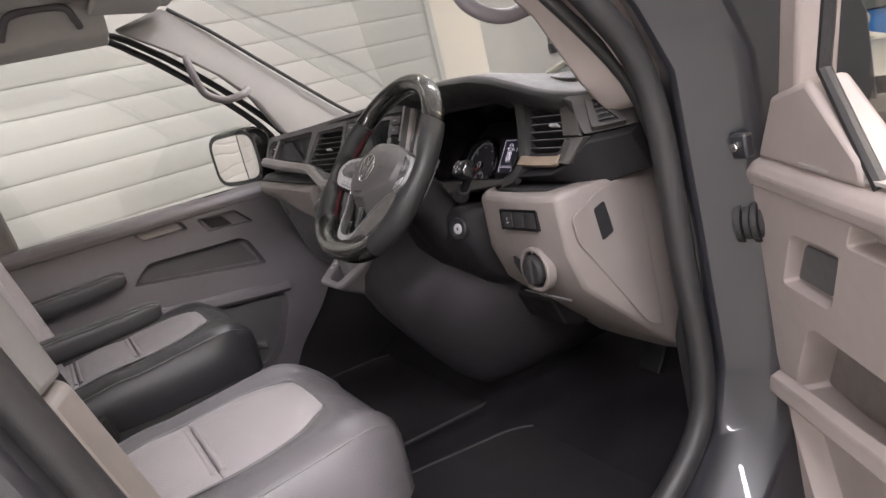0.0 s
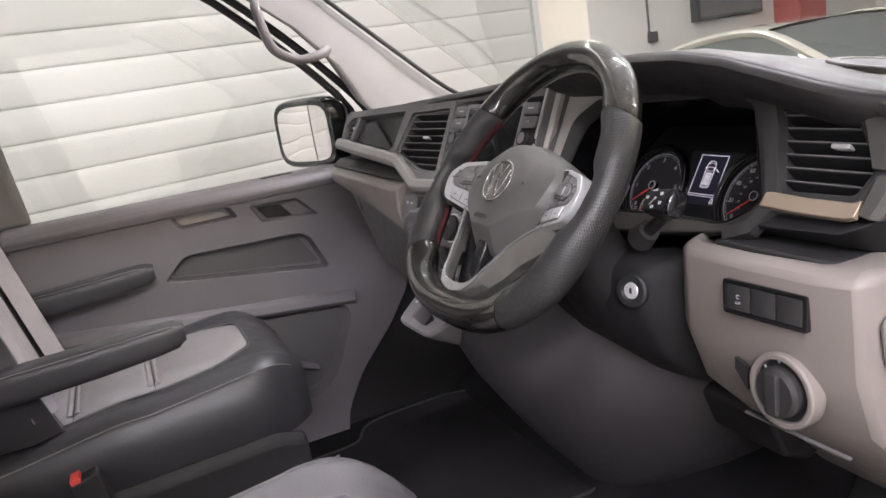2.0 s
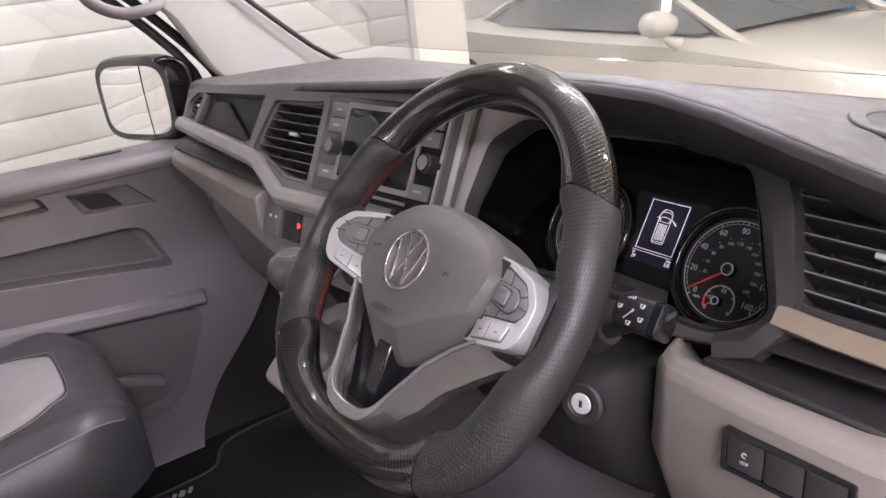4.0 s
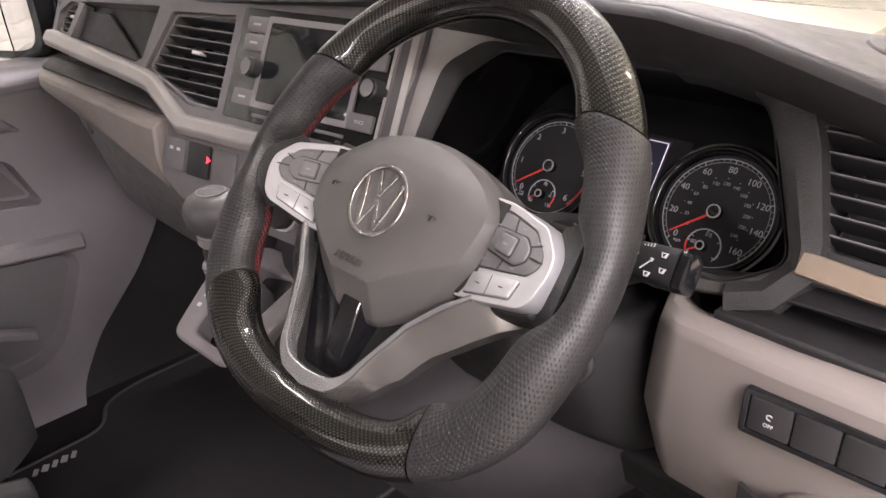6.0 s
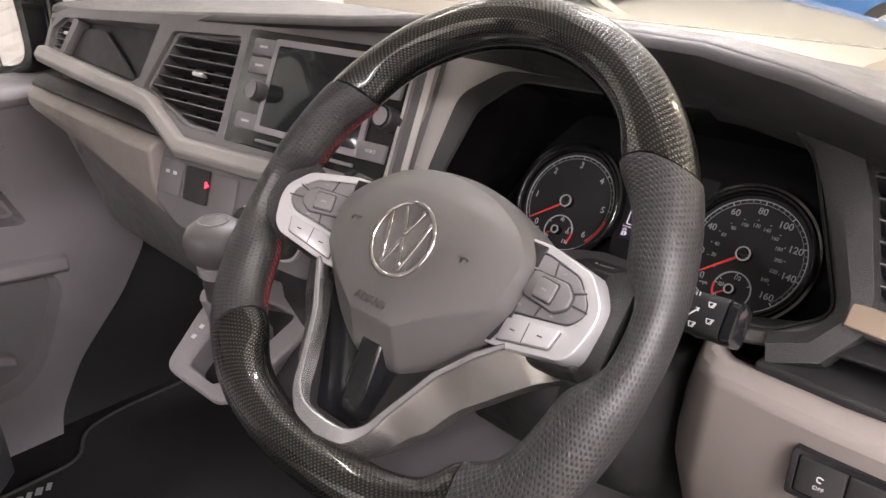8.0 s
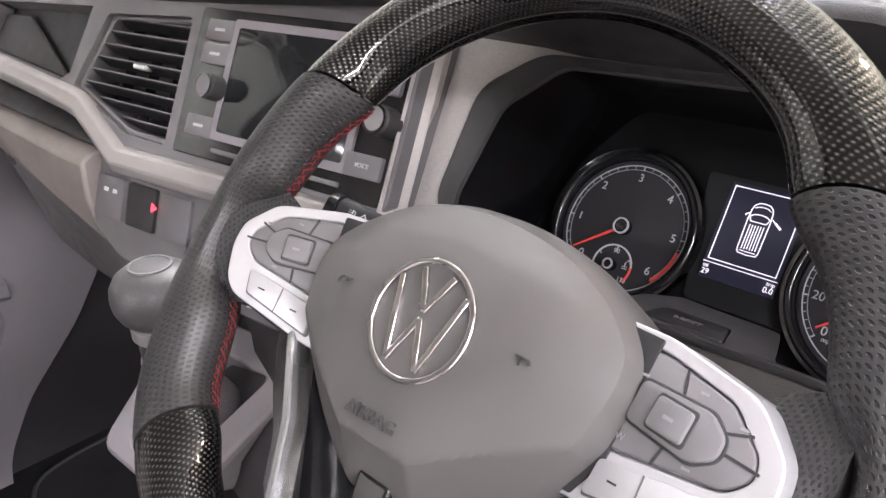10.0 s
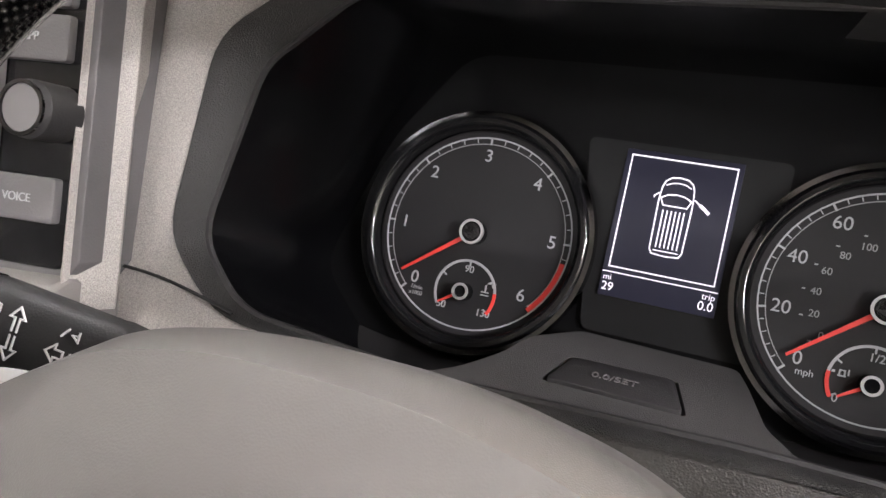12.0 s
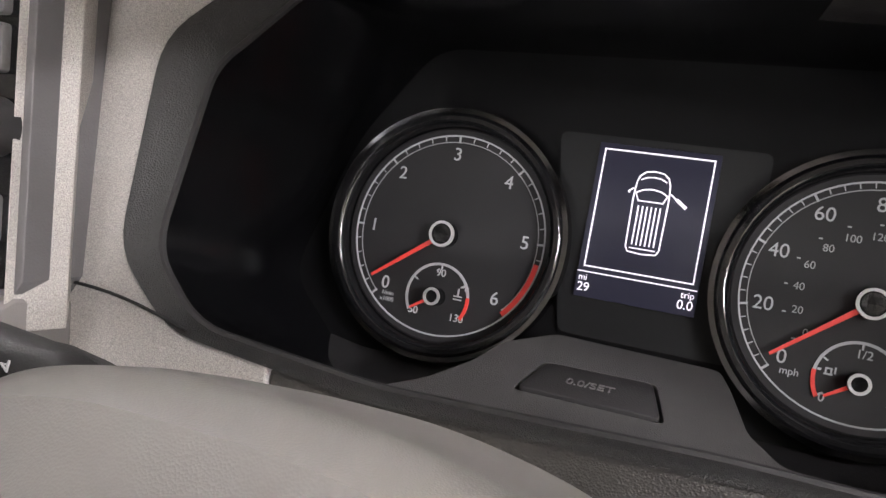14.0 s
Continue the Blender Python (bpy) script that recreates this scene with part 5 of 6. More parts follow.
def needle(parent, c, a, length, tail, w, z):
    m = CF @ shift(c[0], c[1], z) @ Matrix.Rotation(radians(a), 4, "Z")
    bm = loft([[(x, -h, 0), (x, h, 0), (x, h, 0.0006), (x, -h, 0.0006)] for x, h in ((tail, w), (length, w * 0.55))], m=m)
    return part("needle", bm, REDINK, parent, "red needle")


def dial(c, a0, a1, numbers, fmt, digit, needle_a, sub, red):
    ring = part("dial", annulus(0.0525, 0.0585, -0.002, 0.011, CF @ shift(*c)), BLACK, clus, "round dial with gloss black bezel", bevel=0.002)
    part("face", disc(0.0525, 0.002, CF @ shift(*c), 64), FACE, ring, "dark grey dial face")
    part("bright_ring", annulus(0.0582, 0.0606, 0.000, 0.0095, CF @ shift(*c)), DARKCHROME, ring, "thin chrome ring")
    part("scale_ring", annulus(0.0482, 0.0489, 0.002, 0.0025, CF @ shift(*c)), WHITEINK, ring)
    part("scale_ring", annulus(0.0452, 0.0456, 0.002, 0.0023, CF @ shift(*c), a1, a0), DIMINK, ring)
    n = len(numbers)
    for k in range(n):
        a = a0 + (a1 - a0) * k / (n - 1)
        x, y = at_angle(0.0392, a)
        lettering("numeral", fmt(numbers[k]), digit, CF @ shift(c[0] + x, c[1] + y, 0.0023), WHITEINK, ring)
        part("tick", box(0.0468, 0, 0.0023, 0.0036, 0.0009, 0.0005, m=CF @ shift(*c) @ Matrix.Rotation(radians(a), 4, "Z")), WHITEINK, ring)
        if k < n - 1:
            for j in range(1, 5):
                b = a + (a1 - a0) / (n - 1) * j / 5
                part("tick", box(0.0472, 0, 0.0023, 0.0022, 0.0004, 0.0004, m=CF @ shift(*c) @ Matrix.Rotation(radians(b), 4, "Z")), WHITEINK, ring)
    if red:
        part("red_arc", annulus(0.0458, 0.0482, 0.002, 0.0027, CF @ shift(*c), red[0], red[1]), REDINK, ring)
    needle(ring, c, needle_a, 0.0425, 0.004, 0.0011, 0.0055)
    part("hub", disc(0.0060, 0.007, CF @ shift(c[0], c[1], 0.002), 32, edge=0.001), BLACK, ring)
    part("hub_ring", annulus(0.0050, 0.0062, 0.0080, 0.0096, CF @ shift(*c), sides=32), SATIN, ring, "chrome hub ring")
    part("hub_cap", disc(0.0050, 0.0090, CF @ shift(*c), 28), BUTTON, ring)
    sc, lab, sneed, rr = sub
    s = (c[0] + sc[0], c[1] + sc[1])
    part("small_scale", annulus(0.0152, 0.0164, 0.002, 0.0026, CF @ shift(*s), -32, 212), WHITEINK, ring, "white small gauge arc")
    part("red_arc", annulus(0.0150, 0.0166, 0.0022, 0.0029, CF @ shift(*s), rr[0], rr[1]), REDINK, ring)
    for k in range(5):
        part("tick", box(0.0145, 0, 0.0024, 0.003, 0.0007, 0.0005, m=CF @ shift(*s) @ Matrix.Rotation(radians(-30 + 60 * k), 4, "Z")), WHITEINK, ring)
    for (x, y), t_ in lab:
        lettering("numeral", t_, 0.0050, CF @ shift(s[0] + x, s[1] + y, 0.0023), WHITEINK, ring)
    needle(ring, s, sneed, 0.0135, 0.003, 0.0008, 0.0065)
    part("hub", disc(0.0044, 0.007, CF @ shift(s[0], s[1], 0.002), 28), BLACK, ring)
    part("hub_ring", annulus(0.0030, 0.0042, 0.009, 0.0098, CF @ shift(*s), sides=28), SATIN, ring)
    return ring


tach = dial((-0.091, -0.0020), 226, -41, list(range(7)), str, 0.0088, 217, ((0.001, -0.0300), (((0.0, 0.0115), "90"), ((-0.011, -0.0085), "50"), ((0.0115, -0.0085), "130")), 213, (-32, 8)), (-43, -8))
lettering("legend", "1/min\nx1000", 0.0030, CF @ shift(-0.116, -0.0365, 0.0023), DIMINK, tach)
speed = dial((0.091, 0.0), 224, -44, [20 * k for k in range(9)], str, 0.0082, 219, ((0.0, -0.0315), (((0.001, 0.0112), "1/2"), ((-0.0115, -0.0085), "0"), ((0.0125, -0.0085), "1")), 213, (172, 212)), None)
lettering("legend", "mph", 0.0042, CF @ shift(0.0665, -0.0325, 0.0023), WHITEINK, speed)
for k in range(13):
    a = 217 - 263 * k / 12.6
    x, y = at_angle(0.0265, a)
    lettering("numeral", str(20 * k), 0.0044, CF @ shift(0.091 + x, y, 0.0023), DIMINK, speed)
    x, y = at_angle(0.0315, a)
    part("tick", box(0.091 + x, y, 0.0023, 0.0014, 0.0006, 0.0004, m=CF), DIMINK, speed)
# centre display
SC = CF @ shift(0, 0, 0.0015)
disp = part("display", slab([(-0.0255, 0.0515), (0.0268, 0.0515), (0.0268, -0.0185), (-0.0255, -0.0185)], 0.001, SC, inset=0.0002), SCREENBLUE, clus, "lit dark blue display")


def stroke(pts, w=0.00055, loop=False, mat=SCREENINK):
    return part("display_line", ribbon(pts, w, 0.0010, 0.0014, SC, loop), mat, disp)


stroke([(-0.0228, 0.0488), (0.0243, 0.0488), (0.0243, -0.0046), (-0.0228, -0.0046)], 0.0006, True)
stroke([(-0.0253, -0.0072), (0.0265, -0.0072)], 0.0005)
vx = lambda x, y: (x * 0.0076 + 0.0006, y * 0.0185 + 0.0228)
hood = [vx(-0.98, 0.50), vx(-0.93, 0.72), vx(-0.80, 0.86), vx(-0.50, 0.96), vx(0.0, 0.99), vx(0.50, 0.96), vx(0.80, 0.86), vx(0.93, 0.72), vx(0.98, 0.50)]
stroke(hood, 0.0006)
stroke([vx(-0.98, 0.50), vx(-1.0, 0.30), vx(-0.95, -0.86), vx(-0.80, -0.97), vx(0.0, -1.0), vx(0.80, -0.97), vx(0.95, -0.86), vx(1.0, 0.30), vx(0.98, 0.50)], 0.0006)
stroke([vx(-0.90, 0.44), vx(-0.5, 0.53), vx(0.0, 0.56), vx(0.5, 0.53), vx(0.90, 0.44)], 0.0006)
stroke([vx(-0.74, 0.76), vx(-0.4, 0.83), vx(0.0, 0.85), vx(0.4, 0.83), vx(0.74, 0.76)], 0.0005)
stroke([vx(-0.90, 0.44), vx(-0.70, 0.26), vx(0.70, 0.26), vx(0.90, 0.44)], 0.0005)
stroke([vx(-0.74, -0.88), vx(0.74, -0.88)], 0.0005)
for k in range(6):
    x = -0.62 + 0.248 * k
    stroke([vx(x, -0.80), vx(x, 0.14)], 0.0006)
stroke([vx(1.06, 0.50), vx(1.45, 0.38)], 0.0006)
stroke([vx(1.40, 0.40), vx(2.0, 0.22)], 0.0014)
stroke([vx(-1.05, 0.55), vx(-1.32, 0.46), vx(-1.28, 0.42)], 0.0006)
for text_, x, y, sz, al in (("mi", -0.0245, -0.0098, 0.0040, "LEFT"), ("29", -0.0245, -0.0142, 0.0056, "LEFT"), ("trip", 0.0258, -0.0098, 0.0040, "RIGHT"), ("0.0", 0.0258, -0.0142, 0.0056, "RIGHT")):
    lettering("display_text", text_, sz, SC @ shift(x, y, 0.0011), SCREENINK, disp, align=al)
# apron with the reset button
AF = frame_at((0.026, 0.200, 1.166), 100.3)
ap = [(-0.078, -0.024), (-0.064, -0.009), (-0.053, 0.012), (-0.047, 0.034), (-0.028, 0.052), (0.041, 0.050), (0.046, 0.036), (0.054, 0.006), (0.066, -0.010), (0.094, -0.010), (0.100, -0.016), (0.049, -0.020), (-0.008, -0.020), (-0.040, -0.021)]
apron = part("apron", plate(rounded(ap, 0.004), 0.012, AF, [(rounded([(-0.0312, -0.002), (-0.0255, 0.0245), (0.0190, 0.0265), (0.0262, -0.001)], 0.003), 0.005, True, 1.0)]), material("apron_plastic", (0.058, 0.055, 0.056), 0.55, grain=0.3, scale=1600), clus, "charcoal apron below the dials", bevel=0.0015)
part("set_button", slab(rounded([(-0.0297, -0.0006), (-0.0245, 0.0232), (0.0180, 0.0252), (0.0246, 0.0004)], 0.003), 0.006, AF @ shift(0, 0, -0.005), inset=0.001), DARK, apron, "black trapezoid reset button")
lettering("set_letters", "0.0/SET", 0.0062, AF @ shift(-0.004, 0.0115, 0.0012) @ Matrix.Rotation(radians(2), 4, "Z"), DGREY, apron)
# small printed marks on the dials
for m_, who in ((CF @ shift(-0.0795, -0.0300, 0.0023), tach), (CF @ shift(0.0805, -0.0285, 0.0023), speed)):
    for u, v, w_, h_ in (((0, 0, 0.0042, 0.0006), (0, -0.0015, 0.0042, 0.0006), (0, 0.002, 0.0008, 0.0036)) if who is tach else ((0, 0.0005, 0.0024, 0.0006), (0, -0.0018, 0.0032, 0.0007), (-0.0010, -0.0006, 0.0006, 0.0024), (0.0010, -0.0006, 0.0006, 0.0024), (0.0024, 0.0, 0.0006, 0.0026), (-0.0034, -0.0004, 0.0014, 0.0010))):
        part("dial_mark", box(u, v, 0, w_, h_, 0.0004, m=m_), WHITEINK, who)
lettering("legend", "\u00b0C", 0.0034, CF @ shift(-0.0762, -0.0262, 0.0023), WHITEINK, tach)

# ---- steering wheel ----
SWF = frame_at((0.0085, 0.0083, 1.2425), 39.8, 1.4)
HUB = SWF @ shift(-0.0025, 0.0125, 0.003)
wheel = thing("steering_wheel", SWF.translation, "flat-bottomed carbon and perforated leather steering wheel", "steering wheel")


def rim_centre(deg):
    a = radians(deg)
    c, s = math.cos(a), math.sin(a)
    A, B = 0.1655, (0.1773 if s > 0 else 0.1545)
    n = 2.0 if s > 0 else 2.0 + 0.55 * min(1.0, -s * 2)
    r = (abs(c / A) ** n + abs(s / B) ** n) ** (-1 / n)
    return Vector((r * c, r * s, 0))


def away(a, b):
    return abs((a - b + 180) % 360 - 180)


def rim_point(a, q, fat=0.0, k=1.0):
    """A point of the rim's skin: a round the wheel, q round the section, the joints slanting outwards and down."""
    c = math.cos(q)
    a -= 4.5 * max(-1.0, min(1.0, 2.2 * math.cos(radians(a)))) * c * (1.0 if math.sin(radians(a)) > -0.2 else 0.7)
    p = rim_centre(a)
    t = (rim_centre(a + 0.5) - rim_centre(a - 0.5)).normalized()
    out = Vector((t.y, -t.x, 0))
    thumb = 0.0075 * math.exp(-(min(away(a, 38), away(a, 142)) / 9) ** 2)
    knuckle = 0.0085 * math.exp(-(min(away(a, 312), away(a, 222)) / 7) ** 2)
    low = 0.0022 * math.exp(-(min(away(a, 332), away(a, 208)) / 26) ** 2)
    root = math.exp(-(min(away(a, -1), away(a, 181)) / 11.5) ** 4)
    rr = 0.0183 + fat + low + ((thumb + knuckle) * c * c if c < 0 else 0.0)
    rr *= 1.0 - (0.72 * root if c < 0 else 0.0)
    up = (0.0198 + fat + low * 0.6) * math.sin(q)
    return p + out * (rr * c * k) + Vector((0, 0, up * k * (1.0 - (0.42 * root * (0.5 - 0.5 * c) if up > 0 else 0.0))))


def rim_piece(name, a0, a1, mat, label, fat=0.0, steps=48):
    rings = []
    for i in range(-1, steps + 2):
        a = a0 + (a1 - a0) * min(max(i, 0), steps) / steps
        k = 0.955 if i in (-1, steps + 1) else 0.985 if i in (0, steps) else 1.0
        rings.append([rim_point(a, math.tau * j / 28, fat, k) for j in range(28)])
    return part(name, loft(rings, m=SWF), mat, wheel, label, smooth=50)


rim_piece("rim_top", 35.4, 144.6, CARBON, "gloss carbon fibre rim section", 0.0, 60)
gl = rim_piece("grip", 145.2, 218.6, GRIP, "black perforated leather grip", 0.0007)
gr = rim_piece("grip", -48.6, 34.8, GRIP, "black perforated leather grip", 0.0007)
rim_piece("rim_bottom", 219.2, 310.8, CARBON, "gloss carbon fibre rim section", 0.0, 56)
for g, a0, a1 in ((gl, 146, 218), (gr, -48, 34)):
    bm = bmesh.new()
    n = int(abs(a1 - a0) / 1.8)
    for i in range(n):
        a = a0 + (a1 - a0) * (i + 0.5) / n
        for s in (1, -1):
            pts = [rim_point(a + 0.75 * s * f, math.pi + 0.34 + 0.17 * f, 0.0011) for f in (-1, 0, 1)]
            tube(pts, 0.00036, 5, m=SWF, bm=bm)
    part("stitching", bm, REDTHREAD, g, "red cross stitching")
    seam = [rim_point(a0 + (a1 - a0) * i / 40, math.pi + 0.34, 0.0006) for i in range(41)]
    part("seam", tube(seam, 0.0007, 6, m=SWF), MATTBLACK, g, "sunken leather seam")

# airbag pad
right_half = [(0.020, 0.0465), (0.050, 0.0400), (0.0745, 0.0260), (0.0885, 0.0105), (0.0905, -0.004), (0.085, -0.030), (0.072, -0.058), (0.048, -0.084), (0.020, -0.0985)]
outline = rounded(right_half + [(-x, y) for x, y in reversed(right_half)], 0.016, 4)
dense = curve_pts([(x, y, 0) for x, y in outline], 3, loop=True)


def pad_ring(k, z):
    """One ring of the cover: a crowned face, a chamfered brim, a lower facet that falls away below a creased line."""
    out = []
    for p in dense:
        X, Y = p.x * k, -0.018 + (p.y + 0.018) * k
        side = max(0.0, abs(X) - 0.052)
        rise = min(1.0, max(0.0, (Y + 0.012) / 0.045))
        drop = 0.013 * rise * rise * (X / 0.075) ** 2 + 0.75 * max(0.0, (-0.066 + 0.62 * max(0.0, abs(X) - 0.020)) - Y) + 0.12 * max(0.0, Y - 0.026 + 0.10 * abs(X)) + 0.10 * side + 1.0 * side * side
        out.append((X, Y, z - drop))
    return out


ks = [1 - 0.0255 * i for i in range(39)]
pad = part("airbag_cover", loft([pad_ring(0.97, -0.050), pad_ring(0.995, -0.026), pad_ring(1.003, -0.014), pad_ring(1.001, -0.0085)] + [pad_ring(k, 0.0165 - 0.011 * k ** 2.2 - 0.15 * max(0.0, k - 0.93)) for k in ks], m=HUB), PAD, wheel, "grey grained airbag cover", smooth=24)
EM = HUB @ shift(0, -0.0115, 0.0156)
part("badge", annulus(0.0243, 0.0272, 0, 0.0026, EM, sides=64), CHROME, pad, "round chrome badge ring", bevel=0.0008)
for (x0, y0), (x1, y1) in (((-0.0185, 0.0155), (-0.0085, -0.0205)), ((-0.0085, -0.0205), (0.0, 0.0005)), ((0.0, 0.0005), (0.0085, -0.0205)), ((0.0085, -0.0205), (0.0185, 0.0155)), ((-0.0085, 0.0215), (0.0, 0.0035)), ((0.0085, 0.0215), (0.0, 0.0035))):
    d = Vector((x1 - x0, y1 - y0, 0))
    part("badge_bar", box(0, 0, 0.0012, d.length, 0.0030, 0.0022, m=EM @ shift((x0 + x1) / 2, (y0 + y1) / 2) @ Matrix.Rotation(math.atan2(d.y, d.x), 4, "Z")), CHROME, pad, bevel=0.0006)
lettering("airbag_letters", "AIRBAG", 0.0084, HUB @ shift(-0.004, -0.0565, 0.0150), BUTTONDK, pad, lift=0.0005)
for s in (-1, 1):
    part("horn_mark", box(0.050 * s, -0.008, 0.0143, 0.0062, 0.0009, 0.0008, m=HUB), DARKINK, pad)
    part("horn_mark", annulus(0.0022, 0.0029, 0.0137, 0.0149, HUB @ shift(0.052 * s, -0.0105), 20, 200), DARKINK, pad)

# spokes with their switches
for s in (-1, 1):
    SW = HUB @ shift(0, -0.0125, 0) @ shift(0.1085 * s, 0, -0.013) @ Matrix.Rotation(radians(-15 * s), 4, "Y") @ shift(-0.1085 * s, 0, 0)
    def sp(pts):
        pts = [(s * x, y) for x, y in pts]
        return pts if s > 0 else pts[::-1]
    body = sp([(0.070, 0.036), (0.094, 0.0345), (0.134, 0.0245), (0.1495, 0.0085), (0.1505, -0.004), (0.145, -0.0215), (0.137, -0.0285), (0.086, -0.0355), (0.070, -0.036)])
    hole = sp([(0.072, 0.0300), (0.096, 0.0285), (0.1265, 0.0205), (0.1410, 0.0065), (0.1415, -0.001), (0.1335, -0.0085), (0.082, -0.0135), (0.072, -0.0135)])
    spoke = part("spoke", plate(rounded(body, 0.005), 0.026, SW @ shift(0, 0, 0.010), [(rounded(hole, 0.004), 0.004, True, 1.0)]), SATIN, wheel, "satin silver spoke", bevel=0.002)
    part("switch_pad", slab(rounded([(x * 0.985 + 0.0016 * s, y * 0.95 + 0.0004) for x, y in hole], 0.004), 0.0046, SW @ shift(0, 0, 0.006), inset=0.0015), BUTTON, spoke, "grey switch pad")
    for a, b in (((0.106, 0.0255), (0.108, 0.0165)), ((0.108, -0.0035), (0.106, -0.0105)), ((0.092, 0.010), (0.072, 0.012)), ((0.126, 0.004), (0.143, 0.002)), ((0.092, 0.001), (0.076, -0.001)), ((0.128, 0.010), (0.137, 0.0125))):
        d = Vector(((b[0] - a[0]) * s, b[1] - a[1], 0))
        part("switch_gap", box(0, 0, 0.0108, d.length, 0.0011, 0.0004, m=SW @ shift((a[0] + b[0]) / 2 * s, (a[1] + b[1]) / 2) @ Matrix.Rotation(math.atan2(d.y, d.x), 4, "Z")), DARKINK, spoke)
    rot = SW @ shift(0.1085 * s, 0.0065, 0.0104) @ Matrix.Rotation(radians(-7 * s), 4, "Z")
    lozenge = lambda e: rounded(sp([(-0.018 - e, -0.0080 - e), (0.012 + e * 0.6, -0.0095 - e), (0.0205 + e, -0.004), (0.0205 + e, 0.004), (0.012 + e * 0.6, 0.0095 + e), (-0.018 - e, 0.0080 + e)]), 0.003)
    part("rocker_gap", slab(lozenge(0.0011), 0.0009, rot, inset=0.0003), DARKINK, spoke)
    part("rocker", slab(lozenge(0.0), 0.0026, rot, inset=0.001), BUTTON, spoke, "raised rocker frame")
    part("rocker_gap", slab(rounded([(-0.0090, -0.0072), (0.0090, -0.0072), (0.0090, 0.0072), (-0.0090, 0.0072)], 0.002), 0.0030, rot, inset=0.0003), DARKINK, spoke)
    part("ok_button", slab(rounded([(-0.0079, -0.0061), (0.0079, -0.0061), (0.0079, 0.0061), (-0.0079, 0.0061)], 0.002), 0.0032, rot @ shift(0, 0, 0.0016), inset=0.001), BUTTON, spoke, "square centre button")
    part("button_mark", box(0, 0, 0.0049, 0.0045, 0.0014, 0.0002, m=rot), GREYINK, spoke)
    if s > 0:
        lettering("button_letters", "VIEW", 0.0040, SW @ shift(0.0875, -0.0065, 0.0109), GREYINK, spoke)
    for u, v in ((0.090, 0.018), (0.115, 0.0195), (0.133, 0.0135), (0.119, -0.0065)):
        part("button_mark", box(u * s, v, 0.0107, 0.0032, 0.0010, 0.0003, m=SW), GREYINK, spoke)
    # Black strip laid on the spoke for the shade beside the pad.
    part("gap_shade_strip", slab(rounded(sp([(0.0755, 0.034), (0.0920, 0.0325), (0.0880, -0.018), (0.0790, -0.034), (0.0740, -0.034)]), 0.001), 0.0008, SW @ shift(0, 0, 0.0100), inset=0.0002), MATTBLACK, spoke)
    low = sp([(0.0865, -0.0165), (0.1310, -0.0122), (0.1275, -0.0245), (0.0845, -0.0310)])
    part("lower_gap", slab(rounded([(x * 1.0 + (0.0011 if x * s > 0.1 else -0.0011) * s, y * 1.04) for x, y in low], 0.002), 0.0012, SW @ shift(0, 0, 0.0095), inset=0.0003), BUTTON, spoke)
    part("lower_switch", slab(rounded(low, 0.002), 0.0034, SW @ shift(0, 0, 0.009), inset=0.001), SATIN, spoke, "silver lower switch")
    part("lower_gap", box(0.107 * s, -0.0212, 0.0125, 0.0008, 0.013, 0.0002, m=SW), BUTTON, spoke)
    for x in (0.096, 0.119):
        part("switch_mark", box(x * s, -0.0222 + (x - 0.099) * 0.12, 0.0126, 0.0042, 0.0008, 0.0003, m=SW), DARKINK, spoke)
    part("under_shell", loft([[SW @ Vector((x * s, y, z)) for y, z in ((y0, 0.001), (y0 - 0.005, -0.004), (y0 - 0.007, -0.020), (y0 + 0.02, -0.022))] for x, y0 in ((0.076, -0.0350), (0.110, -0.0315), (0.140, -0.0265))]), DARK, spoke, "dark shell under the spoke", bevel=0.003)
    # root of the spoke, leather run in from the grip
    part("grip_root", loft([[SW @ Vector((x * s, y, z)) for y, z in ((yt, -0.004), (yt * 0.5, 0.0075 - d), (-0.004, 0.0085 - d), (yb * 0.6, 0.0065 - d), (yb, -0.005), (yb * 0.6, -0.030), (yt * 0.6, -0.030))] for x, yt, yb, d in ((0.132, 0.030, -0.0300, 0.012), (0.144, 0.035, -0.034, 0.009), (0.155, 0.043, -0.044, 0.005), (0.164, 0.052, -0.055, 0.001))]), GRIP, spoke, "leather root of the grip", smooth=60)
    # lower spoke arm of brushed metal: a narrow satin front face, a flank that falls away outwards
    path = [((0.108, -0.030, -0.016), (0.70, -0.70), 0.003), ((0.092, -0.042, -0.008), (0.80, -0.60), 0.004), ((0.076, -0.057, -0.002), (0.78, -0.62), 0.005), ((0.058, -0.079, 0.002), (0.84, -0.54), 0.005), ((0.041, -0.113, 0.007), (0.92, -0.40), 0.005),
            ((0.033, -0.128, 0.009), (0.86, -0.50), 0.007), ((0.020, -0.1365, 0.010), (0.45, -0.90), 0.0105), ((0.0, -0.1385, 0.010), (0.0, -1.0), 0.0120)]
    rows, edge_rows = [], []
    smooth_pts = curve_pts([p for p, n_, w_ in path], 4)
    fine = [Vector(path[k][0]).lerp(Vector(path[k + 1][0]), i / 4) if k < 4 else smooth_pts[4 * k + i] for k in range(len(path) - 1) for i in range(4)] + [Vector(path[-1][0])]
    for i, (x, y, z) in enumerate(fine):
        k = min(int(i / 4), len(path) - 2)
        f = i / 4 - k
        nx, ny = (path[k][1][j] * (1 - f) + path[k + 1][1][j] * f for j in (0, 1))
        w_ = path[k][2] * (1 - f) + path[k + 1][2] * f
        fl = 0.006 + 0.012 * min(1.0, max(0.0, (y + 0.134) / 0.03)) + 0.004 * min(1.0, max(0.0, (y + 0.09) / 0.03))
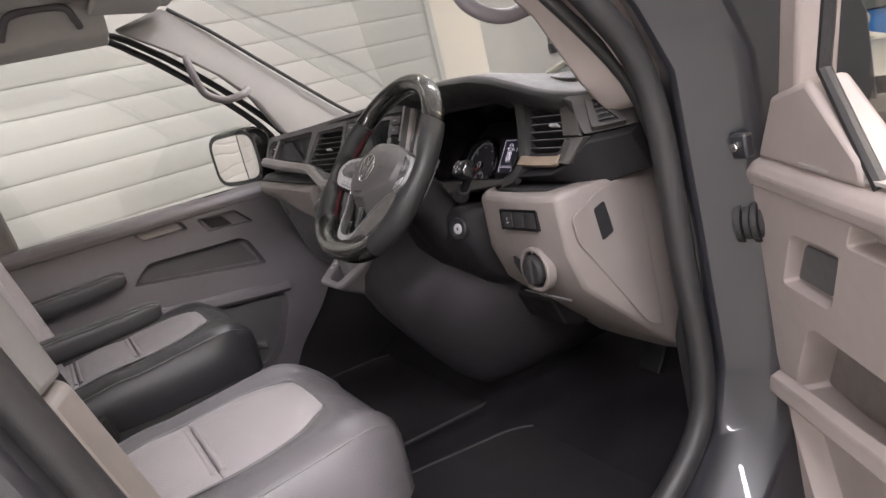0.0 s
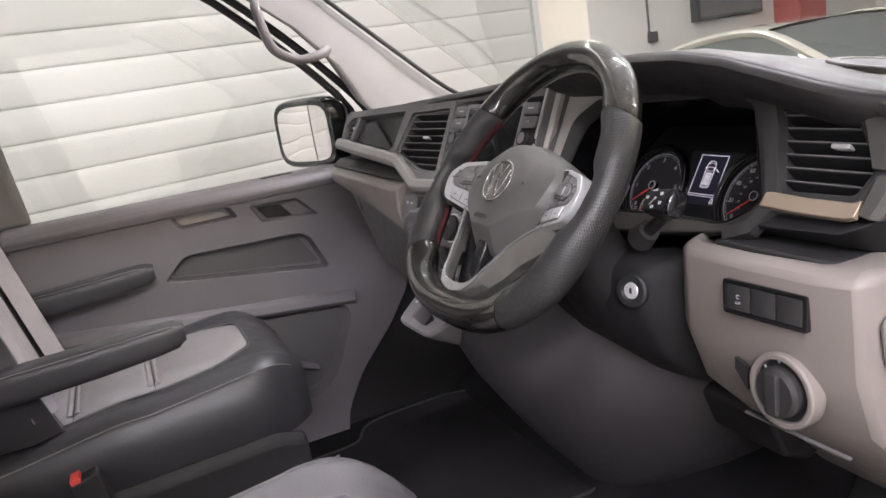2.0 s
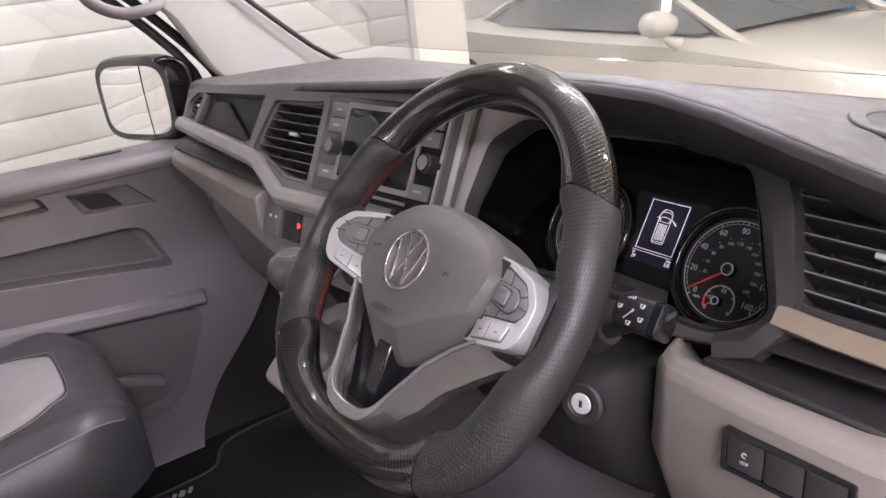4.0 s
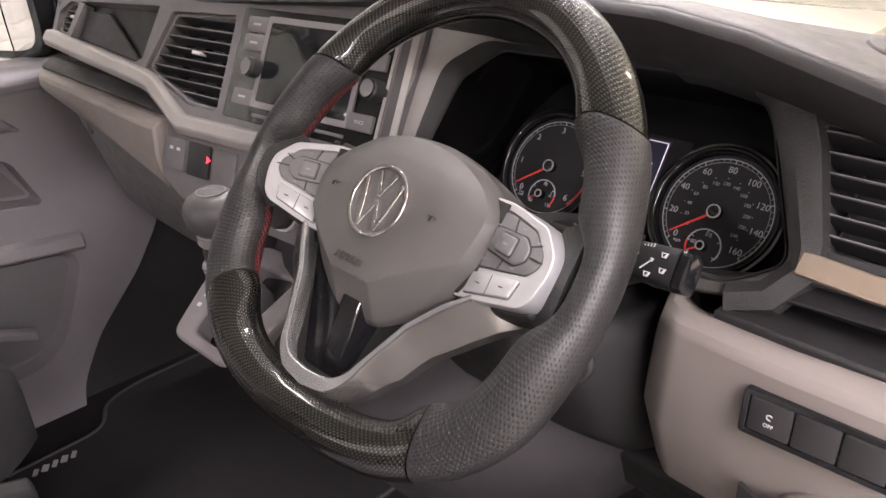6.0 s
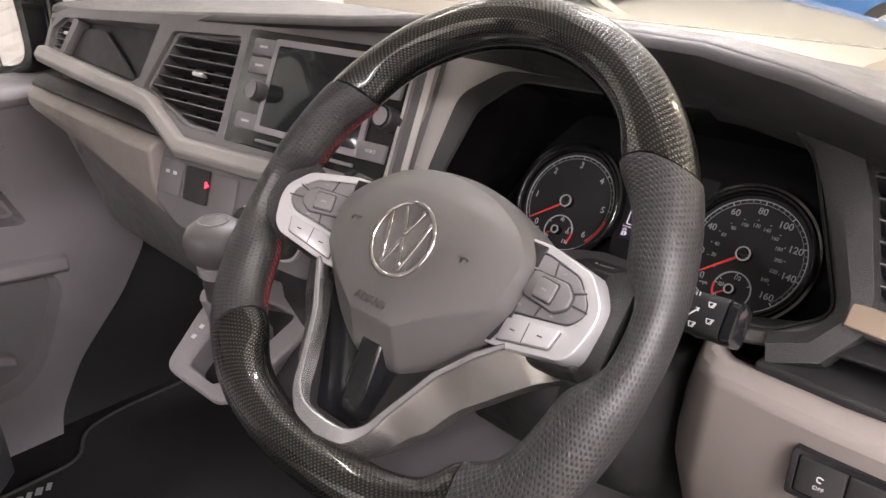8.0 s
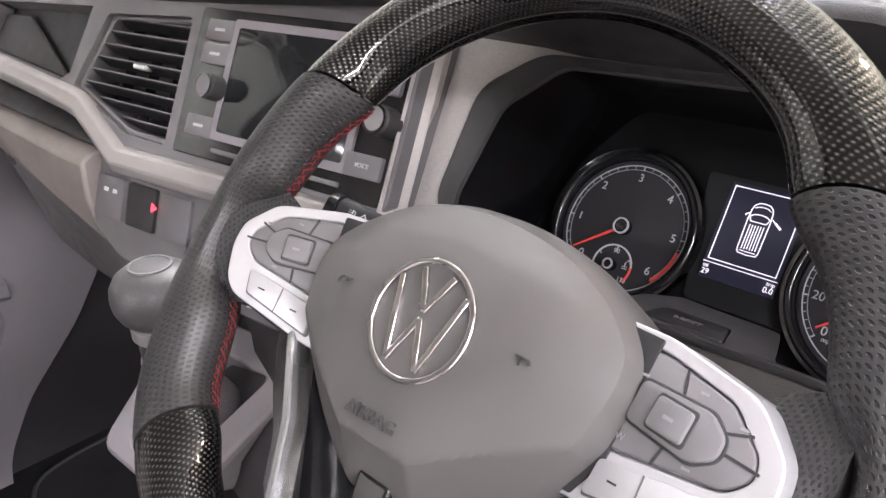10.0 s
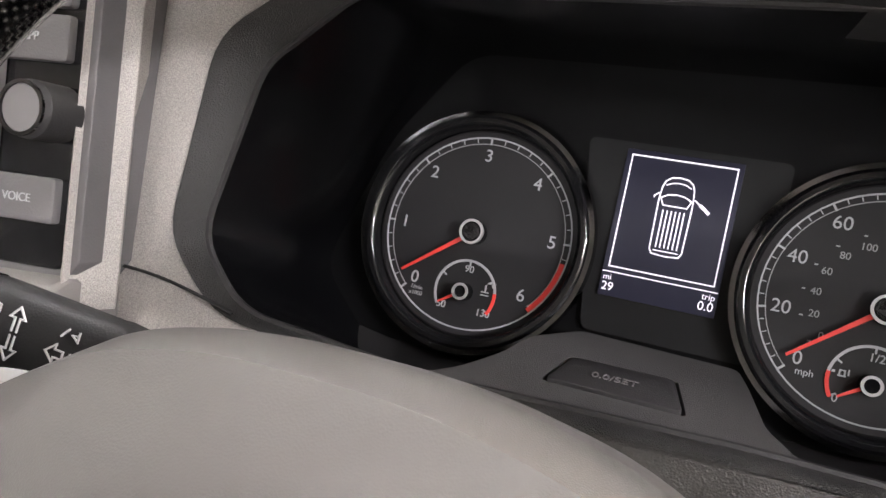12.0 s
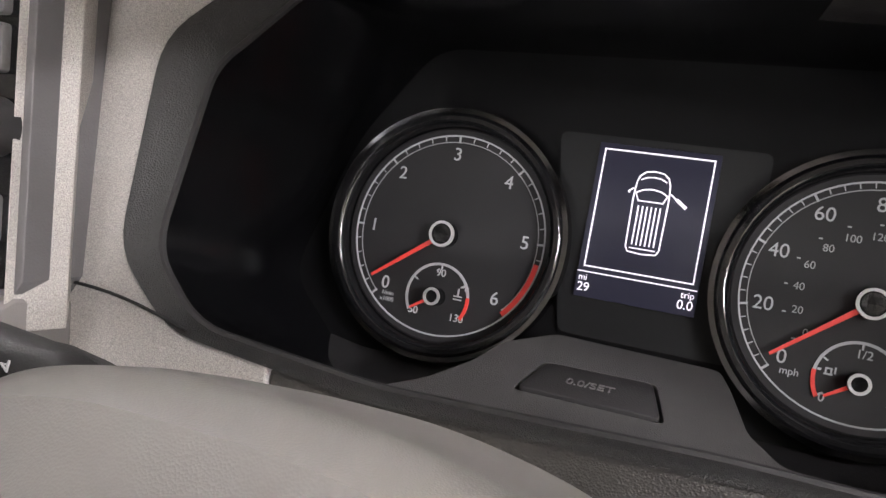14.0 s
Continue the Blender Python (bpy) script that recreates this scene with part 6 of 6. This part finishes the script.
        rows.append([(s * (x + nx * (w_ - 0.002)), y + ny * (w_ - 0.002), z - 0.016), (s * (x + nx * w_), y + ny * w_, z - 0.0012), (s * (x + nx * (w_ + 0.0016)), y + ny * (w_ + 0.0016), z - 0.003),
                     (s * (x + nx * (w_ + fl)), y + ny * (w_ + fl), z - 0.015), (s * (x + nx * (w_ + fl)), y + ny * (w_ + fl), z - 0.026)])
        edge_rows.append([(s * x, y, z - 0.005), (s * x, y, z - 0.0008), (s * (x + nx * 0.001), y + ny * 0.001, z), (s * (x + nx * (w_ - 0.0008)), y + ny * (w_ - 0.0008), z), (s * (x + nx * (w_ - 0.0002)), y + ny * (w_ - 0.0002), z - 0.006)])
    arm = part("lower_arm", loft(rows if s > 0 else [r[::-1] for r in rows], m=HUB), STEEL, wheel, "brushed metal lower spoke arm", smooth=35)
    part("arm_edge", loft(edge_rows if s > 0 else [r[::-1] for r in edge_rows], m=HUB), ARMEDGE, arm, "bright polished arm edge", smooth=25)
infill = part("arm_infill", plate(rounded([(-0.078, -0.050), (0.078, -0.050), (0.034, -0.140), (-0.034, -0.140)], 0.004), 0.006, HUB @ shift(0, 0, -0.016)), BLACK, wheel, "gloss black infill", bevel=0.001)
part("infill_ridge", loft([[HUB @ Vector((x * 0.012 + cx_, y, z)) for x, z in ((-1, -0.017), (-0.8, zt), (0.8, zt), (1, -0.017))] for y, zt, cx_ in ((-0.080, 0.000, 0.0), (-0.105, -0.004, 0.0), (-0.132, -0.010, 0.0))]), BLACK, infill, "gloss black rib in the infill", bevel=0.002)
part("hub_back", disc(0.050, 0.03, HUB @ shift(0, -0.02, -0.066), 40, edge=0.006), DARK, wheel)
part("hub_shell", loft([[HUB @ Vector((r * 1.25 * math.cos(q), -0.020 + r * math.sin(q), z)) for q in [math.tau * k / 32 for k in range(32)]] for r, z in ((0.050, -0.020), (0.054, -0.030), (0.050, -0.055), (0.044, -0.066))]), DARK, wheel, "charcoal shell behind the pad", smooth=50)

# ---- seats ----


def seat(cx, arms, label, extra, hide, panel):
    st = thing("seat", (cx, -0.45, 0.5), label, "seat", "front seats")
    W, Y0, Y1 = 0.225, -0.74, -0.165

    def top(x, y):
        ax = abs(x)
        b = min(1, max(0, (ax - 0.135) / 0.05))
        e = min(1, max(0, (ax - 0.165) / 0.06))
        f = min(1, max(0, (y + 0.27) / 0.105))
        return 0.903 + (0.014 if cx > -0.3 else 0.0) + 0.009 * b * b * (3 - 2 * b) - 0.022 * e ** 2.5 - 0.055 * f ** 2.6 + 0.022 * min(1, max(0, (y + 0.45) / 0.2)) - 0.03 * min(1, max(0, (-y - 0.5) / 0.2))

    def half(y):
        f = min(1, max(0, (y + 0.285) / 0.12))
        return W - 0.075 * f ** 2.2 - 0.012 * max(0, (y + 0.5))

    rows = []
    for i in range(27):
        y = Y0 + (Y1 - Y0) * (i / 26) ** 0.8
        w = half(y)
        ring = [(cx - w * 0.97, y, 0.775), (cx - w, y, 0.82)]
        for k in range(25):
            x = -w + 2 * w * k / 24
            ring.append((cx + x, y, top(x / w * W, y)))
        ring += [(cx + w, y, 0.82), (cx + w * 0.97, y, 0.775)]
        rows.append(ring)
    cushion = part("cushion", loft(rows), hide, st, "leather seat cushion", smooth=60)
    # grey insert in three quilted panels
    def iw(y):
        f = min(1, max(0, (y + 0.345) / 0.10))
        return 0.134 - 0.066 * f ** 1.8
    for y0, y1, mat in ((-0.72, -0.575, panel), (-0.573, -0.432, panel), (-0.430, -0.248, panel)):
        rows = []
        for i in range(11):
            t = i / 10
            y = y0 + (y1 - y0) * t
            w = iw(y)
            ring = []
            for k in range(15):
                s = -1 + 2 * k / 14
                puff = 0.0075 * (1 - abs(s) ** 6) * (1 - abs(2 * t - 1) ** 8)
                ring.append((cx + s * w, y, top(s * w, y) + 0.0012 + puff))
            rows.append(ring)
        part("insert", loft(rows, closed=False), mat, cushion, "grey leather insert", smooth=60)
    for yp in (-0.581, -0.567, -0.439, -0.425):
        roll = [(cx + iw(yp) * s, yp, top(iw(yp) * s, yp) + 0.0015) for s in (-0.80, -0.74, -0.4, 0, 0.4, 0.74, 0.80)]
        part("pleat", tube(curve_pts(roll, 3), 0.0058, 8), panel, cushion, "raised pleat", smooth=60)
    edge = [(cx + s * iw(y), y, top(iw(y), y) + 0.001) for s, ys in ((-1, [-0.70, -0.6, -0.5, -0.42, -0.36, -0.31, -0.275, -0.250]), (1, [-0.250, -0.275, -0.31, -0.36, -0.42, -0.5, -0.6, -0.70])) for y in ys]
    part("piping", tube(curve_pts(edge, 3), 0.0020, 6), hide, cushion, "piped seam", smooth=60)
    part("seam", tube(curve_pts([(x + (0.004 if x > cx else -0.004), y + 0.003, z + 0.0014) for x, y, z in edge], 3), 0.0009, 5), THREAD, cushion, "pale stitched seam", smooth=60)
    for s in (-1, 1):
        line = [(cx + s * (half(y) - 0.007), y, top((half(y) - 0.007) / half(y) * W, y) + 0.0005) for y in [-0.72 + 0.045 * k for k in range(12)] + [-0.19]]
        part("seam", tube(curve_pts(line, 3), 0.0013, 6), THREAD, cushion, "pale stitched seam", smooth=60)
    # plinth
    part("plinth", box(cx, -0.47, 0.64, 0.40, 0.50, 0.28), DARK, st, "black seat plinth", bevel=0.02)
    part("side_cover", loft([[(cx + W * q, y, z0), (cx + (W + 0.015) * q, y, z0 - 0.02), (cx + (W + 0.012) * q, y, 0.70), (cx + W * q, y, 0.70)] for q in (-1 if cx > -0.3 else 1,) for y, z0 in ((-0.74, 0.80), (-0.5, 0.79), (-0.25, 0.80), (-0.20, 0.785))]), DARK, st, "charcoal plastic seat side cover", bevel=0.006)
    # backrest
    rows, ins = [], []
    for i in range(19):
        z = 0.90 + 0.62 * i / 18
        y = -0.615 - 0.24 * (z - 0.90)
        w = 0.225 - 0.045 * max(0, (z - 1.25) / 0.27) ** 2 - 0.02 * max(0, (0.98 - z) / 0.08)
        ring = []
        for k in range(17):
            s = -1 + 2 * k / 16
            b = min(1, max(0, (abs(s) - 0.52) / 0.33))
            ring.append((cx + s * w, y + 0.035 * b * b * (3 - 2 * b) - 0.05 * max(0, abs(s) - 0.86) / 0.14, z))
        ring += [(cx + w * 0.96, y - 0.10, z), (cx + w * 0.6, y - 0.135, z), (cx - w * 0.6, y - 0.135, z), (cx - w * 0.96, y - 0.10, z)]
        rows.append(ring)
        ins.append([(cx + s * 0.118, y + 0.006 * (1 - abs(s) ** 6), z) for s in [-1 + 2 * k / 10 for k in range(11)]])
    rest = part("backrest", loft(rows), LEATHER, st, "black leather backrest", smooth=60)
    part("insert", loft(ins[1:17], closed=False), LEATHERG, rest, "grey leather insert", smooth=60)
    for s in (-1, 1):
        bol = [[(cx + s * (0.1185 + 0.080 * t), r[0][1] + 0.010 + 0.030 * math.sin(math.pi * min(1, t * 1.05)) , r[0][2]) for t in [k / 6 for k in range(7)]] for r in ins[1:16]]
        part("bolster_face", loft(bol, closed=False), LEATHERG, rest, "grey leather bolster", smooth=60)
        part("seam", tube(curve_pts([(cx + s * 0.203, r[0][1] + 0.004, r[0][2]) for r in ins[1:17:3]], 3), 0.002, 6), THREAD, rest, "pale stitched seam", smooth=60)
    for ax, ay, az in arms:
        sta = ((-0.70, 0.027, 0.026, az - 0.042), (-0.62, 0.030, 0.028, az - 0.038), (-0.50, 0.030, 0.027, az - 0.033), (ay - 0.05, 0.029, 0.025, az - 0.027), (ay - 0.015, 0.027, 0.022, az - 0.025), (ay, 0.019, 0.014, az - 0.023))
        arm = part("armrest", loft([[(ax + rx * math.copysign(abs(math.cos(q)) ** 0.5, math.cos(q)), y, z + rz * math.copysign(abs(math.sin(q)) ** 0.5, math.sin(q))) for q in [math.tau * (k + 0.5) / 24 for k in range(24)]] for y, rx, rz, z in sta]), LEATHER, st, "black leather armrest", smooth=60)
        for e in (1, -1):
            part("seam", tube(curve_pts([(ax + e * rx * 0.86, y, z + rz * 0.86) for y, rx, rz, z in sta[:-1]], 3), 0.0010, 6), THREAD, arm, "pale stitching", smooth=60)
    for bx, by, bz in extra:
        buckle = part("belt_buckle", box(0, 0, 0, 0.035, 0.045, 0.06, m=pose(bx, by, bz - 0.03, 12)), DARK, st, "black seat belt buckle", bevel=0.004)
        part("release", box(0, -0.012, 0.030, 0.033, 0.016, 0.014, m=pose(bx, by, bz - 0.03, 12)), RED, buckle, "red release button", bevel=0.002)
    return st


# Hide and insert tones carry the light: passenger dark, driver pale.
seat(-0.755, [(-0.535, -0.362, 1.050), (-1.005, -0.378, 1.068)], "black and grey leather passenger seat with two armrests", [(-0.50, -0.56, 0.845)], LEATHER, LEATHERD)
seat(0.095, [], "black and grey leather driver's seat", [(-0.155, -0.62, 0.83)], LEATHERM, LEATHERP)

# ---- floor mats ----
for name_, pts, lab in (("floor_mat", [(-1.03, 0.10), (-1.01, 0.02), (-0.93, -0.01), (-0.92, -0.30), (-0.40, -0.30), (-0.40, 0.36), (-0.55, 0.42), (-0.95, 0.42), (-1.03, 0.30)], "black tufted passenger floor mat with bound edge"),
                        ("floor_mat", [(-0.26, -0.02), (-0.22, 0.30), (-0.10, 0.40), (0.36, 0.40), (0.42, 0.1), (0.42, -0.30), (-0.26, -0.30)], "black tufted driver's floor mat with bound edge")):
    m = thing(name_, (pts[0][0], pts[0][1], 0.51), lab, "floor mat", "floor mats")
    o = rounded(pts, 0.05, 4)
    part("mat_body", plate(o, 0.010, shift(0, 0, 0.513)), MAT, m)
    part("binding", tube([(x, y, 0.513) for x, y in o], 0.004, 6, loop=True), PIPING, m, "grey bound edge")
    if pts[0][0] < -0.5:
        for k in range(5):
            part("badge_bar", box(0, 0, 0, 0.008 + 0.003 * (k % 2), 0.018, 0.002, m=pose(-0.895, -0.150 + 0.017 * k, 0.5145, 0, 0, 60)), SATIN, m)

# ---- passenger door ----
DL = Matrix(((0, 0, 1, -1.05), (1, 0, 0, 0), (0, 1, 0, 0), (0, 0, 0, 1)))


def door(name, m, trim, upper, label, s):
    """A front door from inside; x along it to the front when s is 1, to the rear when s is -1; y up."""
    d = thing(name, m @ Vector((0, 0.5, 0)), label, "door")
    f = (lambda pts: pts) if s > 0 else (lambda pts: [(-x, y) for x, y in pts][::-1])
    panel = f([(-0.66, 1.150), (0.10, 1.150), (0.215, 1.150), (0.230, 0.85), (0.165, 0.755), (0.060, 0.645), (0.005, 0.55), (-0.01, 0.46), (-0.66, 0.46)])
    if s < 0:
        panel = f([(-0.66, 1.150), (0.088, 1.150), (0.130, 1.08), (0.225, 0.86), (0.315, 0.50), (-0.66, 0.46)])
    panel = rounded(panel, 0.03, 4)
    grip = rounded(f([(-0.136, 1.138), (-0.020, 1.133), (0.027, 1.083), (-0.112, 1.092)]), 0.006)
    pull = rounded(f([(-0.318, 1.146), (-0.180, 1.146), (-0.165, 1.118), (-0.300, 1.118)]), 0.008)
    pocket = rounded(f([(-0.362, 1.003), (-0.305, 1.055), (-0.030, 1.046), (-0.005, 1.030), (0.028, 0.950), (0.020, 0.944)]), 0.012)
    if s < 0:
        grip = rounded([(-0.020, 1.023), (0.111, 1.027), (0.148, 1.105), (0.025, 1.100)], 0.012)
        pocket = rounded([(-0.035, 0.860), (0.085, 0.860), (0.34, 0.890), (0.34, 0.985), (0.041, 0.984)], 0.025)
    lower = rounded(f([(-0.50, 0.895), (0.055, 0.835), (0.060, 0.80), (0.0, 0.665), (-0.05, 0.62), (-0.50, 0.60)]), 0.03)
    body = part("panel", plate(panel, 0.03, m, [(grip, 0.018, True, 0.92), (pull, 0.030, True, 0.9), (pocket, 0.045, True, 0.95), (lower, 0.034, True, 0.93)]), trim, d, "moulded door panel", bevel=0.004)
    part("grip_insert", plate(rounded(f([(-0.118, 1.128), (-0.06, 1.124), (-0.035, 1.092), (-0.098, 1.098)]) if s > 0 else [(0.004, 1.034), (0.092, 1.036), (0.118, 1.088), (0.036, 1.086)], 0.005), 0.004, m @ shift(0, 0, -0.012)), DARK if s > 0 else DGREY, body, "door release lever", bevel=0.002)
    # Cup paler than the panel: light caught in the recess, put into colour.
    part("pull_cup", plate(rounded(f([(-0.308, 1.142), (-0.19, 1.142), (-0.178, 1.122), (-0.292, 1.122)]), 0.006), 0.002, m @ shift(0, 0, -0.026)), METALGREY, body, "pull cup, pale tone for the light on it")
    # Pocket and bin floors darker than the panel: recess shade as colour.
    part("pocket_floor", plate(rounded(f([(-0.34, 1.004), (-0.30, 1.046), (-0.035, 1.040), (0.015, 0.955)]) if s > 0 else [(-0.020, 0.868), (0.085, 0.868), (0.33, 0.895), (0.33, 0.978), (0.045, 0.976)], 0.01), 0.002, m @ shift(0, 0, -0.042)), DGREY if s > 0 else BEIGE, body)
    if s > 0:
        part("bin_floor", plate(rounded(f([(-0.48, 0.880), (0.045, 0.823), (0.048, 0.80), (-0.006, 0.676), (-0.05, 0.636), (-0.48, 0.615)]), 0.03), 0.002, m @ shift(0, 0, -0.031)), DGREY, body, "floor of the door bin, darkened for its shade")
    shelf_y = f([(-0.47, 0.905), (0.075, 0.846)])
    ridge = [[m @ Vector((x, y + dy, dz)) for dy, dz in ((0.030, 0.0), (0.022, 0.016), (0.0, 0.020), (-0.010, 0.008), (-0.012, -0.01))] for x, y in sorted(shelf_y + [(-0.66 * s, 0.925)])]
    part("ridge", loft(ridge), trim, d, "moulded ridge", bevel=0.003)
    part("bin_lip", loft([[m @ Vector((x * s, y + dy, dz)) for dy, dz in ((0.012, 0.0), (0.008, 0.02), (-0.010, 0.02), (-0.014, -0.012))] for x, y in ((-0.50, 0.70), (-0.16, 0.745), (-0.05, 0.700))]), trim, d, bevel=0.004)
    # sill
    prof = [(1.148, 0.003), (1.166, 0.006), (1.178, -0.002), (1.186, -0.02), (1.190, -0.085), (1.182, -0.10), (1.148, -0.10)]
    part("sill", loft([[m @ Vector((x * s, y, z)) for y, z in prof] for x in (-0.66, -0.2, 0.235 if s > 0 else 0.086)]), upper, d, "door sill trim", bevel=0.004)
    part("sill_slot", box(-0.045 * s, 1.1885, -0.06, 0.08, 0.003, 0.012, m=m), MATTBLACK, d)
    part("outer_skin", plate(f([(-0.70, 1.18), (0.25, 1.18), (0.26, 0.83), (0.16, 0.70), (0.03, 0.46), (-0.70, 0.40)] if s > 0 else [(-0.70, 1.18), (0.09, 1.18), (0.23, 0.86), (0.32, 0.50), (-0.70, 0.40)]), 0.03, m @ shift(0, 0, -0.11)), PAINT, d, "grey metallic door skin", bevel=0.004)
    glass_o = f([(-0.66, 1.185), (0.20, 1.185), (0.17, 1.31), (0.07, 1.43), (-0.04, 1.54), (-0.15, 1.63), (-0.26, 1.69), (-0.66, 1.71)])
    pane_ = part("window_pane", plate(glass_o, 0.004, m @ shift(0, 0, -0.10)), GLASS, d, "clear door window")
    pane_.visible_shadow = False
    ring = [m @ Vector((x, y, -0.095)) for x, y in f([(0.215, 1.18), (0.185, 1.315), (0.085, 1.44), (-0.03, 1.552), (-0.14, 1.645), (-0.26, 1.705), (-0.66, 1.725)])]
    part("window_frame", tube(curve_pts(ring, 3), 0.010, 8), RUBBER, d, "black window frame", smooth=60)
    return d


door("passenger_door", DL, GREY, GREY, "closed slate grey passenger door with window", 1)
DR = Matrix(((0.857, 0, -0.515, 0.579 + 0.857 * 0.08), (-0.515, 0, -0.857, 0.291 - 0.515 * 0.08), (0, 1, 0, 0), (0, 0, 0, 1)))
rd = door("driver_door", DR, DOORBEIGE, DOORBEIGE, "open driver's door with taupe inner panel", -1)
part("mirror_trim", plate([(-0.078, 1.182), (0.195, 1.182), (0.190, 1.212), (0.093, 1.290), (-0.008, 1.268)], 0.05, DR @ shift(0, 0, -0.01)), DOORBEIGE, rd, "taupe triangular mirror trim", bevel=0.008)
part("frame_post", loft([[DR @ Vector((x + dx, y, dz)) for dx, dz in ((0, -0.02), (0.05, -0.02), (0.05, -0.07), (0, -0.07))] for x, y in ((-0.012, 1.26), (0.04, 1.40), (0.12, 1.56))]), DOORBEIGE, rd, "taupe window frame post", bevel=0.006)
part("frame_seal", tube([DR @ Vector(p) for p in ((0.21, 1.185, -0.02), (0.11, 1.30, -0.025), (0.15, 1.42, -0.03), (0.22, 1.57, -0.04))], 0.008, 8), RUBBER, rd, "black glass channel")
sw = part("window_switch", plate(rounded([(-0.06, -0.038), (0.14, -0.030), (0.14, 0.030), (-0.06, 0.034)], 0.012), 0.004, DR @ Matrix.Translation((0.11, 1.1935, -0.045)) @ Matrix.Rotation(radians(-90), 4, "X")), METALGREY, rd, "satin switch plate")
for k in range(3):
    part("switch_key", box(0.08 + 0.045 * k, 1.199, -0.045, 0.028, 0.008, 0.022, m=DR), DARK, sw, bevel=0.002)

# ---- mirror, handles, visor ----
mir = thing("door_mirror", (-1.16, 0.10, 1.2), "black door mirror reflecting the shutter", "mirror")
n = Vector((0.45, -0.89, 0)).normalized()
xdir = Vector((0.89, 0.45, 0)).normalized()
MM = Matrix((xdir, Vector((0, 0, 1)), n)).transposed().to_4x4()
MM.translation = (-1.186, 0.066, 1.272)
sq = lambda w, h, z, e=0.45: [(w * math.copysign(abs(math.cos(q)) ** e, math.cos(q)), h * math.copysign(abs(math.sin(q)) ** e, math.sin(q)), z) for q in [math.tau * k / 36 for k in range(36)]]
part("housing", loft([sq(0.112, 0.084, 0.004), sq(0.118, 0.089, -0.004), sq(0.120, 0.091, -0.03), sq(0.10, 0.075, -0.08), sq(0.06, 0.05, -0.11)], m=MM), BLACK, mir, smooth=50)
part("mirror_glass", loft([sq(0.098 * k, 0.072 * k, 0.0050 + 0.0012 * (1 - k * k)) for k in (1.0, 0.9, 0.8, 0.7, 0.6, 0.5, 0.4, 0.3, 0.2, 0.1, 0.02)], m=MM), MIRROR, mir, "convex mirror glass", smooth=80)
part("bracket", loft([[(x, y, z) for y, z in ((0.14, 1.17), (0.22, 1.17), (0.22, 1.25), (0.14, 1.25))] for x in (-1.28, -1.12)]), BLACK, mir, bevel=0.01)

mir2 = thing("door_mirror", DR @ Vector((0.16, 1.2, -0.15)), "black door mirror outside the open driver's door", "mirror")
OM = DR @ Matrix.Translation((0.185, 1.305, -0.20)) @ Matrix.Rotation(radians(75), 4, "Y")
part("housing", loft([sq(0.112, 0.084, 0.004), sq(0.118, 0.089, -0.004), sq(0.120, 0.091, -0.03), sq(0.10, 0.075, -0.08), sq(0.06, 0.05, -0.11)], m=OM), BLACK, mir2, smooth=50)
part("mirror_glass", loft([sq(0.098 * k, 0.072 * k, 0.0050 + 0.0012 * (1 - k * k)) for k in (1.0, 0.8, 0.6, 0.4, 0.2, 0.02)], m=OM), MIRROR, mir2, "convex mirror glass", smooth=80)
part("bracket", loft([[DR @ Vector((x, y, z)) for x, y in ((0.10, 1.19), (0.20, 1.19), (0.20, 1.25), (0.10, 1.25))] for z in (-0.10, -0.22)]), BLACK, mir2, bevel=0.01)

gh = thing("grab_handle", (-1.0, 0.04, 1.52), "grey plastic grab handle on the windscreen pillar", "grab handle")
part("bar", tube(curve_pts([(-1.035, -0.025, 1.592), (-0.970, -0.040, 1.575), (-0.950, -0.038, 1.530), (-0.948, -0.022, 1.480), (-0.950, 0.028, 1.452), (-0.955, 0.082, 1.456), (-1.03, 0.120, 1.468)], 6), 0.011, 10), GREY, gh, smooth=60)
gh2 = copy_thing(gh, Matrix.Translation((0.405, 0.115, 1.512)))
gh2.scale = (-1, 1, 1)
gh3 = thing("grab_handle", (-0.97, -0.38, 1.73), "grey folding grab handle under the roof", "grab handle")
part("bar", tube(curve_pts([(-0.920, -0.470, 1.712), (-0.900, -0.462, 1.728), (-0.890, -0.440, 1.758), (-0.888, -0.375, 1.766), (-0.890, -0.312, 1.758), (-0.900, -0.294, 1.728), (-0.920, -0.286, 1.712)], 6), 0.010, 8), DGREY, gh3, smooth=60)
vis = thing("sun_visor", (-0.75, -0.12, 1.74), "grey padded sun visor folded up", "sun visor")
part("pad", loft([[(x, y, z) for y, z in ((-0.26, 1.735), (-0.10, 1.715), (-0.085, 1.722), (-0.09, 1.735), (-0.26, 1.752))] for x in (-0.93, -0.50)]), LINING, vis, bevel=0.006)
part("stay", tube([(-0.95, -0.10, 1.745), (-0.90, -0.095, 1.728)], 0.008, 8), DGREY, vis)
